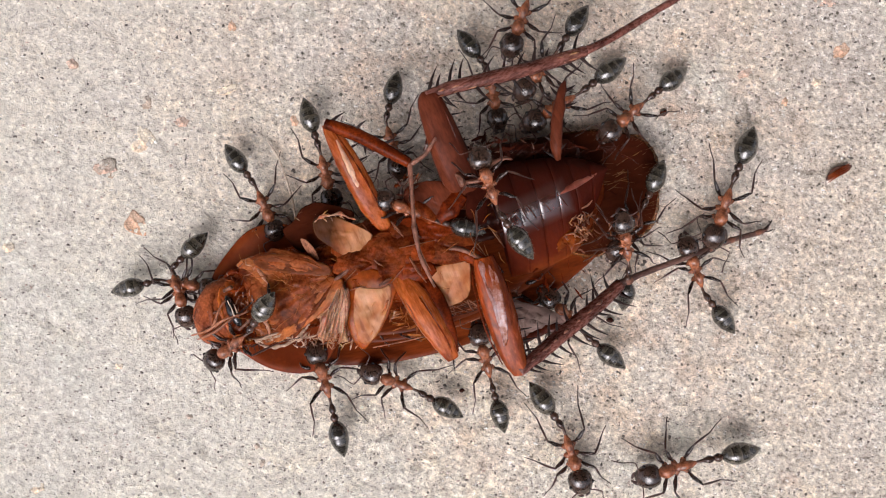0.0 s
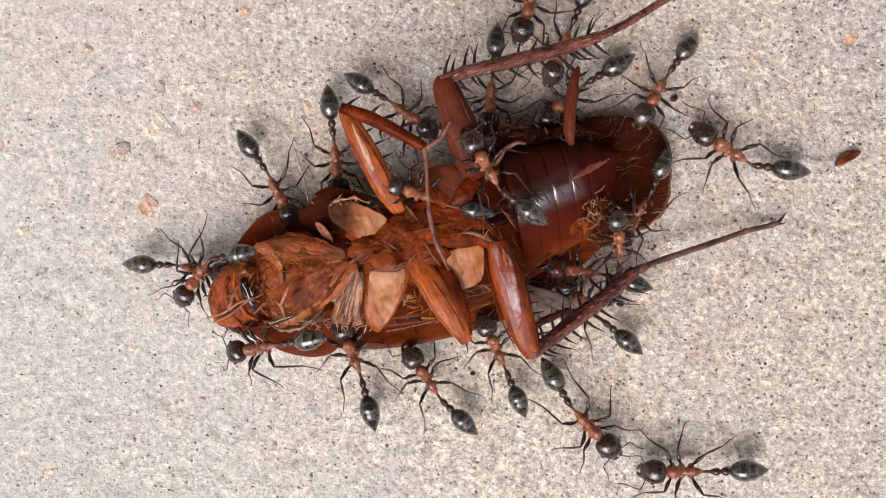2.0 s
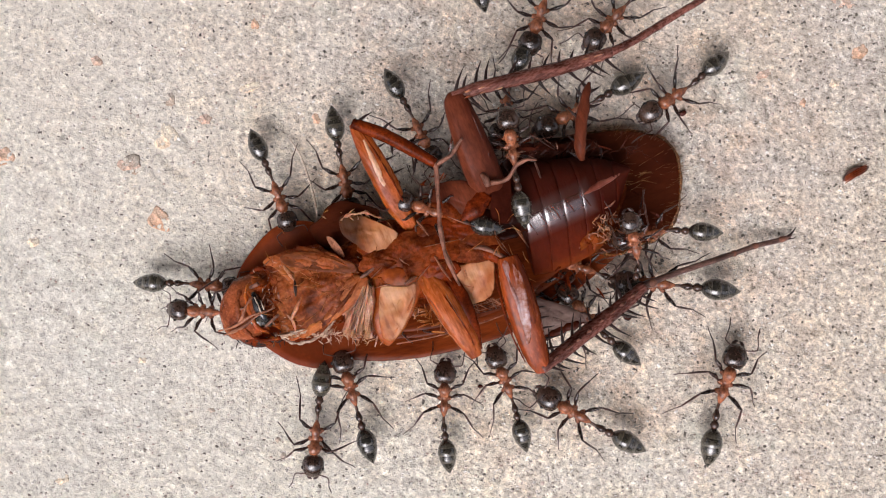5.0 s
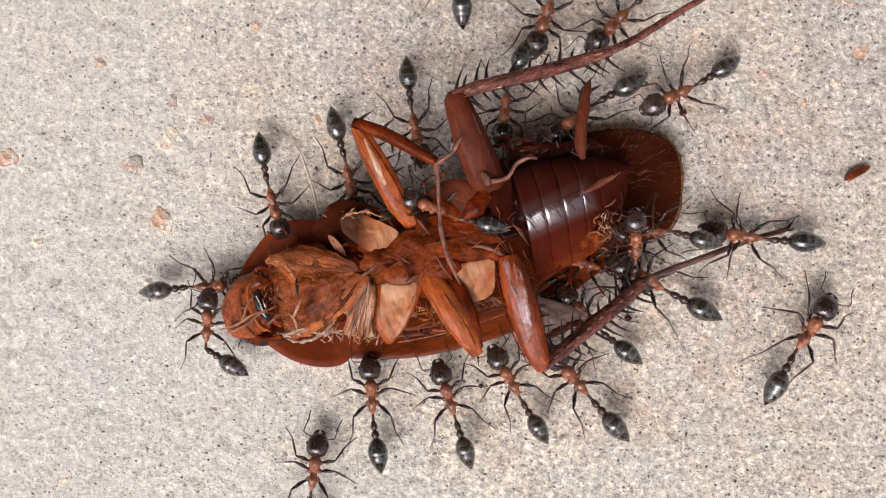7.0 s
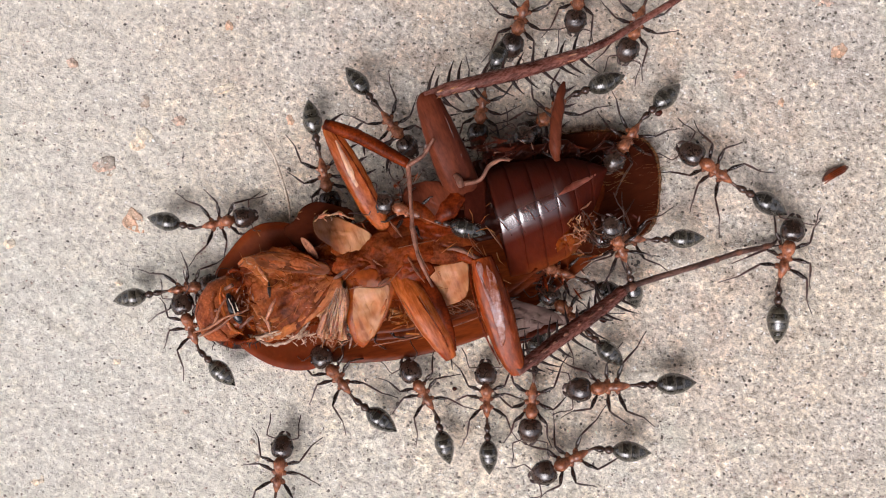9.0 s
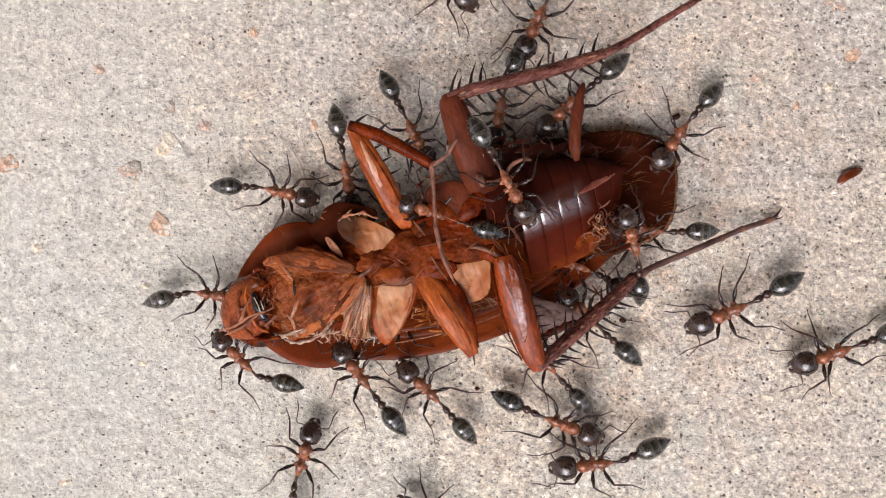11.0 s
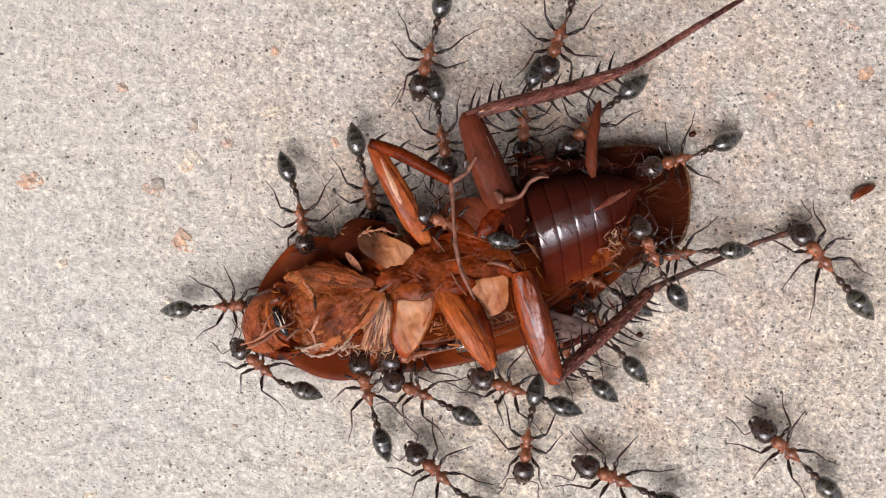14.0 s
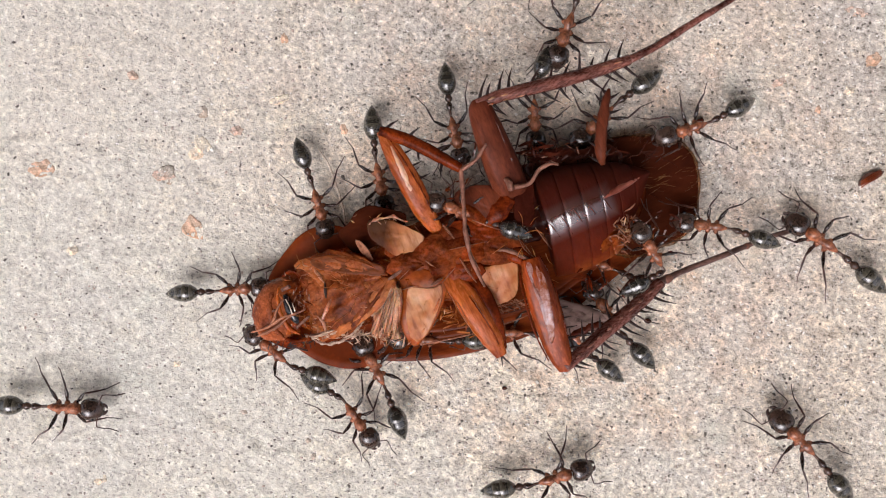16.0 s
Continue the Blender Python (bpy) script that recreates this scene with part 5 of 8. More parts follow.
for u in range(8):
    a, b_ = (Vector((6.99, -8.37, 6.75)).lerp(Vector((14.15, -3.31, 4.05)), k / 8) for k in (u + rng.uniform(0, 0.2), u + rng.uniform(0.45, 0.85)))
    bm = bmesh.new()
    tube(bm, [(*a, 0.04), (*(a.lerp(b_, 0.5) + Vector((0.03, 0.04, 0.06))), 0.12), (*b_, 0.03)], 5)
    ripple(bm, 0.07, 0.4)
    part("ridge", bm, TARSUS, hind_shin, "worn pale patch along the shin")
bm = bmesh.new()
tube(bm, [(14.49, -3.12, 3.50, 0.36), (15.4, -2.75, 3.30, 0.26), (17.03, -2.21, 2.90, 0.25), (20.25, -1.30, 2.10, 0.24), (24.01, -0.18, 1.20, 0.22), (26.53, 0.32, 0.50, 0.2), (27.15, 0.87, 0.50, 0.06)], 10)
ripple(bm, 0.04, 0.5)
part("tarsus", bm, FOOT, hind_shin)
for a, r in (((15.12, -2.90, 3.35), 0.38), ((22.03, -0.76, 1.65), 0.28), ((23.82, -0.22, 1.25), 0.28), ((26.23, 0.28, 0.60), 0.27)):
    bm = bmesh.new()
    o = Vector(a)
    t = (Vector((26.53, 0.32, 0.50)) - Vector((14.49, -3.12, 3.50))).normalized()
    tube(bm, [(*(o - t * 0.35), r * 0.7), (*o, r), (*(o + t * 0.35), r * 0.7)], 9, per=3)
    ripple(bm, 0.05, 0.3)
    part("knuckle", bm, TARSUS, hind_shin)
for d in (1, -1):
    bm = bmesh.new()
    tube(bm, [(26.60, 0.32, 0.55, 0.08), (*(Vector((27.03, 0.60, 0.60)) + Vector((0.1, 0.25 * d, 0))), 0.06), (*(Vector((27.50, 0.87, 0.50)) + Vector((0, 0.4 * d, -0.2))), 0.02)], 5)
    part("claw", bm, SPINE, hind_shin)

# curled foot ends lying on the belly
limb("tarsus", [(2.21, 4.75, 8.20, 0.18), (3.34, 5.02, 8.50, 0.16), (3.97, 5.97, 8.90, 0.14), (4.77, 6.41, 9.00, 0.13), (5.42, 6.38, 8.90, 0.09)], TARSUS, per=4)
limb("tarsus", [(1.55, 5.36, 8.20, 0.2), (1.80, 5.02, 8.50, 0.24), (1.96, 4.54, 8.30, 0.2)], TARSUS, per=4)
limb("tarsus", [(-7.66, -2.44, 6.70, 0.12), (-6.87, -1.92, 7.00, 0.13), (-6.07, -1.25, 7.10, 0.10)], TARSUS, per=4)
limb("tarsus", [(0.08, -0.58, 7.10, 0.10), (1.33, 0.05, 7.40, 0.15), (2.77, -0.43, 7.50, 0.16), (3.89, -1.17, 7.40, 0.10)], TARSUS, per=4)
limb("tarsus", [(-5.45, -7.32, 5.60, 0.10), (-4.76, -6.32, 6.20, 0.15), (-4.01, -5.10, 6.60, 0.13), (-3.46, -3.71, 7.30, 0.06)], MEMBRANE, per=4)

bm = bmesh.new()
for _ in range(34):
    o = Vector((10.6, 1.5, 5.20)) + Vector((rng.gauss(0, 0.8), rng.gauss(0, 0.8), rng.gauss(0, 0.35)))
    a, ln = rng.uniform(0, math.tau), rng.uniform(0.3, 1.2)
    d = Vector((math.cos(a), math.sin(a), rng.uniform(-0.2, 0.5))) * ln
    tube(bm, [(*o, 0.05), (*(o + d * 0.5 + Vector((rng.uniform(-0.3, 0.3), rng.uniform(-0.3, 0.3), 0.15))), 0.075), (*(o + d), 0.02)], 5, per=3)
ripple(bm, 0.04, 0.25)
tagged(part("torn_fibre", bm, BITS, roach, "tangle of pinkish torn fibres"), kind="stuff")

# a torn grey hind wing hanging out under the belly
bm = bmesh.new()
plate(bm, [(4.60, -3.60, 3.10), (6.56, -4.00, 2.70), (8.34, -4.50, 2.40), (9.68, -5.00, 2.20), (10.48, -5.79, 2.00), (8.89, -6.07, 2.10), (7.91, -6.43, 2.10), (6.94, -7.30, 2.10), (5.60, -6.80, 2.40), (4.40, -5.20, 2.80)], 0.05, 0.12, 12, 4, 0.10)
ripple(bm, 0.35, 1.6)
ripple(bm, 0.12, 0.5)
torn_wing = part("hindwing", bm, TORN_WING, roach, "torn translucent greyish hind wing")
bm = bmesh.new()
tube(bm, [(5.70, -6.90, 2.45, 0.08), (6.70, -7.15, 2.35, 0.34), (7.60, -6.70, 2.30, 0.26), (8.50, -6.35, 2.30, 0.38), (9.40, -6.05, 2.25, 0.20), (10.30, -5.85, 2.10, 0.05)], 9, 0.5, 8)
ripple(bm, 0.16, 0.6)
part("torn_edge", bm, UMBER, torn_wing, "dark crumpled edge of the wing")

# crumpled skin drawn together in folds at the middle of the breast, and the frayed fibres beside it
def draped_skin(at, outline, folds, seed, lift=0.0):
    """A ragged sheet gathered at one point, with folds that run out to its edge."""
    hub = Vector(at)
    edge_ = [Vector(q) for q in curve_through(outline, 8)]
    rows_ = 30
    top, low = [], []
    for i, q in enumerate(edge_):
        u = i / (len(edge_) - 1)
        ragged = 1.0 + 0.10 * noise.noise(Vector((u * folds * 1.7, seed, 2))) + 0.10 * noise.noise(Vector((u * folds * 6.0, seed, 5)))
        line, under = [], []
        for k in range(rows_ + 1):
            r = 0.03 + 0.97 * k / rows_
            p = hub.lerp(hub + (q - hub) * ragged, r)
            fold = 0.5 - abs(noise.noise(Vector((u * folds, r * 1.1, seed))))
            p.z += lift + 0.38 * fold * min(1.0, 2.2 * r) + 0.11 * noise.fractal(p * 1.5 + Vector((0, 0, seed)), 0.8, 2.0, 4) + 0.35 * math.sin(math.pi * r) - 0.2
            line.append(p)
            under.append(p - Vector((0, 0, 0.10 + 0.02 * (1 - r))))
        top.append(line)
        low.append(under)
    bm = bmesh.new()
    a, b_ = ([[bm.verts.new(p) for p in line] for line in side] for side in (top, low))
    n_ = len(edge_)
    for i in range(n_ - 1):
        for k in range(rows_):
            bm.faces.new((a[i][k], a[i][k + 1], a[i + 1][k + 1], a[i + 1][k]))
            bm.faces.new((b_[i][k], b_[i + 1][k], b_[i + 1][k + 1], b_[i][k + 1]))
        bm.faces.new((a[i][rows_], b_[i][rows_], b_[i + 1][rows_], a[i + 1][rows_]))
        bm.faces.new((a[i][0], a[i + 1][0], b_[i + 1][0], b_[i][0]))
    for k in range(rows_):
        bm.faces.new((a[0][k], b_[0][k], b_[0][k + 1], a[0][k + 1]))
        bm.faces.new((a[-1][k], a[-1][k + 1], b_[-1][k + 1], b_[-1][k]))
    return bm


part("breast_skin", draped_skin((-7.3, -2.0, 7.0), [(-9.2, -0.55, 6.75), (-11.2, -0.1, 6.3), (-13.2, -0.5, 5.8), (-14.2, -1.6, 5.5), (-14.1, -3.4, 5.4), (-13.6, -5.2, 5.2), (-12.4, -6.6, 5.1), (-10.8, -6.7, 5.4), (-9.5, -5.6, 5.9), (-8.3, -4.2, 6.4)], 9.0, 3.3), CRUMPLED, roach, "crumpled tan and brown skin of the breast")
part("breast_skin", draped_skin((-4.4, -1.0, 7.25), [(-6.6, -2.4, 6.8), (-7.4, -1.6, 6.8), (-7.0, -0.5, 6.8), (-5.6, 0.3, 6.9), (-3.6, 1.2, 7.2), (-1.6, 1.0, 7.3), (-1.2, -0.4, 7.3), (-2.4, -1.8, 7.2), (-3.8, -2.5, 7.1)], 7.0, 8.1, 0.1), BREAST, roach, "brown folded skin between the legs")
bm = bmesh.new()
strands(bm, (-8.9, -6.5, 5.9), (-6.4, -6.7, 6.0), (-6.9, -2.4, 7.0), (-6.5, -2.3, 7.05), 12, rng, 0.085)
ripple(bm, 0.30, 0.8)
each_part("fibre", bm, FLESH, roach, "frayed pale pink fibres")

part("torn_skin", draped_skin((10.0, 0.45, 5.15), [(9.26, -0.24, 4.6), (9.17, 0.73, 5.25), (9.96, 1.45, 5.5), (10.75, 1.15, 5.0), (11.02, 0.3, 4.5), (10.32, -0.5, 4.3)], 6.0, 2.2, 0.1), AMBER, roach, "orange torn skin at the belly's side")

# head bent under the shield
bm = bmesh.new()
head_m = Matrix.Translation((-16.32, -4.71, 3.60)) @ Matrix.Rotation(radians(72), 4, "Z")
loft(bm, [(-2.6, 0, 0, 0.7, 0.6, 0.8), (-2.2, 0, 0, 1.4, 1.2, 1.3), (-1.2, 0, 0, 2.0, 1.8, 1.8), (0.2, 0, 0, 2.15, 2.0, 2.0), (1.5, 0, 0, 1.8, 1.6, 1.8), (2.3, 0, 0, 1.1, 1.0, 1.2), (2.7, 0, 0, 0.5, 0.4, 0.6)], head_m, 30)
bmesh.ops.subdivide_edges(bm, edges=bm.edges[:], cuts=1, use_grid_fill=True)
ripple(bm, 0.16, 1.3)
head = part("head", bm, DOME, roach, "rounded amber head")
def mouth_piece(pts_, mat_):
    """One curved piece of the face."""
    bm = bmesh.new()
    tube(bm, [(x, y, z, r * 0.62) for x, y, z, r in pts_], 9, per=6)
    ripple(bm, 0.12, 0.4)
    part("mouthpart", bm, mat_, head)


mouth_piece([(-16.07, -2.69, 4.60, 0.12), (-16.69, -3.52, 5.20, 0.30), (-16.78, -4.70, 5.50, 0.34), (-16.51, -6.01, 5.20, 0.30), (-15.79, -7.01, 4.60, 0.12)], DOME)
mouth_piece([(-16.08, -2.84, 4.90, 0.10), (-16.23, -3.73, 5.30, 0.22), (-15.90, -5.00, 5.40, 0.26), (-15.38, -6.08, 5.20, 0.26), (-14.50, -6.62, 4.90, 0.14)], FEMUR)
mouth_piece([(-14.65, -2.67, 4.70, 0.10), (-13.89, -3.34, 5.00, 0.20), (-13.71, -4.15, 5.00, 0.14)], FACE)
mouth_piece([(-15.85, -7.05, 4.20, 0.14), (-14.88, -7.26, 4.60, 0.30), (-13.70, -6.99, 4.60, 0.20)], RUST)
mouth_piece([(-16.13, -2.28, 4.00, 0.14), (-15.51, -1.74, 4.40, 0.26), (-14.68, -1.90, 4.60, 0.22), (-14.37, -2.49, 4.80, 0.10)], RUST)

part("face_skin", draped_skin((-15.6, -4.35, 5.15), [(-14.5, -2.7, 5.0), (-15.7, -2.5, 4.8), (-17.0, -3.4, 4.7), (-17.5, -4.8, 4.6), (-17.0, -6.1, 4.7), (-15.9, -6.8, 4.7), (-14.5, -6.3, 4.9)], 7.0, 5.7), FACE, head, "crumpled orange skin of the face")
for a, b_ in (((-18.35, -6.5, 5.0), (-14.55, -4.85, 6.1)), ((-18.0, -6.85, 4.9), (-13.9, -4.6, 6.0)), ((-16.9, -6.1, 5.5), (-15.6, -3.8, 5.9))):
    bm = bmesh.new()
    a, b_ = Vector(a), Vector(b_)
    tube(bm, [(*a, 0.05), (*(a.lerp(b_, 0.35) + Vector((0.05, -0.12, 0.25))), 0.11), (*(a.lerp(b_, 0.7) + Vector((-0.06, 0.05, 0.2))), 0.09), (*b_, 0.06)], 7, 0.8, 6)
    ripple(bm, 0.06, 0.4)
    part("palp", bm, BITS, head, "pinkish brown feeler of the mouth")
bm = bmesh.new()
eye_m = Matrix.Translation((-15.11, -4.62, 5.55)) @ Matrix.Rotation(radians(115), 4, "Z")
loft(bm, [(-1.25, 0, 0, 0.15, 0.1, 0.2), (-0.9, 0, 0, 0.28, 0.30, 0.4), (0, 0.05, 0, 0.44, 0.48, 0.5), (0.9, 0, 0, 0.30, 0.30, 0.4), (1.25, 0, 0, 0.12, 0.1, 0.2)], eye_m, 16)
ripple(bm, 0.06, 0.4)
part("eye", bm, EYE, head, "black glossy compound eye")
# first three: white glints painted on the eye; the rest are mouth feelers
for a, b_ in (((-15.23, -4.07, 6.10, 0.02), (-14.89, -5.00, 6.10, 0.07)), ((-14.94, -4.07, 6.05, 0.02), (-14.70, -4.75, 6.00, 0.05)), ((-15.43, -3.82, 6.00, 0.05), (-15.19, -4.32, 6.10, 0.02)), ((-14.74, -6.08, 5.20, 0.10), (-13.66, -5.18, 5.60, 0.10)), ((-17.66, -5.28, 4.80, 0.08), (-16.34, -4.68, 5.70, 0.10)), ((-15.86, -3.16, 5.40, 0.12), (-15.19, -2.84, 5.70, 0.16))):
    bm = bmesh.new()
    tube(bm, [a, b_], 6)
    part("palp", bm, PALE if b_[3] < 0.085 else TARSUS, head)
bm = bmesh.new()
plate(bm, [(-18.10, -5.94, 3.20), (-16.88, -6.69, 3.60), (-15.29, -7.09, 3.80), (-14.54, -7.68, 3.20), (-16.02, -8.02, 2.60), (-17.59, -7.24, 2.60)], 0.5, 0.3)
part("jaw", bm, RUST, head)

# torn skin where the ants have fed
def torn_patch(name, mat_, at, spread, count, size):
    """A patch of torn scraps of skin."""
    bm = bmesh.new()
    shards(bm, at, spread, count, size, rng)
    tagged(part(name, bm, mat_, roach, smooth=False), kind="stuff")


torn_patch("torn_skin", FLESH, (-2.99, -5.52, 5.60), (0.4, 0.5, 0.2), 8, 0.45)
torn_patch("torn_skin", FACE, (-14.66, -4.59, 5.00), (0.8, 1.4, 0.3), 40, 0.6)
torn_patch("torn_skin", PALE, (-14.10, -3.50, 5.20), (0.7, 1.2, 0.2), 7, 0.4)
torn_patch("torn_skin", RAG, (-9.67, -6.61, 4.90), (1.5, 0.35, 0.3), 46, 0.6)
torn_patch("torn_skin", RUST, (-13.67, -2.86, 5.20), (0.8, 0.8, 0.2), 30, 0.9)
torn_patch("torn_skin", GRISTLE, (-2.82, -0.39, 7.20), (2.4, 1.2, 0.15), 10, 0.5)
torn_patch("torn_skin", AMBER, (-5.33, -1.25, 7.00), (1.6, 0.9, 0.15), 6, 0.5)
torn_patch("torn_skin", RUST, (0.50, 0.87, 7.50), (1.4, 0.7, 0.2), 7, 0.5)
torn_patch("torn_skin", GRISTLE, (-2.04, 3.98, 6.80), (1.2, 0.7, 0.3), 30, 0.8)
torn_patch("torn_skin", FLESH, (-12.58, -6.27, 5.20), (0.7, 0.4, 0.2), 12, 0.5)
torn_patch("torn_skin", MEMBRANE, (-2.17, -5.20, 5.20), (0.6, 0.7, 0.25), 30, 0.9)
torn_patch("torn_skin", FLESH, (10.75, 1.69, 6.30), (0.5, 0.5, 0.2), 12, 0.5)
torn_patch("torn_skin", MEMBRANE, (10.93, 1.61, 6.20), (0.6, 0.5, 0.15), 24, 0.35)
torn_patch("torn_skin", GOLD, (11.76, 1.20, 5.60), (0.9, 0.7, 0.4), 24, 0.5)
torn_patch("torn_skin", SPINE, (-8.42, 3.19, 4.60), (1.0, 0.5, 0.5), 10, 0.8)
torn_patch("torn_skin", UMBER, (4.67, 7.67, 4.60), (2.4, 0.5, 0.5), 46, 1.1)
torn_patch("torn_skin", TARSUS, (6.69, 7.51, 6.40), (2.0, 0.4, 0.4), 8, 0.6)
torn_patch("torn_skin", UMBER, (-5.58, -7.16, 4.40), (0.9, 0.3, 0.4), 18, 0.6)
torn_patch("torn_skin", FLESH, (-7.6, 2.4, 6.75), (0.9, 0.2, 0.15), 16, 0.5)
torn_patch("torn_skin", FLESH, (-7.4, -6.8, 5.7), (0.9, 0.3, 0.25), 40, 0.6)
torn_patch("torn_skin", BITS, (-14.2, -3.2, 5.6), (0.5, 1.4, 0.25), 30, 0.6)
torn_patch("torn_skin", RUST, (8.71, -2.57, 3.20), (1.5, 0.7, 0.5), 24, 0.9)
torn_patch("torn_skin", SPINE, (-15.38, -7.35, 3.40), (1.0, 0.3, 0.4), 40, 0.7)
torn_patch("torn_skin", UMBER, (13.16, 1.80, 5.20), (0.8, 0.8, 0.4), 28, 0.8)


# ---- the ants ----
def build_ant():
    """A big-headed ant about a centimetre long: dark head, rust red middle, two waist knots, banded pointed gaster."""
    H = 1.9
    ant = base("ant", (0, 0, 0))
    lift = Matrix.Translation((0, 0, H))
    bm = bmesh.new()
    loft(bm, [(1.52, 0, 0.0, 0.17, 0.16, 0.18), (1.42, 0, 0.03, 0.34, 0.36, 0.34), (1.2, 0, 0.08, 0.49, 0.54, 0.46), (0.9, 0, 0.10, 0.54, 0.60, 0.52), (0.58, 0, 0.09, 0.48, 0.50, 0.5), (0.32, 0, 0.02, 0.36, 0.34, 0.46),
              (0.14, 0, -0.05, 0.29, 0.22, 0.44), (-0.06, 0, -0.04, 0.30, 0.25, 0.44), (-0.32, 0, 0.0, 0.37, 0.38, 0.44), (-0.62, 0, 0.03, 0.40, 0.42, 0.44), (-0.92, 0, 0.02, 0.36, 0.38, 0.42), (-1.2, 0, -0.03, 0.28, 0.28, 0.34), (-1.45, 0, -0.07, 0.18, 0.16, 0.20), (-1.6, 0, -0.08, 0.11, 0.10, 0.10), (-1.66, 0, -0.08, 0.05, 0.05, 0.05)], lift, 18)
    bmesh.ops.subdivide_edges(bm, edges=bm.edges[:], cuts=1, use_grid_fill=True)
    ripple(bm, 0.03, 0.35)
    part("thorax", bm, ANT_RED, ant, "rust red middle body")
    bm = bmesh.new()
    loft(bm, [(-1.48, 0, -0.08, 0.06, 0.06, 0.06), (-1.6, 0, -0.08, 0.12, 0.11, 0.11), (-1.85, 0, -0.06, 0.13, 0.13, 0.12), (-2.1, 0, -0.04, 0.13, 0.12, 0.12), (-2.2, 0, -0.03, 0.06, 0.06, 0.06)], lift, 12)
    part("stalk", bm, ANT_NODE, ant, "slim dark waist")

    bm = bmesh.new()
    loft(bm, [(1.44, 0, 0.02, 0.32, 0.28, 0.28), (1.5, 0, 0.02, 0.56, 0.46, 0.46), (1.68, 0, 0.02, 0.80, 0.64, 0.58), (2.0, 0, 0.01, 0.95, 0.76, 0.64), (2.4, 0, -0.01, 0.97, 0.78, 0.64), (2.8, 0, -0.05, 0.88, 0.68, 0.6), (3.12, 0, -0.11, 0.72, 0.50, 0.52), (3.34, 0, -0.17, 0.52, 0.32, 0.38), (3.44, 0, -0.2, 0.28, 0.15, 0.2)], lift, 22, 2.15)
    for v in bm.verts:
        if v.co.x < 1.9:
            v.co.x += 0.13 * max(0, 1 - abs(v.co.y) / 0.45)
    bmesh.ops.subdivide_edges(bm, edges=bm.edges[:], cuts=1, use_grid_fill=True)
    ripple(bm, 0.02, 0.3)
    head = part("head", bm, ANT_HEAD, ant, "large dark glossy head", pivot=(1.5, 0, H))
    for s in (1, -1):
        bm = bmesh.new()
        tube(bm, [(3.15, 0.36 * s, H - 0.22, 0.20), (3.4, 0.36 * s, H - 0.28, 0.17), (3.58, 0.22 * s, H - 0.34, 0.12), (3.66, 0.05 * s, H - 0.38, 0.04)], 8, 0.7)
        part("mandible", bm, ANT_SHIN, head)
        bm = bmesh.new()
        loft(bm, [(-0.17, 0, 0, 0.04, 0.03, 0.03), (-0.1, 0, 0, 0.11, 0.11, 0.11), (0, 0, 0, 0.15, 0.15, 0.15), (0.1, 0, 0, 0.11, 0.11, 0.11), (0.17, 0, 0, 0.04, 0.03, 0.03)], Matrix.Translation((2.55, 0.88 * s, H + 0.2)), 10)
        part("eye", bm, EYE, head)
        bm = bmesh.new()
        tube(bm, [(3.1, 0.40 * s, H + 0.2, 0.05), (3.15, 0.75 * s, H + 0.35, 0.05), (3.3, 1.22 * s, H + 0.45, 0.052), (3.42, 1.38 * s, H + 0.42, 0.045), (3.85, 1.40 * s, H + 0.2, 0.04), (4.35, 1.35 * s, H - 0.2, 0.047), (4.85, 1.45 * s, H - 0.6, 0.05), (5.05, 1.5 * s, H - 0.75, 0.02)], 6, per=3)
        part("antenna", bm, ANT_SHIN, head, pivot=(3.1, 0.40 * s, H + 0.2))

    bm = bmesh.new()
    loft(bm, [(-3.62, 0, H + 0.02, 0.14, 0.13, 0.13), (-3.70, 0, H + 0.02, 0.32, 0.32, 0.28), (-3.92, 0, H + 0.04, 0.54, 0.54, 0.50), (-4.3, 0, H + 0.05, 0.76, 0.76, 0.68), (-4.7, 0, H + 0.05, 0.86, 0.85, 0.74), (-5.0, 0, H + 0.05, 0.87, 0.86, 0.74), (-5.04, 0, H + 0.05, 0.84, 0.83, 0.72),
              (-5.4, 0, H + 0.04, 0.80, 0.78, 0.68), (-5.70, 0, H + 0.03, 0.71, 0.69, 0.62), (-5.74, 0, H + 0.03, 0.68, 0.66, 0.60), (-6.05, 0, H + 0.01, 0.55, 0.53, 0.48), (-6.28, 0, H, 0.42, 0.41, 0.38), (-6.32, 0, H, 0.39, 0.38, 0.36), (-6.55, 0, H - 0.04, 0.23, 0.23, 0.22), (-6.72, 0, H - 0.06, 0.11, 0.11, 0.11), (-6.82, 0, H - 0.08, 0.03, 0.03, 0.03)], Matrix(), 24)
    gaster = part("gaster", bm, GASTER, ant, "grey-black banded pointed abdomen", pivot=(-2.1, 0, H))
    r = random.Random(5)
    bm = bmesh.new()
    for _ in range(44):
        x, a = r.uniform(-6.5, -4.0), r.uniform(0.1, math.pi - 0.1)
        w = float(np.interp(-x, [3.7, 4.0, 4.7, 5.5, 6.2, 6.7], [0.32, 0.58, 0.86, 0.76, 0.47, 0.12]))
        p = Vector((x, w * math.cos(a), H + 0.04 + w * 0.97 * math.sin(a)))
        d = Vector((-0.16, 0.10 * math.cos(a), 0.09 * math.sin(a))) * r.uniform(0.7, 1.4)
        tube(bm, [(*p, 0.009), (*(p + d * 0.8), 0.003)], 3, per=1)
    tagged(part("hair", bm, ANT_HAIR, gaster, "short pale hairs", pivot=(-2.1, 0, H)), kind="stuff")
    bm = bmesh.new()
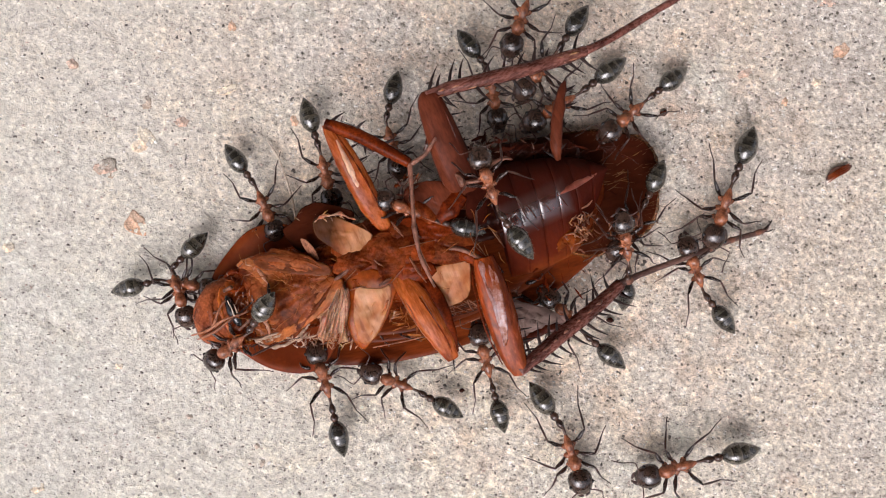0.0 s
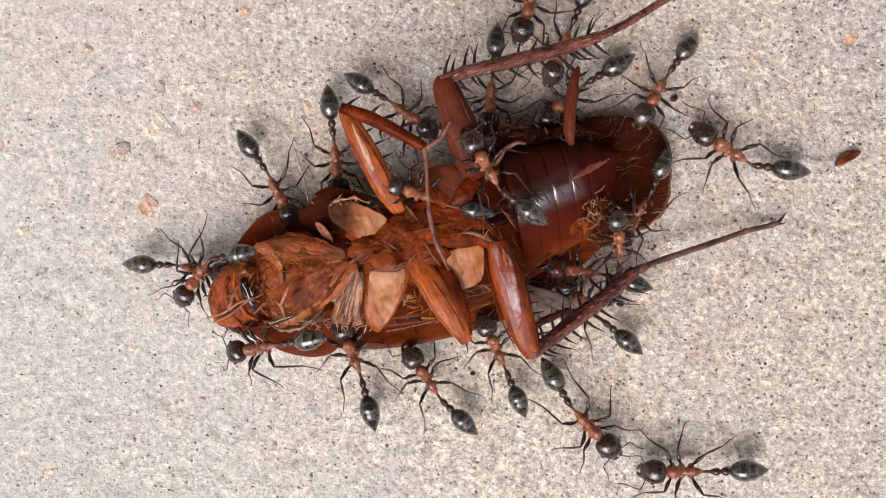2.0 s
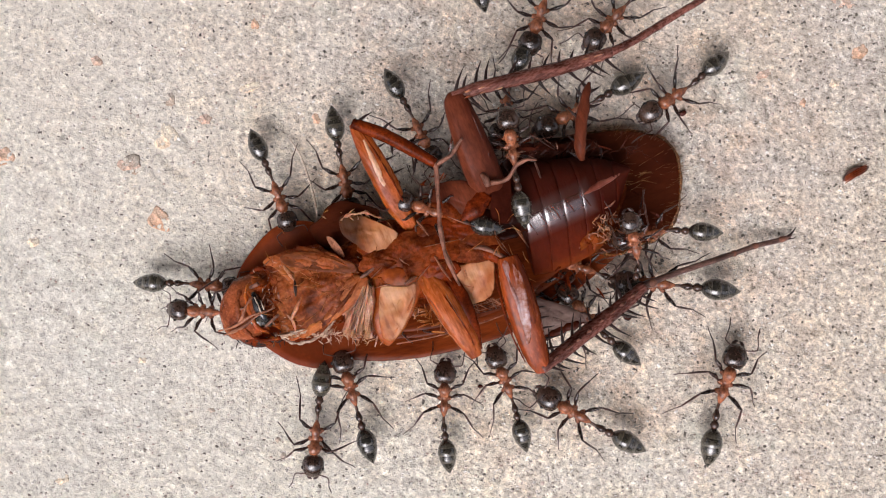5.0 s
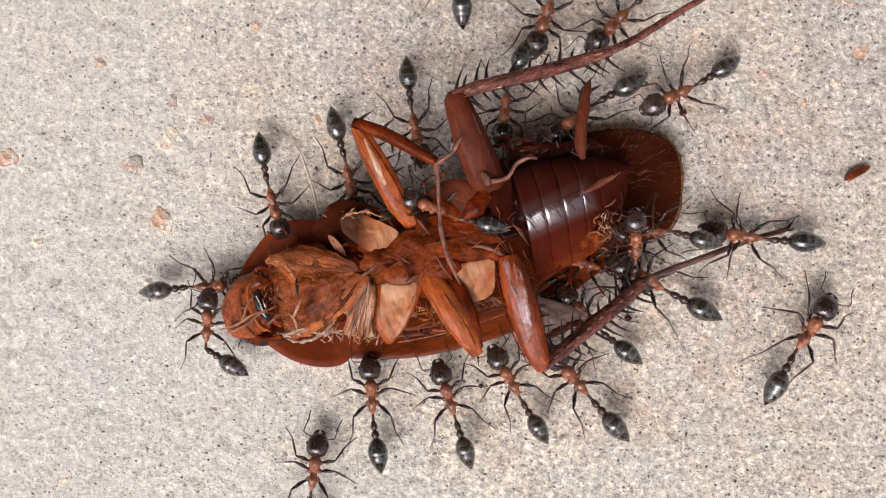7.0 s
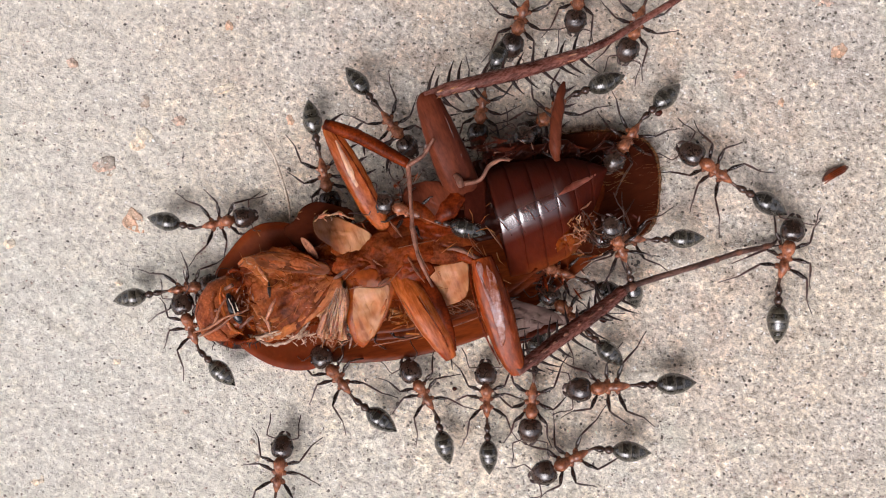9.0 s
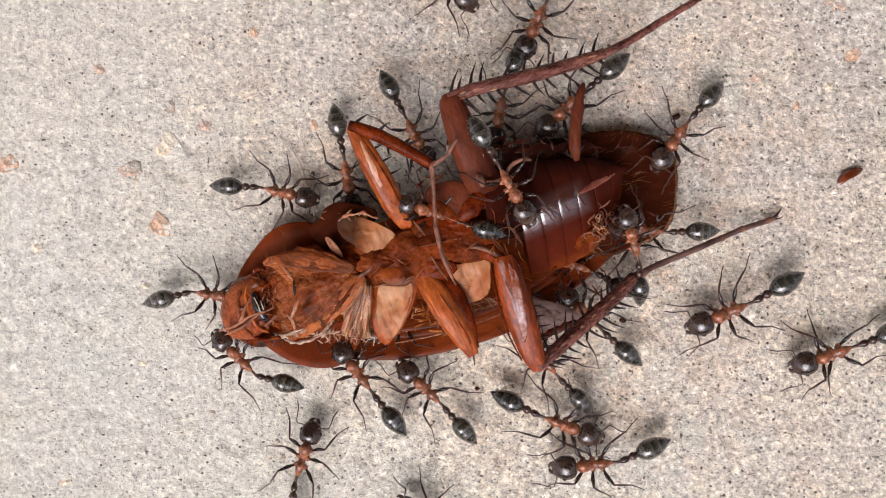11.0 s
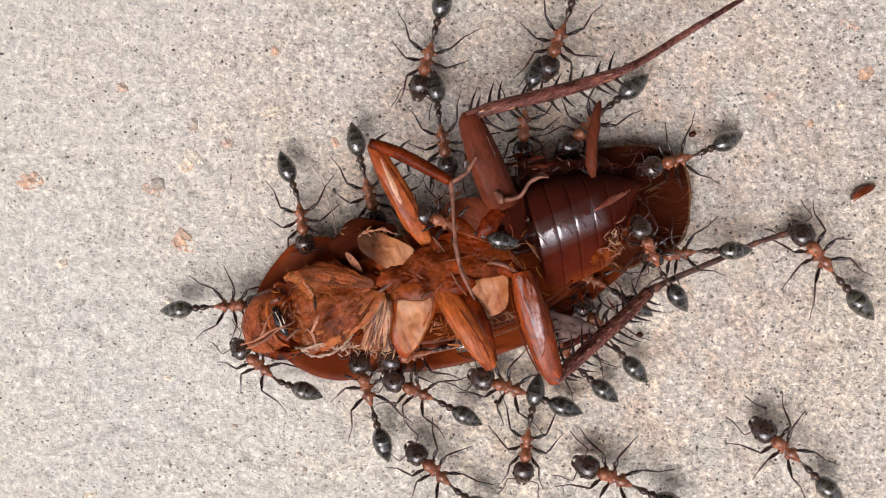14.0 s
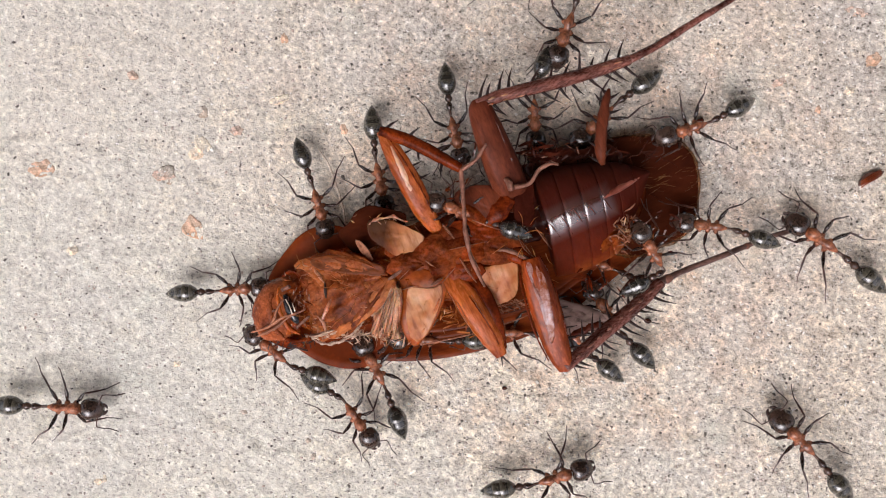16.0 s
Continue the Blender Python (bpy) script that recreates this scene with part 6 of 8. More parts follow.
    loft(bm, [(-1.98, 0, H - 0.05, 0.08, 0.08, 0.08), (-2.1, 0, H - 0.04, 0.14, 0.14, 0.13), (-2.3, 0, H - 0.02, 0.22, 0.26, 0.2), (-2.55, 0, H, 0.31, 0.38, 0.25), (-2.8, 0, H, 0.28, 0.32, 0.22), (-2.94, 0, H, 0.19, 0.2, 0.17), (-3.02, 0, H, 0.13, 0.12, 0.12)], Matrix(), 12)
    part("petiole", bm, ANT_NODE, gaster, "brown waist knot", pivot=(-2.1, 0, H))
    bm = bmesh.new()
    loft(bm, [(-2.95, 0, H, 0.12, 0.12, 0.12), (-3.1, 0, H + 0.02, 0.28, 0.3, 0.22), (-3.35, 0, H + 0.03, 0.38, 0.38, 0.28), (-3.58, 0, H + 0.02, 0.28, 0.28, 0.24), (-3.7, 0, H + 0.02, 0.16, 0.16, 0.14)], Matrix(), 12)
    part("postpetiole", bm, ANT_NODE, gaster, "brown waist knot", pivot=(-2.1, 0, H))

    for s in (1, -1):
        for j, k, t, f in (((0.85, 0.42, -0.35), (0.75, 1.55, 0.55), (2.05, 1.95, -0.85), (2.85, 2.55, -1.55)),
                           ((0.10, 0.40, -0.35), (0.45, 1.75, 0.75), (-0.35, 2.85, -0.75), (-0.85, 3.55, -1.55)),
                           ((-0.65, 0.38, -0.35), (-0.75, 1.75, 0.85), (-2.45, 2.30, -0.65), (-3.60, 3.05, -1.55))):
            J = Vector((j[0], j[1] * s, H + j[2]))
            K, T, E = (J + Vector((q[0], q[1] * s, q[2])) - Vector((0, 0.40 * s, 0)) for q in (k, t, f))
            K.x, T.x, E.x = J.x + k[0] - 0.0, J.x + t[0], J.x + f[0]
            bm = bmesh.new()
            tube(bm, [(*J, 0.18), (*J.lerp(K, 0.14), 0.10), (*(J.lerp(K, 0.5) + Vector((0.06, 0, 0.08))), 0.175), (*J.lerp(K, 0.8), 0.13), (*K, 0.075)], 8)
            leg = part("leg", bm, ANT_LEG, ant, "black jointed leg", pivot=J)
            bm = bmesh.new()
            tube(bm, [(J.x, J.y - 0.30 * s, J.z + 0.12, 0.16), (J.x + 0.02, J.y - 0.12 * s, J.z + 0.10, 0.27), (*J.lerp(K, 0.04), 0.24), (*J.lerp(K, 0.17), 0.13)], 9)
            part("coxa", bm, ANT_RED, leg, "rust red leg base", pivot=J)
            bm = bmesh.new()
            tube(bm, [(*K, 0.07), (*(K.lerp(T, 0.45) + Vector((0.05, 0, 0.06))), 0.095), (*T, 0.055)], 7)
            part("tibia", bm, ANT_SHIN, leg, pivot=J)
            bm = bmesh.new()
            m_ = T.lerp(E, 0.55) + Vector((0, 0, -0.12))
            tube(bm, [(*T, 0.05), (*m_, 0.042), (*E, 0.038), (*(E + (E - T) * 0.1 + Vector((0, 0, -0.03))), 0.015)], 6)
            part("tarsus", bm, ANT_SHIN, leg, pivot=J)
    return tagged(ant, "", "ant", "ants feeding on the cockroach")


first_ant = build_ant()


def another(size, label, big=1.0):
    """One more ant; big sets how large its head is beside its body."""
    ob = copy_thing(first_ant, pose(0, 0, 0))
    ob.scale = (size, size, size)
    brow = next(c for c in ob.children if c.name.startswith("head"))
    brow.scale = (big, big, big)
    return tagged(ob, label)


BITING = "red and black ant biting the edge of the dead cockroach"
ROAMING = "red and black ant roaming over pale concrete beside the cockroach"
first_ant.scale = (0.86, 0.86, 0.86)
ant_1 = tagged(first_ant, "red and black ant pulling at the cockroach's head")
ant_2 = another(0.86, "red and black ant crouched at the cockroach's head")
ant_3 = another(0.86, "red and black ant biting the cockroach's amber shield")
ant_4 = another(0.90, "red and black ant standing under the cockroach's folded knee")
ant_5 = another(0.86, "red and black ant reaching under the cockroach's thigh")
ant_6 = another(0.96, "red and black ant gripping the cockroach's spiny shin")
ant_7 = another(0.86, "red and black ant standing under the cockroach's spiny shin")
ant_8 = another(0.96, "red and black ant feeding on the cockroach's dark belly")
ant_9 = another(0.91, "red and black ant walking beside the cockroach's stretched leg")
ant_10 = another(0.91, "red and black ant biting the tip of the cockroach's belly")
ant_11 = another(1.00, "red and black ant roaming around the cockroach's hind foot")
ant_12 = another(0.86, "red and black ant creeping under the cockroach's hind shin")
ant_13 = another(0.89, "red and black ant feeding between belly and hind shin")
ant_14 = another(0.96, ROAMING, 1.05)
ant_15 = another(0.92, BITING)
ant_16 = another(0.87, BITING, 1.05)
ant_17 = another(0.86, BITING, 1.05)
ant_18 = another(0.99, ROAMING)
ant_19 = another(0.96, ROAMING, 1.05)
ant_20 = another(0.94, ROAMING)
ant_22 = another(0.94, ROAMING)
ant_24 = another(0.94, "red and black ant creeping out from under the cockroach", 1.05)
ant_25 = another(0.86, "red and black ant creeping out from under the wing case")
ant_26 = another(0.89, ROAMING)
ant_31 = another(0.86, "red and black ant feeding at the torn side of the belly")
ant_32 = another(0.89, "red and black ant walking across the cockroach's belly")
ant_33 = another(0.86, "red and black ant lying on the cockroach's upturned thorax")
ant_36 = another(0.92, "red and black ant wandering from the cockroach over the concrete")
ant_37 = another(0.86, "red and black ant tugging torn fibres beside the belly")
ant_30 = another(0.94, "red and black ant arriving over the bare concrete")


# ---- small things on the concrete ----
bm = bmesh.new()
plate(bm, [(30.72, 5.48, 0.25), (31.06, 6.29, 0.30), (31.85, 6.70, 0.35), (32.78, 6.70, 0.30), (32.35, 6.12, 0.25), (31.55, 5.76, 0.20)], 0.14, 0.12, 4)
flake = thing("shell_flake", bm, FOOT, (31.86, 6.18, 0.00), "small ribbed reddish brown shell flake on the concrete", "insect scrap")
for k in range(4):
    bm = bmesh.new()
    tube(bm, [(30.85, 5.56, 0.36, 0.04), (31.61, 6.10, 0.50, 0.06), (32.55, 6.60, 0.42, 0.03)], 5)
    for v in bm.verts:
        v.co.y += 0.16 * (k - 1.5)
    part("rib", bm, THIGH, flake)
bm = bmesh.new()
tube(bm, [(-14.11, 8.65, 0.20, 0.05), (-13.21, 7.40, 0.50, 0.08), (-12.41, 5.33, 0.80, 0.10), (-11.87, 3.52, 1.00, 0.10), (-11.64, 1.89, 1.20, 0.05)], 5)
thing("hair", bm, PALE, (-13.03, 6.30, 0.00), "long pale curved hair lying on the concrete", "hair")
bm = bmesh.new()
tube(bm, [(13.13, 20.57, 0.15, 0.02), (14.15, 19.40, 0.25, 0.035), (15.49, 17.72, 0.15, 0.02)], 5)
thing("hair", bm, PALE, (14.20, 19.46, 0.00), "short pale hair lying on the concrete", "hair")
for at, r, seed in (((13.41, -5.70, 0.10), 0.28, 3), ((1.52, -11.36, 0.10), 0.2, 4), ((17.75, 10.94, 0.10), 0.3, 5)):
    bm = bmesh.new()
    x, y, z = at
    loft(bm, [(-r, 0, 0, r * 0.3, r * 0.3, r * 0.3), (-r * 0.5, 0, 0, r * 0.8, r * 0.7, r * 0.5), (r * 0.3, 0, 0, r * 0.9, r * 0.8, r * 0.5), (r, 0, 0, r * 0.3, r * 0.3, r * 0.3)], Matrix.Translation((x, y, r * 0.45)), 10)
    ripple(bm, r * 0.4, r)
    thing("crumb", bm, UMBER, (x, y, 0), "tiny dark crumb on the concrete", "crumb", "crumbs on the concrete")


# ---- movement ----
def spot(x, y, z, turn, dip=0):
    """Where an ant stands, in millimetres, which way it faces and how far its head dips."""
    return pose(x * MM, y * MM, z * MM, 0, dip, turn)


def waist_of(ant):
    return next(c for c in ant.children if c.name.startswith("gaster"))


def bend(angle):
    return pose(-2.1 * MM, 0, 1.9 * MM, 0, 0, angle)


def gait(ant, seed):
    """Legs that step as fast as the ant goes, and feelers that sway."""
    r = random.Random(seed)
    keys = ant.animation_data
    curves = keys.action.layers[0].strips[0].channelbag(keys.action_slot).fcurves
    track = {c.array_index: c for c in curves if c.data_path == "location"}
    step, times, phase, rows = 0.2, [], 0.0, []
    for k in range(81):
        t = k * step
        p = [np.array([track[i].evaluate(frame(t + d)) for i in (0, 1)]) / MM for d in (-0.1, 0.1)]
        v = np.linalg.norm(p[1] - p[0]) / 0.2
        phase += min(v * step / 3.2, 0.45) * math.tau + 0.25
        rows.append((t, phase, min(4 + 1.6 * v, 19)))
    busy = max(a for _, _, a in rows) > 12
    legs = [c for c in ant.children if c.name.startswith("leg")]
    for i, leg in enumerate(legs):
        home, rest, off = leg.location.copy(), r.uniform(-9, 9), (math.pi if i % 2 else 0.0)
        got = []
        for t, ph, amp in rows if busy else rows[::5]:
            yaw = rest + amp * math.sin(ph + off + 0.4 * (i % 3))
            lift = max(0.0, math.cos(ph + off + 0.4 * (i % 3))) * min(amp, 14) * 0.6
            side = 1 if home.y > 0 else -1
            got.append((t, Matrix.Translation(home) @ pose(0, 0, 0, side * lift, 0, yaw)))
        walk(leg, got)
    brow = next(c for c in ant.children if c.name.startswith("head"))
    for i, feeler in enumerate(c for c in brow.children if c.name.startswith("antenna")):
        home, a, side = feeler.location.copy(), r.uniform(0, 6), (1 if feeler.location.y > 0 else -1)
        walk(feeler, [(t, Matrix.Translation(home) @ pose(0, 0, 0, 0, 8 * math.sin(1.7 * t + a), side * (4 + 14 * math.sin(2.3 * t + a * 2)))) for t in np.arange(0, 16.01, 0.5).tolist()])


def motions():
    lie = roach.location.copy()
    walk(roach, [(t, Matrix.Translation(lie + Vector((x, y, 0)) * MM)) for t, x, y in ((0.0, -0.55, 0), (2.0, -0.45, -0.1), (3.5, -0.35, -0.2), (5.0, -0.3, 0), (7.0, -0.22, 0.08), (9.0, 0, 0), (10.5, -0.12, 0.2), (12.5, -0.27, 0.31), (14.0, -0.4, 0.42), (15.5, -0.36, 0.15), (16.0, -0.29, 0.2))])
    hip = hind_shin.location.copy()
    walk(hind_shin, [(t, Matrix.Translation(hip) @ pose(0, 0, 0, 0, 0, a)) for t, a in (
        (0.0, 3), (1.0, 2.5), (2.0, 1.6), (3.5, 3), (4.0, 0.5), (6.5, 3), (7.5, 2.8), (8.5, 0.7), (9.2, 0), (11.5, 7.5), (12.5, 9), (13.5, 6.5), (14.5, 5), (16.0, 4))])
    walk(ant_1, [
        (0.00, spot(-20.38, -2.74, 0.27, -10)),
        (3.50, spot(-20.47, -3.05, 0.27, -8)),
        (7.00, spot(-20.15, -3.25, 0.27, 3)),
        (9.00, spot(-19.95, -3.32, 0.27, 9)),
        (11.50, spot(-19.79, -3.65, 0.27, -9)),
        (12.50, spot(-19.70, -3.46, 0.27, -6)),
        (14.00, spot(-20.27, -3.24, 0.27, 3)),
        (16.00, spot(-20.62, -3.06, 0.27, 5))])
    walk(waist_of(ant_1), [(0.00, bend(24)), (3.50, bend(4)), (7.00, bend(4)), (9.00, bend(2)), (11.50, bend(24)), (12.50, bend(19)), (14.00, bend(2)), (16.00, bend(-2))])
    walk(ant_2, [
        (0.00, spot(-20.70, -3.30, 0.57, -72)),
        (0.50, spot(-20.47, -3.23, 0.77, -78, 3)),
        (1.00, spot(-20.33, -3.42, 0.97, -70, 6)),
        (1.50, spot(-19.89, -2.87, 1.97, -95, 14)),
        (2.00, spot(-19.50, -3.12, 2.30, -129, 17)),
        (2.50, spot(-19.33, -3.68, 2.63, -127, 21)),
        (3.00, spot(-19.98, -3.75, 2.97, -113, 24)),
        (3.50, spot(-19.98, -4.81, 3.05, -149, 25)),
        (4.00, spot(-19.68, -4.36, 3.13, -137, 26)),
        (5.25, spot(-19.90, -5.47, 1.85, -201, 5)),
        (6.50, spot(-20.13, -6.58, 0.57, -264)),
        (7.00, spot(-20.38, -6.40, 0.57, -273)),
        (7.50, spot(-20.27, -6.50, 0.57, -278)),
        (8.00, spot(-20.27, -6.27, 0.57, -278)),
        (8.50, spot(-20.11, -5.99, 0.57, -265)),
        (9.00, spot(-19.39, -6.47, 0.57, -249)),
        (11.50, spot(-17.41, -8.93, 0.57, -219)),
        (12.00, spot(-17.27, -8.87, 0.57, -212)),
        (12.50, spot(-17.12, -8.95, 0.57, -211)),
        (13.00, spot(-17.38, -8.76, 0.57, -211)),
        (13.50, spot(-18.07, -7.89, 0.57, -222)),
        (14.00, spot(-17.83, -8.11, 0.57, -221)),
        (14.50, spot(-17.69, -8.19, 0.57, -220)),
        (15.00, spot(-17.51, -8.08, 0.57, -217)),
        (15.50, spot(-17.70, -8.38, 0.57, -217)),
        (16.00, spot(-17.49, -8.12, 0.57, -220))])
    walk(waist_of(ant_2), [(0.00, bend(-63)), (1.00, bend(-75)), (1.50, bend(-61)), (2.00, bend(-39)), (3.00, bend(-75)), (3.50, bend(-23)), (4.00, bend(-39)), (5.25, bend(7)), (6.50, bend(54)), (7.00, bend(61)), (7.50, bend(70)), (8.00, bend(64)), (8.50, bend(46)), (9.00, bend(25)), (11.50, bend(31)), (12.00, bend(18)), (12.50, bend(31)), (14.00, bend(21)), (15.00, bend(16)), (16.00, bend(22))])
    walk(ant_3, [
        (0.00, spot(-14.00, 3.32, 0.27, -66)),
        (0.50, spot(-14.10, 3.05, 0.27, -64)),
        (1.00, spot(-14.18, 3.33, 0.27, -62)),
        (1.50, spot(-14.20, 3.57, 0.27, -64)),
        (2.00, spot(-14.04, 3.22, 0.27, -62)),
        (2.50, spot(-14.04, 3.12, 0.27, -64)),
        (3.00, spot(-13.89, 3.07, 0.27, -53)),
        (3.50, spot(-14.03, 3.26, 0.27, -60)),
        (4.00, spot(-14.24, 4.26, 0.27, -72)),
        (6.50, spot(-14.98, 3.11, 0.27, -64)),
        (7.00, spot(-15.17, 3.35, 0.27, -74)),
        (7.50, spot(-16.14, 3.27, 0.27, -88)),
        (8.00, spot(-15.77, 1.78, 0.27, -59)),
        (8.50, spot(-16.67, 1.49, 0.27, -74)),
        (8.75, spot(-16.97, 1.69, 0.27, -31)),
        (9.00, spot(-17.28, 1.89, 0.27, 13)),
        (11.50, spot(-13.99, 4.91, 0.27, -37)),
        (12.00, spot(-14.66, 4.28, 0.27, -76)),
        (12.50, spot(-14.58, 3.91, 0.27, -77)),
        (13.00, spot(-14.57, 3.99, 0.27, -80)),
        (13.50, spot(-14.61, 3.93, 0.27, -82)),
        (14.00, spot(-14.47, 3.84, 0.27, -81)),
        (14.50, spot(-14.61, 3.86, 0.27, -79)),
        (15.00, spot(-14.65, 4.16, 0.27, -76)),
        (15.50, spot(-14.41, 3.68, 0.27, -80)),
        (16.00, spot(-13.80, 3.87, 0.27, -73))])
    walk(waist_of(ant_3), [(0.00, bend(12)), (0.50, bend(8)), (2.50, bend(7)), (3.00, bend(-1)), (4.00, bend(11)), (6.50, bend(-12)), (7.50, bend(0)), (8.00, bend(-19)), (8.50, bend(-9)), (8.75, bend(-17)), (9.00, bend(-25)), (11.50, bend(15)), (13.50, bend(14)), (14.50, bend(9)), (16.00, bend(2))])
    walk(ant_4, [
        (0.00, spot(-9.25, 6.00, 0.18, -76)),
        (0.50, spot(-9.46, 6.00, 0.18, -75)),
        (1.00, spot(-9.30, 5.86, 0.18, -80)),
        (2.00, spot(-9.40, 5.61, 0.18, -84)),
        (3.50, spot(-9.51, 5.11, 0.18, -81)),
        (7.00, spot(-9.08, 5.19, 0.18, -77)),
        (9.00, spot(-8.88, 5.71, 0.18, -77)),
        (11.50, spot(-8.98, 5.79, 0.18, -81)),
        (12.50, spot(-8.84, 5.75, 0.18, -75)),
        (14.00, spot(-8.90, 5.80, 0.18, -76)),
        (14.50, spot(-8.55, 5.96, 0.18, -80)),
        (15.00, spot(-8.57, 6.15, 0.18, -83)),
        (16.00, spot(-8.79, 5.96, 0.18, -79))])
    walk(waist_of(ant_4), [(0.00, bend(3)), (2.00, bend(1)), (3.50, bend(-5)), (7.00, bend(2)), (9.00, bend(-1)), (11.50, bend(2)), (12.50, bend(-5)), (14.50, bend(1)), (16.00, bend(-7))])
    walk(ant_5, [
        (0.00, spot(-4.04, 8.32, 0.27, -75)),
        (0.50, spot(-4.99, 10.87, 0.27, -85)),
        (1.00, spot(-4.34, 10.57, 0.27, -58)),
        (1.50, spot(-3.99, 9.48, 0.27, -37)),
        (2.00, spot(-3.86, 9.44, 0.27, -35)),
        (2.50, spot(-3.58, 9.12, 0.27, -28)),
        (3.00, spot(-2.48, 9.53, 0.27, -29)),
        (3.50, spot(-2.82, 9.21, 0.27, -42)),
        (4.00, spot(-3.07, 8.98, 0.27, -53)),
        (6.50, spot(-3.77, 9.24, 0.27, -74)),
        (7.00, spot(-3.85, 9.36, 0.27, -78)),
        (7.50, spot(-4.37, 9.05, 0.27, -72)),
        (8.00, spot(-4.06, 9.62, 0.27, -67)),
        (8.50, spot(-4.29, 9.14, 0.27, -47)),
        (9.00, spot(-3.56, 9.70, 0.27, -53)),
        (11.50, spot(-3.60, 9.27, 0.27, -65)),
        (12.00, spot(-3.36, 9.73, 0.27, -74)),
        (12.50, spot(-3.19, 10.19, 0.27, -90)),
        (13.00, spot(-3.18, 10.16, 0.27, -83)),
        (13.50, spot(-2.89, 9.78, 0.27, -76)),
        (14.00, spot(-2.90, 10.16, 0.27, -80)),
        (14.50, spot(-3.08, 9.67, 0.27, -83)),
        (15.00, spot(-2.76, 9.63, 0.27, -76)),
        (15.50, spot(-2.95, 9.24, 0.27, -74)),
        (16.00, spot(-2.62, 9.75, 0.27, -77))])
    walk(waist_of(ant_5), [(0.00, bend(-29)), (0.50, bend(-2)), (2.00, bend(4)), (2.50, bend(-4)), (3.00, bend(4)), (3.50, bend(-1)), (4.00, bend(7)), (6.50, bend(-4)), (8.00, bend(-8)), (8.50, bend(3)), (11.50, bend(0)), (12.00, bend(-4)), (12.50, bend(-17)), (13.00, bend(-11)), (14.00, bend(-4)), (15.00, bend(-10)), (16.00, bend(-7))])
    walk(ant_6, [
        (0.00, spot(6.17, 18.16, 0.01, -110)),
        (1.00, spot(6.22, 18.17, 0.01, -110)),
        (1.50, spot(6.29, 18.27, 0.01, -108)),
        (2.50, spot(5.69, 18.28, 0.01, -108)),
        (3.00, spot(5.97, 18.50, 0.01, -107)),
        (3.50, spot(5.79, 18.49, 0.01, -108)),
        (4.00, spot(5.64, 18.42, 0.01, -109)),
        (6.50, spot(6.47, 18.27, 0.01, -108)),
        (7.50, spot(6.34, 18.40, 0.01, -110)),
        (8.50, spot(6.18, 18.22, 0.01, -106)),
        (9.00, spot(6.60, 18.16, 0.01, -109)),
        (11.50, spot(6.21, 18.44, 0.01, -115)),
        (12.50, spot(6.51, 18.65, 0.01, -116)),
        (13.50, spot(6.44, 18.35, 0.01, -117)),
        (14.00, spot(6.43, 18.33, 0.01, -111)),
        (14.50, spot(6.63, 18.62, 0.01, -108)),
        (15.00, spot(6.30, 18.10, 0.01, -110)),
        (16.00, spot(6.49, 18.14, 0.01, -109))])
    walk(waist_of(ant_6), [(0.00, bend(4)), (2.50, bend(-1)), (6.50, bend(4)), (8.50, bend(-1)), (9.00, bend(5)), (11.50, bend(10)), (13.50, bend(9)), (14.00, bend(4)), (16.00, bend(4))])
    walk(ant_7, [
        (0.00, spot(3.91, 12.25, 0.27, -80)),
        (0.50, spot(3.64, 12.32, 0.27, -82)),
        (1.00, spot(3.23, 11.51, 0.27, -97)),
        (1.50, spot(3.32, 11.37, 0.27, -93)),
        (2.00, spot(2.82, 10.78, 0.27, -94)),
        (3.00, spot(2.50, 11.10, 0.27, -99)),
        (3.50, spot(2.82, 11.08, 0.27, -100)),
        (4.00, spot(3.22, 10.94, 0.27, -106)),
        (7.00, spot(3.27, 11.07, 0.27, -97)),
        (9.00, spot(3.54, 11.09, 0.27, -99)),
        (11.50, spot(3.18, 11.09, 0.27, -103)),
        (12.50, spot(3.00, 11.09, 0.27, -104)),
        (13.00, spot(3.45, 11.11, 0.27, -90)),
        (14.00, spot(3.68, 11.41, 0.27, -93)),
        (15.00, spot(4.37, 10.85, 0.27, -86)),
        (16.00, spot(3.89, 11.16, 0.27, -88))])
    walk(waist_of(ant_7), [(0.00, bend(28)), (0.50, bend(37)), (1.00, bend(2)), (1.50, bend(-2)), (3.50, bend(1)), (7.00, bend(-17)), (9.00, bend(-15)), (11.50, bend(-6)), (13.00, bend(-16)), (15.00, bend(-12)), (16.00, bend(-19))])
    walk(ant_8, [
        (0.00, spot(9.10, 11.24, 0.00, -148)),
        (2.00, spot(8.85, 10.53, 0.00, -139)),
        (4.00, spot(8.51, 10.78, 0.00, -154)),
        (7.00, spot(8.95, 10.35, 0.00, -144)),
        (9.00, spot(9.00, 10.73, 0.00, -139)),
        (11.50, spot(8.64, 11.84, 0.00, -136)),
        (12.00, spot(8.61, 12.13, 0.00, -135)),
        (12.50, spot(8.79, 12.01, 0.00, -136)),
        (13.00, spot(9.00, 11.70, 0.00, -138)),
        (14.00, spot(8.86, 11.37, 0.00, -135)),
        (15.00, spot(8.75, 10.38, 0.00, -134)),
        (16.00, spot(9.20, 10.79, 0.00, -135))])
    walk(waist_of(ant_8), [(0.00, bend(5)), (2.00, bend(-10)), (4.00, bend(4)), (7.00, bend(-7)), (9.00, bend(-20)), (11.50, bend(-1)), (14.00, bend(-6)), (15.00, bend(-10)), (16.00, bend(-9))])
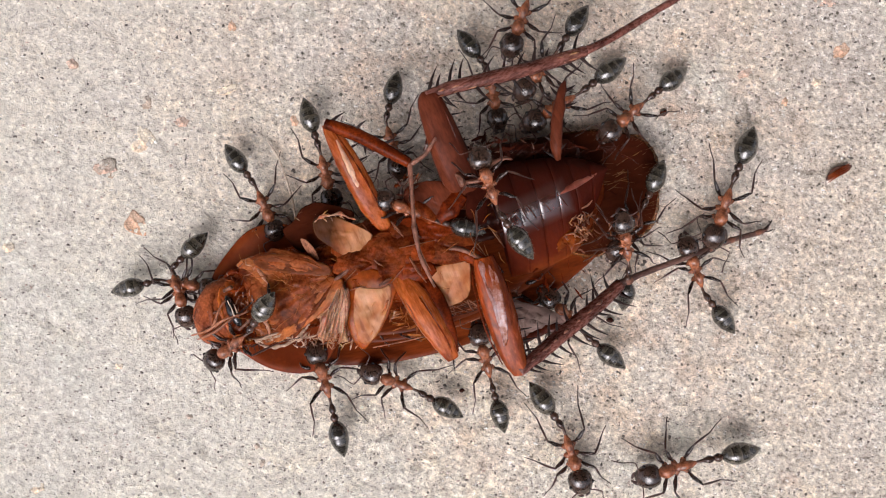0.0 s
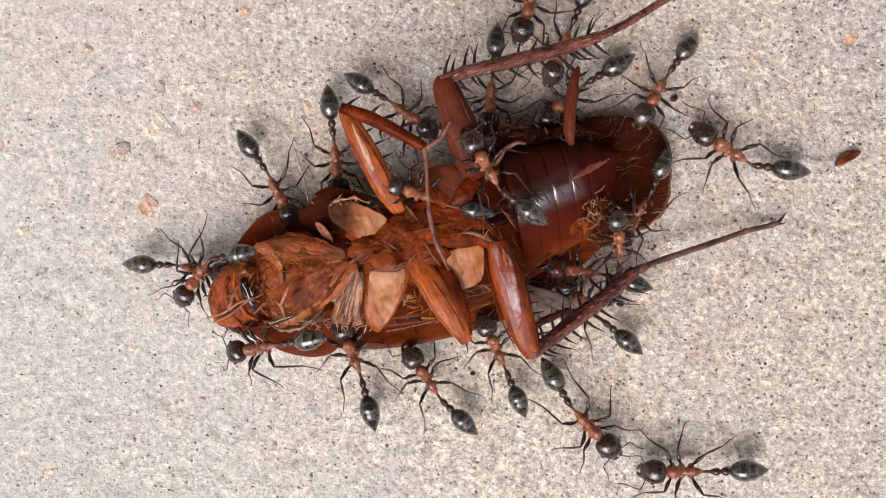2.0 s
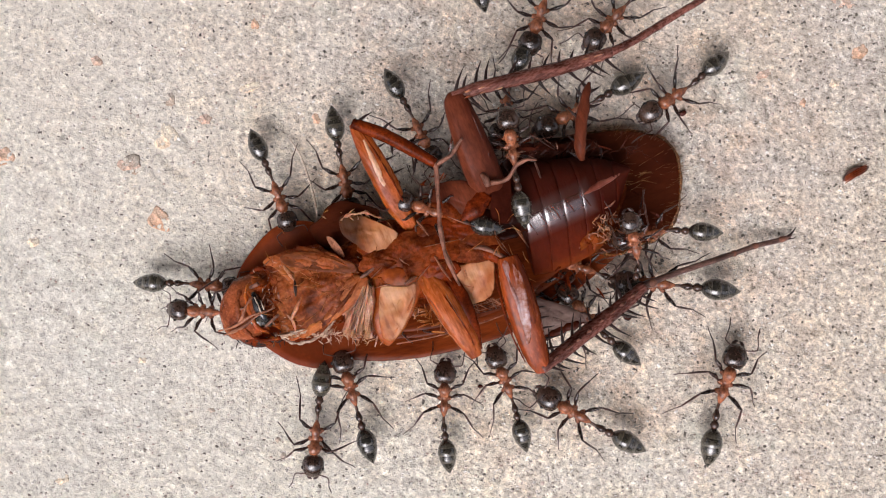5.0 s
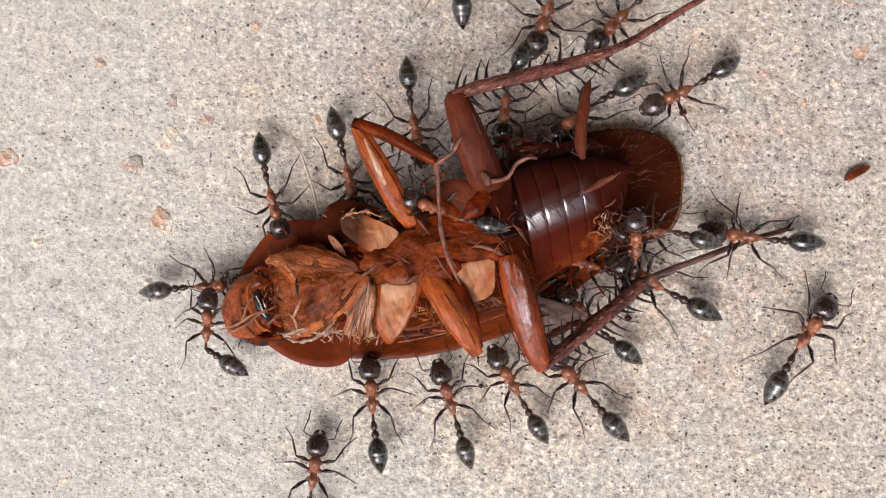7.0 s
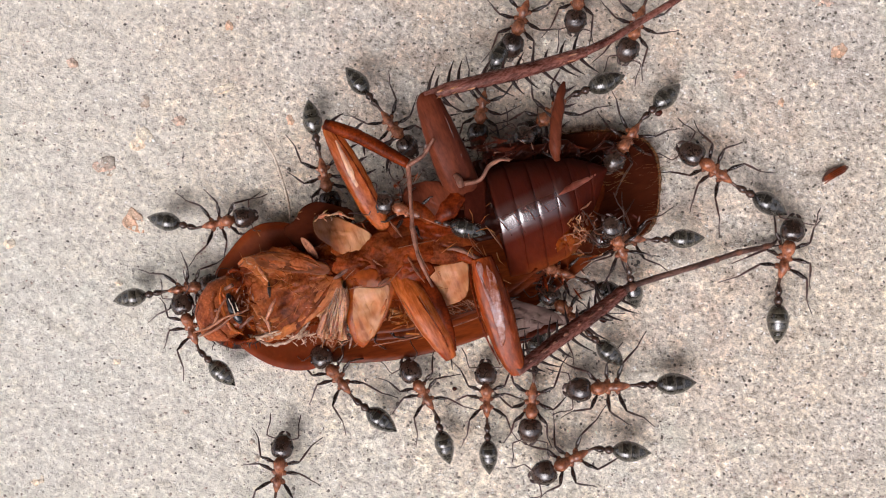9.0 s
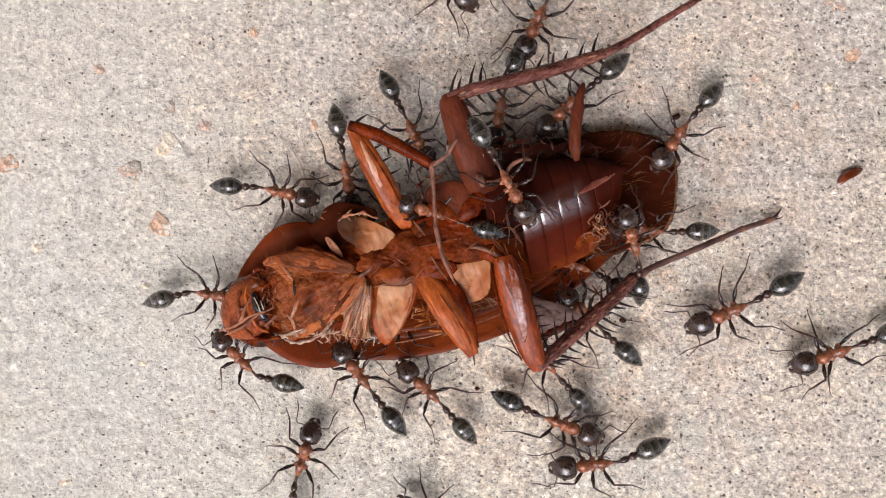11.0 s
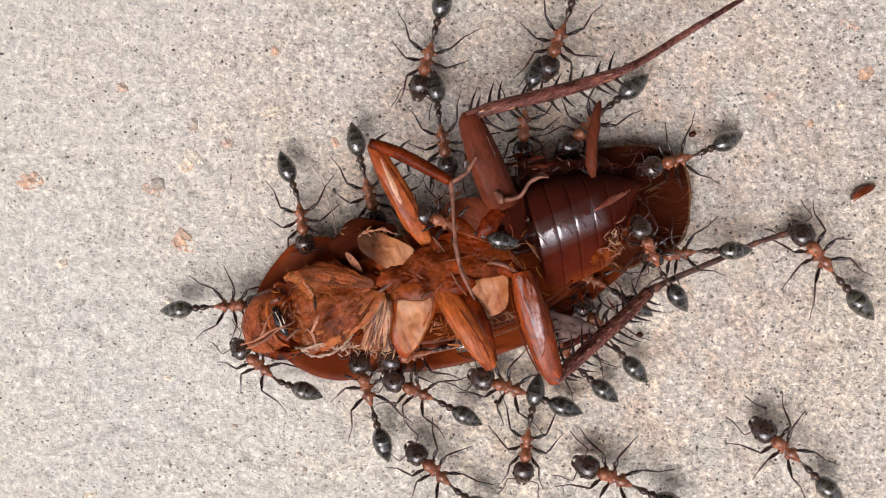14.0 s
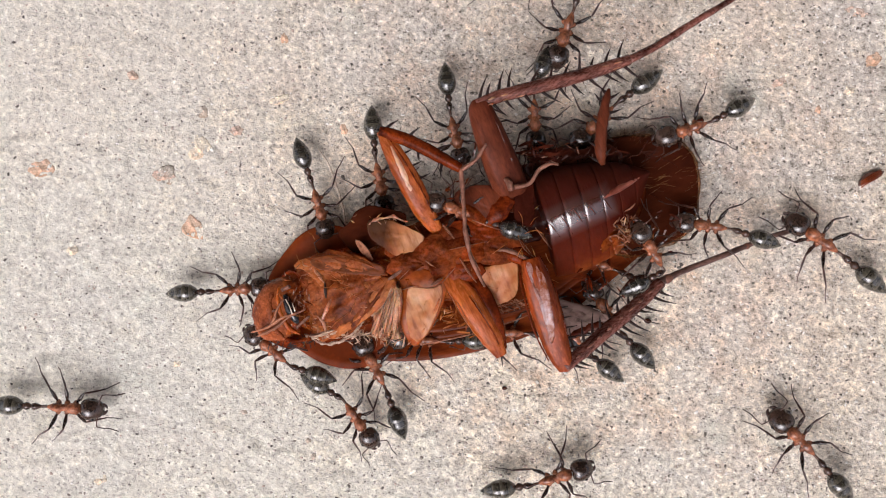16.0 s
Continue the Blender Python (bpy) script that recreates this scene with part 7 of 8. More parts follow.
    walk(ant_9, [
        (0.00, spot(7.78, 14.14, 0.17, -130)),
        (0.50, spot(8.40, 14.11, 0.17, -137)),
        (1.00, spot(8.43, 14.17, 0.17, -127)),
        (1.50, spot(8.45, 15.17, 0.17, -122)),
        (2.00, spot(8.52, 14.70, 0.17, -112)),
        (2.50, spot(8.36, 15.07, 0.17, -120)),
        (3.00, spot(8.46, 15.13, 0.17, -118)),
        (3.50, spot(10.48, 16.31, 0.17, -141)),
        (4.00, spot(11.52, 17.06, 0.17, -137)),
        (6.50, spot(11.83, 18.92, 0.17, -131)),
        (7.00, spot(12.05, 17.92, 0.17, -135)),
        (7.50, spot(12.59, 18.95, 0.17, -131)),
        (8.00, spot(11.96, 19.18, 0.17, -141)),
        (8.50, spot(12.09, 19.93, 0.17, -105)),
        (9.00, spot(11.11, 20.07, 0.17, -98)),
        (10.20, spot(11.18, 29.02, 0.17, -101)),
        (11.50, spot(15.83, 38.19, 0.17, -95)),
        (16.00, spot(13.44, 39.06, 0.17, -96))])
    walk(waist_of(ant_9), [(0.00, bend(6)), (2.00, bend(0)), (2.50, bend(10)), (3.00, bend(4)), (3.50, bend(-0)), (6.50, bend(-9)), (8.00, bend(-4)), (9.00, bend(1)), (11.50, bend(3)), (16.00, bend(3))])
    walk(ant_10, [
        (0.00, spot(14.39, 10.33, 0.62, -140, -10)),
        (0.50, spot(14.91, 10.04, 0.62, -133, -10)),
        (1.00, spot(16.02, 10.61, 0.62, -118, -10)),
        (1.50, spot(15.84, 10.38, 0.62, -120, -10)),
        (2.00, spot(15.71, 10.80, 0.62, -122, -10)),
        (2.50, spot(15.82, 10.63, 0.62, -118, -10)),
        (3.00, spot(15.77, 10.15, 0.62, -115, -10)),
        (3.50, spot(16.72, 9.32, 0.62, -99, -10)),
        (4.00, spot(15.92, 10.66, 0.62, -131, -10)),
        (6.50, spot(16.55, 12.00, 0.62, -152, -10)),
        (7.00, spot(16.52, 12.01, 0.62, -154, -10)),
        (7.50, spot(16.91, 11.64, 0.62, -144, -10)),
        (8.00, spot(16.46, 10.88, 0.62, -135, -10)),
        (8.50, spot(16.35, 9.81, 0.62, -126, -10)),
        (9.00, spot(14.83, 8.44, 0.62, -125, -10)),
        (11.50, spot(17.50, 9.03, 0.62, -128, -10)),
        (12.00, spot(17.55, 9.37, 0.62, -134, -10)),
        (12.50, spot(17.07, 9.26, 0.62, -148, -10)),
        (13.00, spot(16.79, 9.16, 0.62, -147, -10)),
        (13.50, spot(15.94, 9.18, 0.62, -161, -10)),
        (14.00, spot(15.65, 8.52, 0.62, -164, -10)),
        (14.50, spot(15.80, 8.36, 0.62, -163, -10)),
        (15.00, spot(17.03, 8.69, 0.62, -149, -10)),
        (15.50, spot(16.75, 8.99, 0.62, -153, -10)),
        (16.00, spot(16.16, 9.93, 0.62, -161, -10))])
    walk(waist_of(ant_10), [(0.00, bend(-1)), (1.00, bend(-9)), (2.00, bend(-4)), (3.50, bend(-18)), (4.00, bend(2)), (6.50, bend(9)), (7.50, bend(2)), (8.00, bend(-4)), (8.50, bend(-8)), (9.00, bend(-12)), (11.50, bend(2)), (12.50, bend(15)), (14.00, bend(8)), (15.00, bend(-2)), (15.50, bend(8)), (16.00, bend(9))])
    walk(ant_11, [
        (0.00, spot(22.06, 3.26, 0.00, -109)),
        (0.50, spot(22.93, 3.79, 0.00, -127)),
        (0.75, spot(22.36, 5.11, 0.00, -169)),
        (1.00, spot(21.80, 6.43, 0.00, -211)),
        (1.50, spot(21.46, 5.94, 0.00, -217)),
        (2.00, spot(21.73, 6.56, 0.00, -213)),
        (2.50, spot(21.13, 4.76, 0.00, -180)),
        (2.70, spot(20.30, 3.19, 0.00, -148)),
        (3.00, spot(19.27, -1.71, 0.00, -151)),
        (3.50, spot(19.70, -2.28, 0.00, -169)),
        (4.00, spot(18.08, -3.08, 0.00, -174)),
        (6.50, spot(14.49, -2.48, 0.00, -205)),
        (7.00, spot(14.55, -2.51, 0.00, -209)),
        (7.50, spot(14.85, -2.69, 0.00, -208)),
        (8.00, spot(17.01, -4.99, 0.00, -199)),
        (8.50, spot(17.52, -7.49, 0.00, -172)),
        (9.00, spot(13.73, -10.84, 0.00, -175)),
        (9.20, spot(11.96, -11.29, 0.00, -168)),
        (10.30, spot(18.00, -8.60, 0.00, -150)),
        (11.50, spot(22.35, -3.62, 0.00, -161)),
        (12.00, spot(19.78, -5.06, 0.00, -145)),
        (12.50, spot(15.35, -9.81, 0.00, -144)),
        (13.00, spot(17.04, -12.69, 0.00, -77)),
        (13.50, spot(16.37, -21.26, 0.00, -84)),
        (13.65, spot(15.12, -20.42, 0.00, -132)),
        (13.80, spot(13.88, -19.59, 0.00, -180)),
        (14.00, spot(11.06, -17.25, 0.00, -203)),
        (14.50, spot(2.39, -19.91, 0.00, -144)),
        (15.00, spot(-5.77, -26.45, 0.00, -146)),
        (16.00, spot(-9.83, -31.08, 0.00, -146))])
    walk(waist_of(ant_11), [(0.00, bend(-2)), (0.75, bend(17)), (1.00, bend(33)), (1.50, bend(37)), (2.00, bend(26)), (2.50, bend(0)), (2.70, bend(-6)), (3.50, bend(6)), (4.00, bend(-0)), (6.50, bend(-3)), (7.00, bend(2)), (8.50, bend(-11)), (9.00, bend(-2)), (10.30, bend(-8)), (11.50, bend(16)), (12.00, bend(-0)), (13.00, bend(-5)), (13.50, bend(12)), (14.50, bend(-15)), (15.00, bend(-10)), (16.00, bend(-10))])
    walk(ant_12, [
        (0.00, spot(19.88, -1.73, 0.27, 109)),
        (0.50, spot(20.18, -3.42, 0.27, 165)),
        (1.00, spot(15.99, -4.09, 0.27, 177)),
        (1.50, spot(13.61, -3.63, 0.27, 172)),
        (2.00, spot(10.03, -3.04, 0.27, 172)),
        (2.50, spot(8.69, -3.06, 0.27, 167)),
        (3.50, spot(8.88, -2.44, 0.27, 163)),
        (7.00, spot(9.60, -1.25, 0.27, 162)),
        (9.00, spot(9.66, -1.79, 0.27, 162)),
        (11.50, spot(9.10, -1.00, 0.27, 158)),
        (13.00, spot(8.90, -0.80, 0.27, 152)),
        (14.50, spot(9.20, -1.10, 0.27, 155)),
        (16.00, spot(9.00, -0.90, 0.27, 160))])
    walk(waist_of(ant_12), [(0.00, bend(18)), (0.50, bend(-9)), (1.00, bend(-3)), (2.00, bend(-8)), (2.50, bend(-3)), (7.00, bend(-6)), (9.00, bend(-4)), (11.50, bend(-7)), (13.00, bend(-2)), (14.50, bend(-8)), (16.00, bend(-5))])
    walk(ant_13, [
        (0.00, spot(9.82, -5.35, 0.20, 134)),
        (0.50, spot(10.17, -5.22, 0.20, 139)),
        (1.00, spot(10.06, -5.45, 0.20, 140)),
        (2.00, spot(10.33, -5.60, 0.20, 137)),
        (3.50, spot(9.85, -5.22, 0.20, 131)),
        (7.00, spot(9.70, -5.33, 0.20, 134)),
        (9.00, spot(10.43, -5.05, 0.20, 136)),
        (11.50, spot(10.11, -5.16, 0.20, 135)),
        (12.50, spot(9.87, -4.61, 0.20, 127)),
        (14.00, spot(9.78, -4.88, 0.20, 128)),
        (15.00, spot(9.40, -5.03, 0.20, 130)),
        (16.00, spot(9.81, -4.90, 0.20, 124))])
    walk(waist_of(ant_13), [(0.00, bend(6)), (0.50, bend(-4)), (2.00, bend(3)), (3.50, bend(9)), (7.00, bend(8)), (9.00, bend(1)), (11.50, bend(5)), (12.50, bend(11)), (14.00, bend(4)), (16.00, bend(9))])
    walk(ant_14, [
        (0.00, spot(10.08, -16.03, 0.02, -72)),
        (0.50, spot(10.52, -16.11, 0.02, -66)),
        (1.00, spot(10.14, -15.64, 0.02, -75)),
        (1.50, spot(10.24, -15.32, 0.02, -67)),
        (2.00, spot(10.62, -15.17, 0.02, -46)),
        (2.25, spot(11.84, -13.90, 0.02, 0)),
        (2.50, spot(12.05, -13.13, 0.02, 51)),
        (2.75, spot(11.03, -12.55, 0.02, 90)),
        (3.00, spot(9.62, -12.89, 0.02, 125)),
        (3.50, spot(9.59, -13.42, 0.02, 135)),
        (4.00, spot(8.89, -14.10, 0.02, 160)),
        (6.50, spot(9.01, -10.79, 0.02, 131)),
        (7.00, spot(8.96, -10.57, 0.02, 131)),
        (7.50, spot(9.26, -10.92, 0.02, 132)),
        (8.00, spot(10.84, -11.99, 0.02, 129)),
        (8.50, spot(12.06, -13.38, 0.02, 173)),
        (9.00, spot(10.73, -16.61, 0.02, 207)),
        (11.50, spot(11.03, -17.51, 0.02, 184)),
        (12.00, spot(12.71, -18.92, 0.02, 240)),
        (12.30, spot(13.21, -19.26, 0.02, 293)),
        (12.40, spot(14.75, -18.93, 0.02, 349)),
        (12.50, spot(16.29, -18.61, 0.02, 406)),
        (13.00, spot(21.82, -18.75, 0.02, 398)),
        (13.50, spot(30.05, -13.71, 0.02, 417)),
        (13.80, spot(27.08, -12.86, 0.02, 456)),
        (14.00, spot(24.95, -14.83, 0.02, 499)),
        (14.50, spot(25.58, -15.30, 0.02, 494)),
        (15.00, spot(25.62, -15.52, 0.02, 492)),
        (15.50, spot(25.53, -15.28, 0.02, 494)),
        (16.00, spot(25.51, -15.34, 0.02, 494))])
    walk(waist_of(ant_14), [(0.00, bend(18)), (0.50, bend(4)), (1.00, bend(9)), (1.50, bend(-1)), (2.00, bend(-13)), (2.50, bend(-19)), (2.75, bend(-25)), (3.00, bend(-15)), (6.50, bend(5)), (7.00, bend(1)), (7.50, bend(-10)), (8.00, bend(-5)), (8.50, bend(-20)), (9.00, bend(-31)), (11.50, bend(23)), (12.00, bend(-15)), (12.30, bend(-37)), (12.40, bend(-21)), (12.50, bend(-4)), (13.50, bend(-10)), (13.80, bend(1)), (14.00, bend(-4)), (14.50, bend(1)), (15.00, bend(-3)), (15.50, bend(-10)), (16.00, bend(-6))])
    walk(ant_15, [
        (0.00, spot(-9.32, -10.28, 0.16, 106)),
        (0.50, spot(-9.00, -10.40, 0.16, 108)),
        (1.00, spot(-8.09, -9.78, 0.16, 111)),
        (1.50, spot(-8.06, -9.74, 0.16, 113)),
        (2.00, spot(-8.03, -9.73, 0.16, 111)),
        (2.50, spot(-8.08, -9.88, 0.16, 112)),
        (3.00, spot(-8.38, -10.52, 0.16, 118)),
        (3.50, spot(-8.74, -11.18, 0.16, 107)),
        (4.00, spot(-8.94, -11.31, 0.16, 106)),
        (6.50, spot(-7.77, -11.53, 0.16, 108)),
        (7.00, spot(-7.25, -11.98, 0.16, 94)),
        (7.50, spot(-7.91, -11.62, 0.16, 111)),
        (8.00, spot(-7.76, -11.04, 0.16, 122)),
        (8.50, spot(-7.07, -10.83, 0.16, 127)),
        (9.00, spot(-7.67, -10.41, 0.16, 128)),
        (11.50, spot(-8.28, -10.01, 0.16, 126)),
        (12.00, spot(-8.84, -10.23, 0.16, 114)),
        (12.50, spot(-8.52, -10.16, 0.16, 133)),
        (13.00, spot(-8.73, -9.86, 0.16, 133)),
        (13.50, spot(-9.53, -10.37, 0.16, 114)),
        (14.00, spot(-9.15, -10.04, 0.16, 106)),
        (14.50, spot(-9.00, -9.76, 0.16, 110)),
        (15.00, spot(-8.82, -9.68, 0.16, 114)),
        (15.50, spot(-9.15, -9.51, 0.16, 121)),
        (16.00, spot(-9.12, -9.58, 0.16, 117))])
    walk(waist_of(ant_15), [(0.00, bend(-2)), (1.00, bend(-8)), (2.50, bend(-2)), (3.00, bend(6)), (3.50, bend(-0)), (4.00, bend(6)), (6.50, bend(-9)), (7.00, bend(5)), (7.50, bend(-5)), (9.00, bend(15)), (11.50, bend(0)), (12.00, bend(15)), (13.00, bend(1)), (13.50, bend(9)), (14.50, bend(-7)), (15.00, bend(9)), (16.00, bend(-6))])
    walk(ant_16, [
        (0.00, spot(-3.65, -10.51, 0.25, 159)),
        (0.50, spot(-3.38, -10.85, 0.25, 147)),
        (1.00, spot(-3.55, -11.09, 0.25, 158)),
        (1.50, spot(-3.15, -11.31, 0.25, 152)),
        (2.00, spot(-2.12, -11.63, 0.25, 124)),
        (2.50, spot(-1.78, -11.84, 0.25, 120)),
        (3.00, spot(-2.33, -11.84, 0.25, 103)),
        (3.50, spot(-1.66, -11.41, 0.25, 97)),
        (4.00, spot(-1.56, -11.83, 0.25, 88)),
        (6.50, spot(-1.09, -12.25, 0.25, 97)),
        (7.00, spot(-1.07, -12.14, 0.25, 108)),
        (7.50, spot(-1.17, -11.87, 0.25, 119)),
        (8.00, spot(-0.33, -11.87, 0.25, 117)),
        (8.50, spot(-0.74, -11.02, 0.25, 104)),
        (9.00, spot(-0.88, -11.58, 0.25, 121)),
        (11.50, spot(-2.75, -11.21, 0.25, 136)),
        (12.00, spot(-2.76, -11.21, 0.25, 126)),
        (12.50, spot(-2.54, -10.42, 0.25, 150)),
        (13.00, spot(-3.76, -10.23, 0.25, 155)),
        (13.50, spot(-5.05, -9.57, 0.25, 172)),
        (14.00, spot(-4.98, -10.26, 0.25, 156)),
        (14.50, spot(-6.67, -8.77, 0.25, 173)),
        (15.00, spot(-6.60, -8.20, 0.25, 176)),
        (15.50, spot(-6.50, -8.87, 0.25, 176)),
        (16.00, spot(-5.20, -7.20, 0.25, 176))])
    walk(waist_of(ant_16), [(0.00, bend(-9)), (0.50, bend(1)), (1.00, bend(-10)), (1.50, bend(-3)), (2.00, bend(12)), (3.00, bend(17)), (4.00, bend(8)), (6.50, bend(10)), (7.00, bend(0)), (7.50, bend(-10)), (8.00, bend(-16)), (8.50, bend(6)), (9.00, bend(-15)), (11.50, bend(-3)), (12.00, bend(-11)), (13.00, bend(-22)), (13.50, bend(-11)), (14.00, bend(-4)), (14.50, bend(14)), (15.00, bend(4)), (16.00, bend(8))])
    walk(ant_17, [
        (0.00, spot(3.37, -8.79, 0.27, 104)),
        (0.50, spot(2.98, -8.44, 0.27, 111)),
        (1.00, spot(3.28, -8.52, 0.27, 111)),
        (1.50, spot(3.00, -8.36, 0.27, 113)),
        (2.00, spot(3.35, -9.24, 0.27, 114)),
        (2.50, spot(3.37, -9.27, 0.27, 100)),
        (3.00, spot(2.70, -10.14, 0.27, 97)),
        (3.50, spot(2.87, -9.78, 0.27, 99)),
        (4.00, spot(3.18, -10.45, 0.27, 102)),
        (6.50, spot(3.63, -10.83, 0.27, 121)),
        (7.00, spot(3.82, -10.66, 0.27, 120)),
        (7.50, spot(3.93, -10.70, 0.27, 119)),
        (8.00, spot(4.03, -11.05, 0.27, 109)),
        (8.50, spot(3.93, -10.86, 0.27, 106)),
        (9.00, spot(4.05, -12.00, 0.27, 92)),
        (11.50, spot(7.35, -7.89, 0.27, 134)),
        (12.50, spot(7.51, -7.12, 0.27, 129)),
        (13.50, spot(7.14, -7.16, 0.27, 128)),
        (14.00, spot(7.15, -7.07, 0.27, 128)),
        (14.50, spot(6.21, -7.22, 0.27, 127)),
        (15.00, spot(6.84, -6.78, 0.27, 128)),
        (16.00, spot(6.84, -6.61, 0.27, 130))])
    walk(waist_of(ant_17), [(0.00, bend(1)), (0.50, bend(-7)), (2.50, bend(-0)), (3.50, bend(-6)), (6.50, bend(-2)), (8.00, bend(8)), (9.00, bend(1)), (11.50, bend(5)), (13.50, bend(9)), (14.50, bend(15)), (16.00, bend(11))])
    walk(ant_18, [
        (0.00, spot(18.40, -17.18, 0.00, -164)),
        (0.50, spot(18.02, -17.66, 0.00, -161)),
        (1.00, spot(17.64, -18.60, 0.00, -149)),
        (1.50, spot(17.67, -18.32, 0.00, -186)),
        (2.00, spot(18.16, -18.84, 0.00, -180)),
        (2.50, spot(18.42, -17.27, 0.00, -220)),
        (3.00, spot(19.34, -13.74, 0.00, -232)),
        (3.50, spot(19.59, -13.11, 0.00, -230)),
        (4.00, spot(20.38, -11.13, 0.00, -266)),
        (4.20, spot(20.41, -11.04, 0.00, -276)),
        (6.30, spot(21.98, -10.42, 0.00, -301)),
        (6.50, spot(22.32, -11.55, 0.00, -322)),
        (7.00, spot(27.39, -6.64, 0.00, -304)),
        (7.50, spot(27.12, -5.00, 0.00, -274)),
        (8.00, spot(25.89, -3.75, 0.00, -240)),
        (8.50, spot(25.52, -2.21, 0.00, -229)),
        (9.00, spot(27.33, -0.66, 0.00, -284)),
        (9.20, spot(29.34, 2.63, 0.00, -294)),
        (9.80, spot(33.61, 3.90, 0.00, -330)),
        (10.20, spot(34.26, 0.51, 0.00, -402)),
        (10.60, spot(34.91, -2.87, 0.00, -473)),
        (11.20, spot(26.92, -9.39, 0.00, -534)),
        (11.50, spot(25.96, -9.35, 0.00, -542)),
        (12.00, spot(26.72, -11.32, 0.00, -551)),
        (12.50, spot(28.46, -6.42, 0.00, -604)),
        (13.00, spot(30.77, -2.07, 0.00, -632)),
        (13.50, spot(29.14, 0.52, 0.00, -619)),
        (14.00, spot(27.65, 0.81, 0.00, -591)),
        (14.50, spot(28.10, 0.87, 0.00, -599)),
        (15.00, spot(27.54, 0.76, 0.00, -594)),
        (15.50, spot(27.71, 0.50, 0.00, -594)),
        (16.00, spot(27.10, 0.96, 0.00, -575))])
    walk(waist_of(ant_18), [(0.00, bend(-4)), (1.50, bend(7)), (2.00, bend(2)), (2.50, bend(12)), (3.00, bend(3)), (3.50, bend(-10)), (4.00, bend(10)), (6.30, bend(8)), (6.50, bend(14)), (7.00, bend(5)), (7.50, bend(-2)), (9.00, bend(13)), (9.80, bend(3)), (10.20, bend(8)), (10.60, bend(13)), (11.20, bend(-1)), (12.50, bend(12)), (13.00, bend(4)), (13.50, bend(-1)), (14.50, bend(5)), (16.00, bend(-6))])
    walk(ant_19, [
        (0.00, spot(43.04, 1.42, 0.00, -169)),
        (4.20, spot(39.19, 1.36, 0.00, -168)),
        (6.30, spot(29.78, -2.24, 0.00, -158)),
        (6.50, spot(26.83, -2.02, 0.00, -154)),
        (7.00, spot(22.23, 0.98, 0.00, -188)),
        (7.50, spot(21.34, 4.30, 0.00, -206)),
        (8.00, spot(20.57, 5.08, 0.00, -205)),
        (8.50, spot(22.23, 5.68, 0.00, -206)),
        (9.00, spot(21.89, 6.19, 0.00, -216)),
        (9.20, spot(21.97, 6.11, 0.00, -219)),
        (10.00, spot(27.37, 9.36, 0.00, -258)),
        (10.50, spot(34.66, 11.07, 0.00, -303)),
        (11.00, spot(41.95, 12.77, 0.00, -349)),
        (16.00, spot(42.46, 13.05, 0.00, -349))])
    walk(waist_of(ant_19), [(0.00, bend(0)), (4.20, bend(0)), (6.30, bend(10)), (6.50, bend(0)), (7.00, bend(5)), (9.00, bend(7)), (10.00, bend(1)), (16.00, bend(0))])
    walk(ant_20, [
        (0.00, spot(1.96, 27.54, 0.11, 99)),
        (4.20, spot(0.18, 25.97, 0.11, 100)),
        (6.50, spot(-0.06, 23.03, 0.11, 104)),
        (7.00, spot(-0.43, 23.61, 0.11, 92)),
        (7.50, spot(-1.13, 23.56, 0.11, 92)),
        (8.00, spot(1.35, 24.36, 0.11, 84)),
        (8.50, spot(3.11, 27.07, 0.11, 64)),
        (9.20, spot(4.76, 28.59, 0.11, -0)),
        (10.20, spot(1.57, 24.71, 0.11, -32)),
        (11.50, spot(-1.99, 20.59, 0.11, -60)),
        (12.00, spot(-2.27, 20.25, 0.11, -80)),
        (12.50, spot(-2.52, 20.43, 0.11, -77)),
        (13.00, spot(-3.29, 18.94, 0.11, -100)),
        (13.50, spot(-4.50, 18.20, 0.11, -126)),
        (14.00, spot(-4.20, 16.82, 0.11, -105)),
        (14.50, spot(-5.92, 13.67, 0.11, -104)),
        (15.00, spot(-12.30, 14.93, 0.11, -78)),
        (15.25, spot(-10.17, 15.50, 0.11, -37)),
        (15.50, spot(-6.99, 17.82, 0.11, 22)),
        (16.00, spot(2.57, 23.56, 0.11, 6))])
    walk(waist_of(ant_20), [(0.00, bend(5)), (4.20, bend(5)), (6.50, bend(0)), (8.50, bend(6)), (10.20, bend(5)), (11.50, bend(-5)), (13.50, bend(14)), (14.00, bend(0)), (14.50, bend(-22)), (15.00, bend(-10)), (16.00, bend(-0))])
    walk(ant_22, [
        (0.00, spot(22.55, 33.01, 0.12, -127)),
        (8.20, spot(18.58, 28.49, 0.12, -127)),
        (9.00, spot(15.67, 17.75, 0.12, -110)),
        (9.20, spot(15.92, 17.43, 0.12, -113)),
        (10.00, spot(19.87, 19.59, 0.12, -73)),
        (10.60, spot(24.43, 27.82, 0.12, -19)),
        (11.30, spot(28.73, 32.42, 0.12, -19)),
        (16.00, spot(26.87, 33.08, 0.12, -19))])
    walk(waist_of(ant_22), [(0.00, bend(0)), (8.20, bend(0)), (9.00, bend(-15)), (10.00, bend(2)), (16.00, bend(-0))])
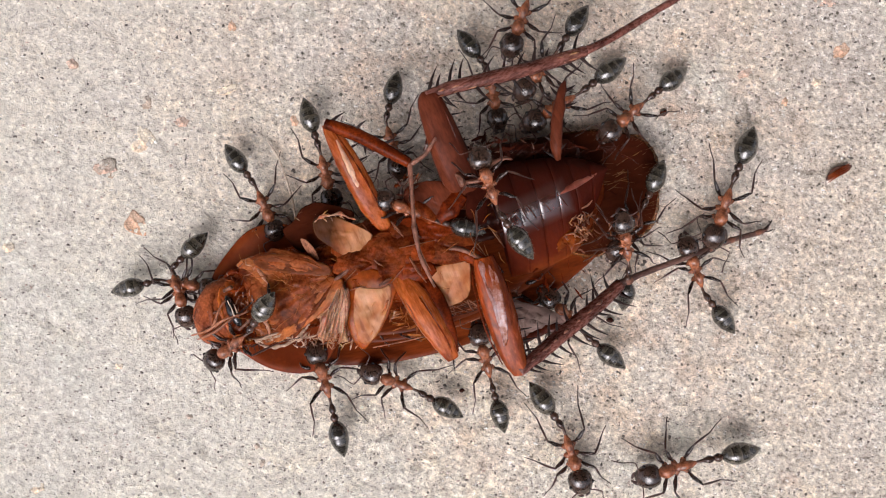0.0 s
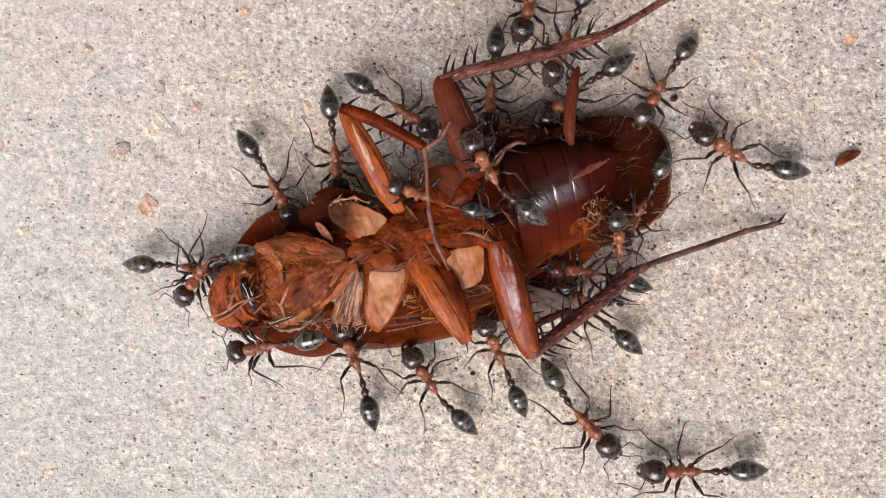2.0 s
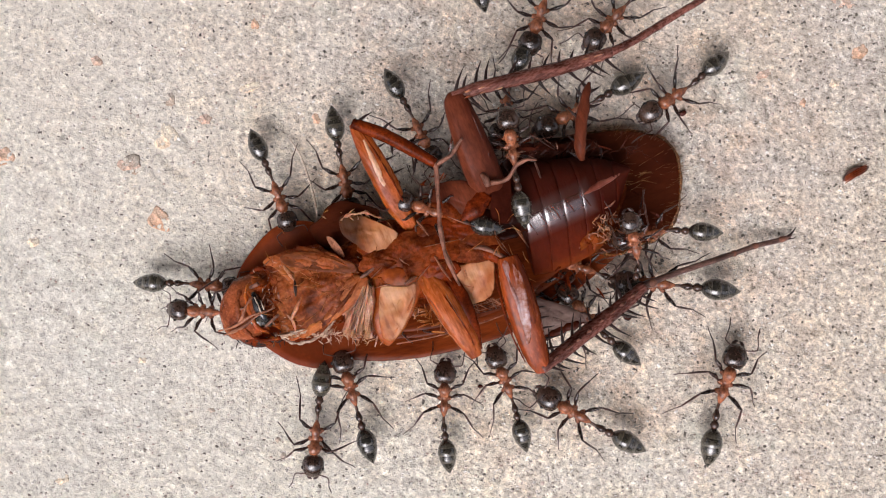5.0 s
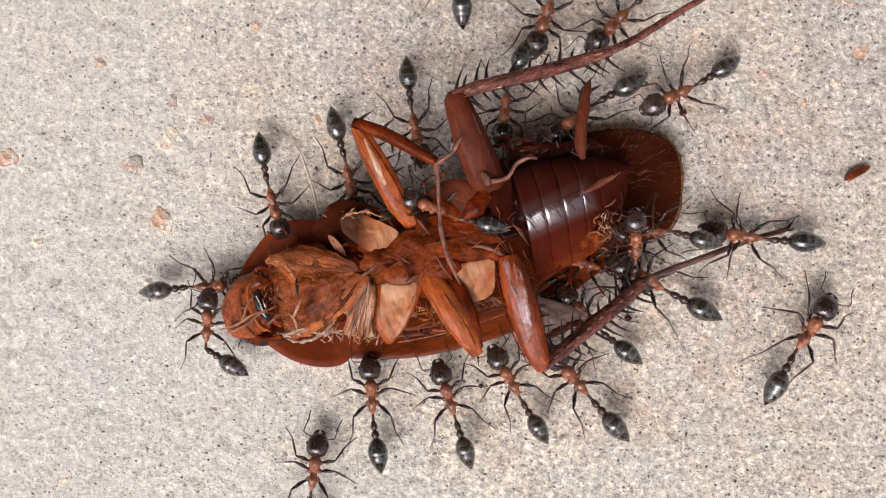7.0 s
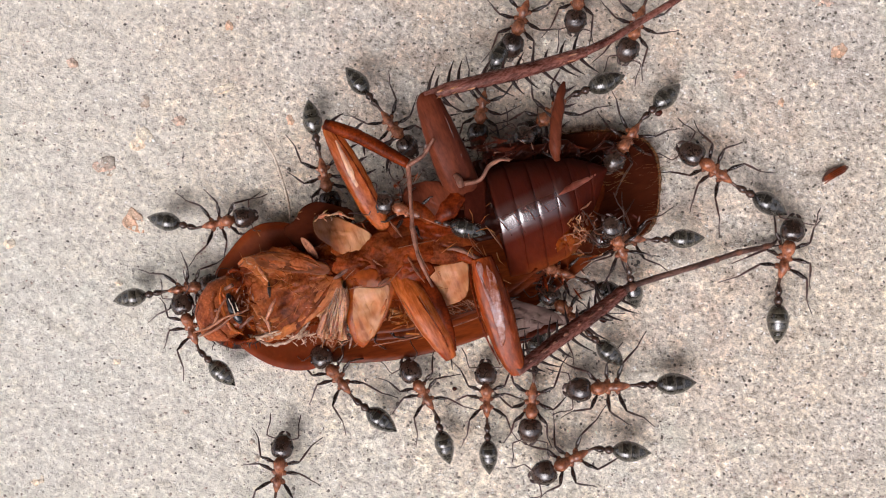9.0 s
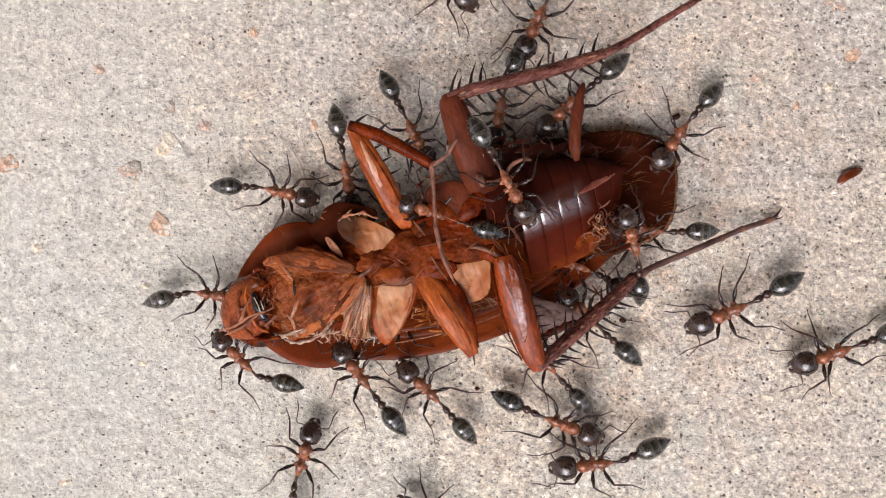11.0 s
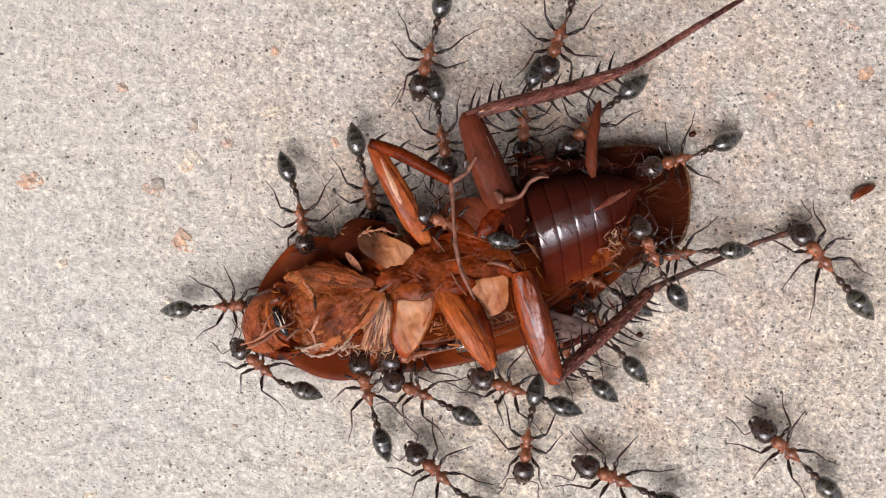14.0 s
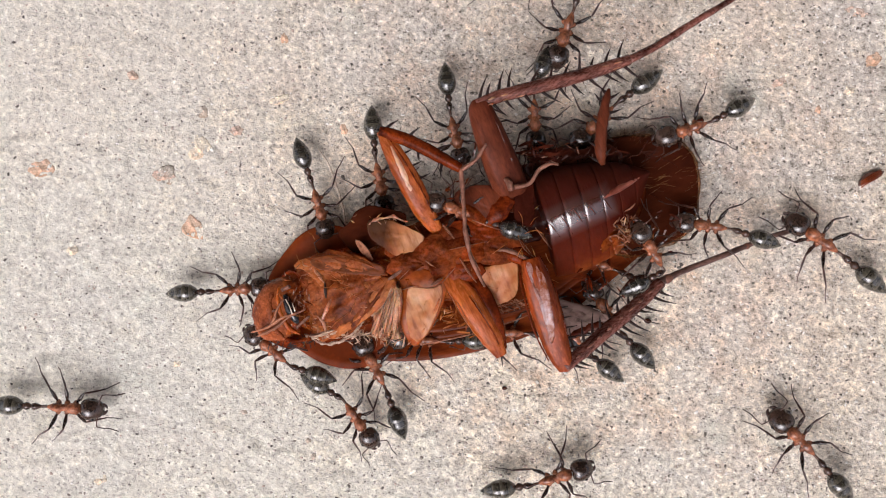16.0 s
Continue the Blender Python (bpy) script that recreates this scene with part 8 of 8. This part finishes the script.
    walk(ant_24, [
        (0.00, spot(5.65, -3.31, 0.00, -104)),
        (8.00, spot(5.74, -3.57, 0.00, -93)),
        (8.50, spot(6.60, -7.54, 0.00, -90)),
        (9.00, spot(7.66, -12.04, 0.00, -94)),
        (9.20, spot(7.79, -12.11, 0.00, -91)),
        (10.20, spot(7.95, -13.88, 0.00, -71)),
        (10.85, spot(8.32, -13.96, 0.00, -30)),
        (11.50, spot(8.68, -14.04, 0.00, 12)),
        (12.00, spot(8.95, -14.09, 0.00, 63)),
        (12.25, spot(6.56, -11.23, 0.00, 137)),
        (12.50, spot(4.21, -11.20, 0.00, 145)),
        (13.00, spot(2.44, -9.54, 0.00, 160)),
        (13.50, spot(2.55, -9.92, 0.00, 167)),
        (14.00, spot(2.49, -9.91, 0.00, 161)),
        (14.50, spot(2.16, -9.18, 0.00, 171)),
        (15.00, spot(1.13, -8.56, 0.00, 174)),
        (15.50, spot(0.86, -6.65, 0.00, 180)),
        (16.00, spot(1.52, -6.61, 0.00, 180))])
    walk(waist_of(ant_24), [(0.00, bend(0)), (8.00, bend(-0)), (10.20, bend(-3)), (12.00, bend(-24)), (12.25, bend(-38)), (12.50, bend(-11)), (14.00, bend(-0)), (14.50, bend(-16)), (15.00, bend(-8)), (15.50, bend(-14)), (16.00, bend(-14))])
    walk(ant_25, [
        (0.00, spot(-4.42, -5.27, 0.27, 180)),
        (14.00, spot(-5.21, -7.25, 0.27, 194)),
        (14.50, spot(-8.46, -9.87, 0.27, 192)),
        (14.80, spot(-10.20, -11.00, 0.27, 255)),
        (15.00, spot(-10.63, -12.67, 0.27, 296)),
        (15.50, spot(-11.20, -13.36, 0.27, 291)),
        (16.00, spot(-10.79, -13.53, 0.27, 305))])
    walk(waist_of(ant_25), [(0.00, bend(0)), (14.00, bend(0)), (14.50, bend(12)), (14.80, bend(-35)), (15.00, bend(11)), (15.50, bend(21)), (16.00, bend(25))])
    walk(ant_26, [
        (0.00, spot(-4.72, -28.94, 0.20, 122)),
        (9.20, spot(-4.85, -29.50, 0.20, 122)),
        (11.50, spot(-2.08, -20.28, 0.20, 146)),
        (12.00, spot(-2.96, -19.74, 0.20, 97)),
        (12.50, spot(3.89, -18.74, 0.20, 42)),
        (13.00, spot(4.29, -17.95, 0.20, 50)),
        (13.50, spot(4.52, -17.00, 0.20, 67)),
        (14.00, spot(5.29, -23.31, 0.20, 36)),
        (14.50, spot(9.08, -29.58, 0.20, 36)),
        (16.00, spot(9.22, -30.45, 0.20, 36))])
    walk(waist_of(ant_26), [(0.00, bend(4)), (9.20, bend(4)), (11.50, bend(9)), (12.00, bend(3)), (12.50, bend(-1)), (13.00, bend(11)), (14.00, bend(5)), (14.50, bend(9)), (16.00, bend(9))])
    walk(ant_31, [
        (0.00, spot(14.41, 1.62, 1.87, -121)),
        (1.00, spot(14.35, 1.47, 1.87, -122)),
        (1.50, spot(14.19, 1.81, 1.87, -120)),
        (2.00, spot(14.07, 1.36, 1.87, -122)),
        (2.50, spot(13.66, 1.13, 1.87, -126)),
        (2.70, spot(13.79, 1.00, 1.87, -137)),
        (3.00, spot(13.97, 1.19, 1.87, -151)),
        (3.50, spot(14.33, 1.36, 1.87, -168)),
        (4.00, spot(14.49, 1.28, 1.87, -168)),
        (6.50, spot(14.12, 0.99, 1.87, -176)),
        (7.00, spot(14.41, 1.29, 1.87, -180)),
        (7.50, spot(14.71, 0.87, 1.87, -184)),
        (8.00, spot(15.05, 0.68, 1.87, -190)),
        (8.50, spot(14.44, 0.73, 1.87, -176)),
        (9.00, spot(14.80, 0.85, 1.87, -183)),
        (11.50, spot(14.56, 1.66, 1.87, -184)),
        (12.00, spot(15.34, 1.67, 1.87, -180)),
        (12.50, spot(15.55, 1.61, 1.87, -180)),
        (13.00, spot(15.59, 1.47, 1.87, -173)),
        (13.50, spot(15.84, 1.52, 1.87, -170)),
        (14.00, spot(15.87, 1.07, 1.87, -173)),
        (14.50, spot(16.12, 0.87, 1.87, -167)),
        (15.00, spot(16.56, 0.75, 1.87, -169)),
        (15.50, spot(16.94, 0.73, 1.87, -170)),
        (16.00, spot(17.70, 2.11, 1.87, -188))])
    walk(waist_of(ant_31), [(0.00, bend(7)), (2.00, bend(9)), (2.70, bend(1)), (3.00, bend(-10)), (3.50, bend(9)), (4.00, bend(-7)), (6.50, bend(-16)), (7.50, bend(-8)), (8.00, bend(6)), (8.50, bend(-7)), (9.00, bend(6)), (11.50, bend(6)), (13.00, bend(1)), (13.50, bend(-5)), (15.50, bend(-7)), (16.00, bend(-11))])
    walk(ant_32, [
        (0.00, spot(3.28, 4.42, 7.91, 109)),
        (0.50, spot(3.27, 4.76, 7.88, 105)),
        (1.00, spot(3.22, 5.00, 7.86, 101)),
        (1.50, spot(2.30, 4.10, 7.83, 123)),
        (2.00, spot(2.21, 4.50, 7.81, 120)),
        (2.50, spot(1.59, 4.52, 7.78, 117)),
        (3.00, spot(1.13, 6.60, 8.46, 113)),
        (3.50, spot(0.02, 6.85, 8.43, 117)),
        (4.00, spot(0.94, 7.92, 8.41, 101)),
        (6.50, spot(5.98, 6.46, 1.31, 98)),
        (9.20, spot(6.96, 6.56, 1.31, 94)),
        (9.75, spot(4.91, 6.36, 3.63, 19)),
        (10.30, spot(2.86, 6.16, 5.96, -56)),
        (11.50, spot(5.58, 2.73, 7.91, -65)),
        (12.00, spot(7.37, 1.03, 7.91, -82)),
        (12.50, spot(7.41, 0.92, 7.91, -80)),
        (13.00, spot(5.87, -0.99, 7.11, -112)),
        (13.50, spot(5.55, -9.57, 5.81, -68)),
        (14.00, spot(3.92, -14.64, 0.21, -97)),
        (14.50, spot(2.68, -25.86, 0.21, -93)),
        (16.00, spot(1.91, -32.29, 0.21, -93))])
    walk(waist_of(ant_32), [(0.00, bend(17)), (2.00, bend(24)), (2.50, bend(30)), (3.00, bend(11)), (6.50, bend(1)), (9.20, bend(0)), (9.75, bend(13)), (10.30, bend(25)), (11.50, bend(-13)), (12.00, bend(2)), (12.50, bend(-5)), (13.00, bend(4)), (13.50, bend(-8)), (14.50, bend(-0)), (16.00, bend(-0))])
    walk(ant_33, [
        (0.00, spot(-2.46, 2.81, 5.56, 157)),
        (3.50, spot(-2.75, 2.66, 5.56, 161)),
        (7.00, spot(-2.17, 2.88, 5.56, 159)),
        (9.00, spot(-1.82, 2.70, 5.56, 161)),
        (12.50, spot(-2.31, 3.13, 5.56, 158)),
        (14.00, spot(-2.50, 3.43, 5.56, 159)),
        (16.00, spot(-2.17, 3.18, 5.56, 159))])
    walk(waist_of(ant_33), [(0.00, bend(10)), (3.50, bend(7)), (7.00, bend(8)), (9.00, bend(5)), (12.50, bend(7)), (16.00, bend(2))])
    walk(ant_36, [
        (0.00, spot(-15.30, -6.86, 3.46, -143, 26)),
        (0.50, spot(-15.06, -6.84, 3.46, -135, 26)),
        (1.00, spot(-14.95, -7.41, 3.46, -149, 26)),
        (1.50, spot(-14.89, -8.24, 3.46, -169, 26)),
        (2.00, spot(-14.10, -8.66, 3.46, -168, 26)),
        (2.50, spot(-13.75, -8.45, 3.46, -165, 26)),
        (3.00, spot(-14.33, -8.14, 3.46, -180, 26)),
        (3.50, spot(-13.50, -8.83, 3.06, -172, 24)),
        (4.00, spot(-11.18, -9.58, 2.66, -153, 22)),
        (4.60, spot(-11.66, -12.74, 0.78, -105, 6)),
        (5.50, spot(-11.43, -17.69, 0.16, -77)),
        (5.90, spot(-8.93, -18.62, 0.16, -26)),
        (6.10, spot(-9.92, -18.80, 0.16, 16)),
        (6.30, spot(-10.92, -18.97, 0.16, 59)),
        (6.50, spot(-11.11, -18.89, 0.16, 61)),
        (7.00, spot(-11.85, -18.13, 0.16, 82)),
        (7.50, spot(-12.35, -18.20, 0.16, 96)),
        (8.00, spot(-12.51, -18.48, 0.16, 94)),
        (8.50, spot(-12.30, -17.63, 0.16, 92)),
        (9.00, spot(-12.42, -18.03, 0.16, 82)),
        (11.50, spot(-12.57, -16.68, 0.16, 72)),
        (12.00, spot(-12.97, -15.95, 0.16, 100)),
        (12.30, spot(-17.71, -12.69, 0.16, 122)),
        (12.50, spot(-22.27, -11.76, 0.16, 103)),
        (12.58, spot(-21.29, -11.50, 0.16, 48)),
        (12.67, spot(-20.31, -11.24, 0.16, -8)),
        (12.75, spot(-19.33, -10.98, 0.16, -63)),
        (13.00, spot(-17.92, -15.59, 0.16, -27)),
        (13.50, spot(-3.71, -18.51, 0.16, 9)),
        (13.75, spot(-2.68, -17.09, 0.16, 70)),
        (14.00, spot(-3.44, -16.83, 0.16, 137)),
        (14.50, spot(-2.85, -15.57, 0.16, 71)),
        (15.00, spot(-1.59, -13.16, 0.16, 73)),
        (15.25, spot(0.80, -14.12, 0.16, 41)),
        (15.50, spot(1.48, -18.20, 0.16, 9)),
        (16.00, spot(5.61, -18.41, 0.16, 18))])
    walk(waist_of(ant_36), [(0.00, bend(15)), (0.50, bend(9)), (2.00, bend(-1)), (2.50, bend(10)), (3.00, bend(21)), (4.60, bend(-3)), (6.30, bend(5)), (7.00, bend(11)), (7.50, bend(4)), (8.00, bend(-1)), (9.00, bend(11)), (11.50, bend(10)), (12.00, bend(-6)), (12.30, bend(-12)), (12.50, bend(20)), (12.67, bend(26)), (13.00, bend(11)), (13.50, bend(-11)), (14.00, bend(8)), (14.50, bend(1)), (15.25, bend(9)), (15.50, bend(1)), (16.00, bend(-11))])
    walk(ant_37, [
        (0.00, spot(13.64, 0.98, 3.40, 104, -30)),
        (1.00, spot(12.73, 0.40, 3.40, 102, -30)),
        (2.00, spot(12.30, -0.10, 3.40, 101, -30)),
        (3.00, spot(12.76, 0.73, 3.40, 100, -30)),
        (4.00, spot(12.78, 1.04, 3.40, 112, -30)),
        (7.00, spot(13.03, 1.01, 3.40, 97, -30)),
        (8.00, spot(13.41, 0.98, 3.40, 107, -30)),
        (9.00, spot(13.63, 0.79, 3.40, 118, -30)),
        (11.50, spot(13.03, 1.55, 3.40, 108, -22)),
        (12.50, spot(12.96, 1.75, 3.40, 106, -12)),
        (13.50, spot(13.43, 1.69, 3.40, 113, -12)),
        (14.50, spot(12.95, 1.36, 3.40, 120, -12)),
        (15.00, spot(12.85, 1.05, 3.40, 122, -16)),
        (16.00, spot(12.64, 0.43, 3.40, 125, -20))])
    walk(waist_of(ant_37), [(0.00, bend(-14)), (4.00, bend(-22)), (9.00, bend(-10)), (12.50, bend(-19)), (13.00, bend(-24)), (13.50, bend(13)), (14.00, bend(8)), (14.50, bend(-26)), (15.00, bend(-80)), (15.50, bend(-98)), (16.00, bend(-98))])
    walk(ant_30, [
        (0.00, spot(-54.69, -12.91, 0.06, -3)),
        (15.20, spot(-55.73, -13.39, 0.06, -3)),
        (15.50, spot(-47.41, -13.19, 0.06, -2)),
        (16.00, spot(-34.87, -12.86, 0.06, -3))])
    walk(waist_of(ant_30), [(0.00, bend(2)), (15.20, bend(2)), (16.00, bend(1))])
    for k, ant in enumerate((ant_1, ant_2, ant_3, ant_4, ant_5, ant_6, ant_7, ant_8, ant_9, ant_10, ant_11, ant_12, ant_13, ant_14, ant_15, ant_16, ant_17,
                             ant_18, ant_19, ant_20, ant_22, ant_24, ant_25, ant_26, ant_30, ant_31, ant_32, ant_33, ant_36, ant_37)):
        gait(ant, 100 + k)


motions()
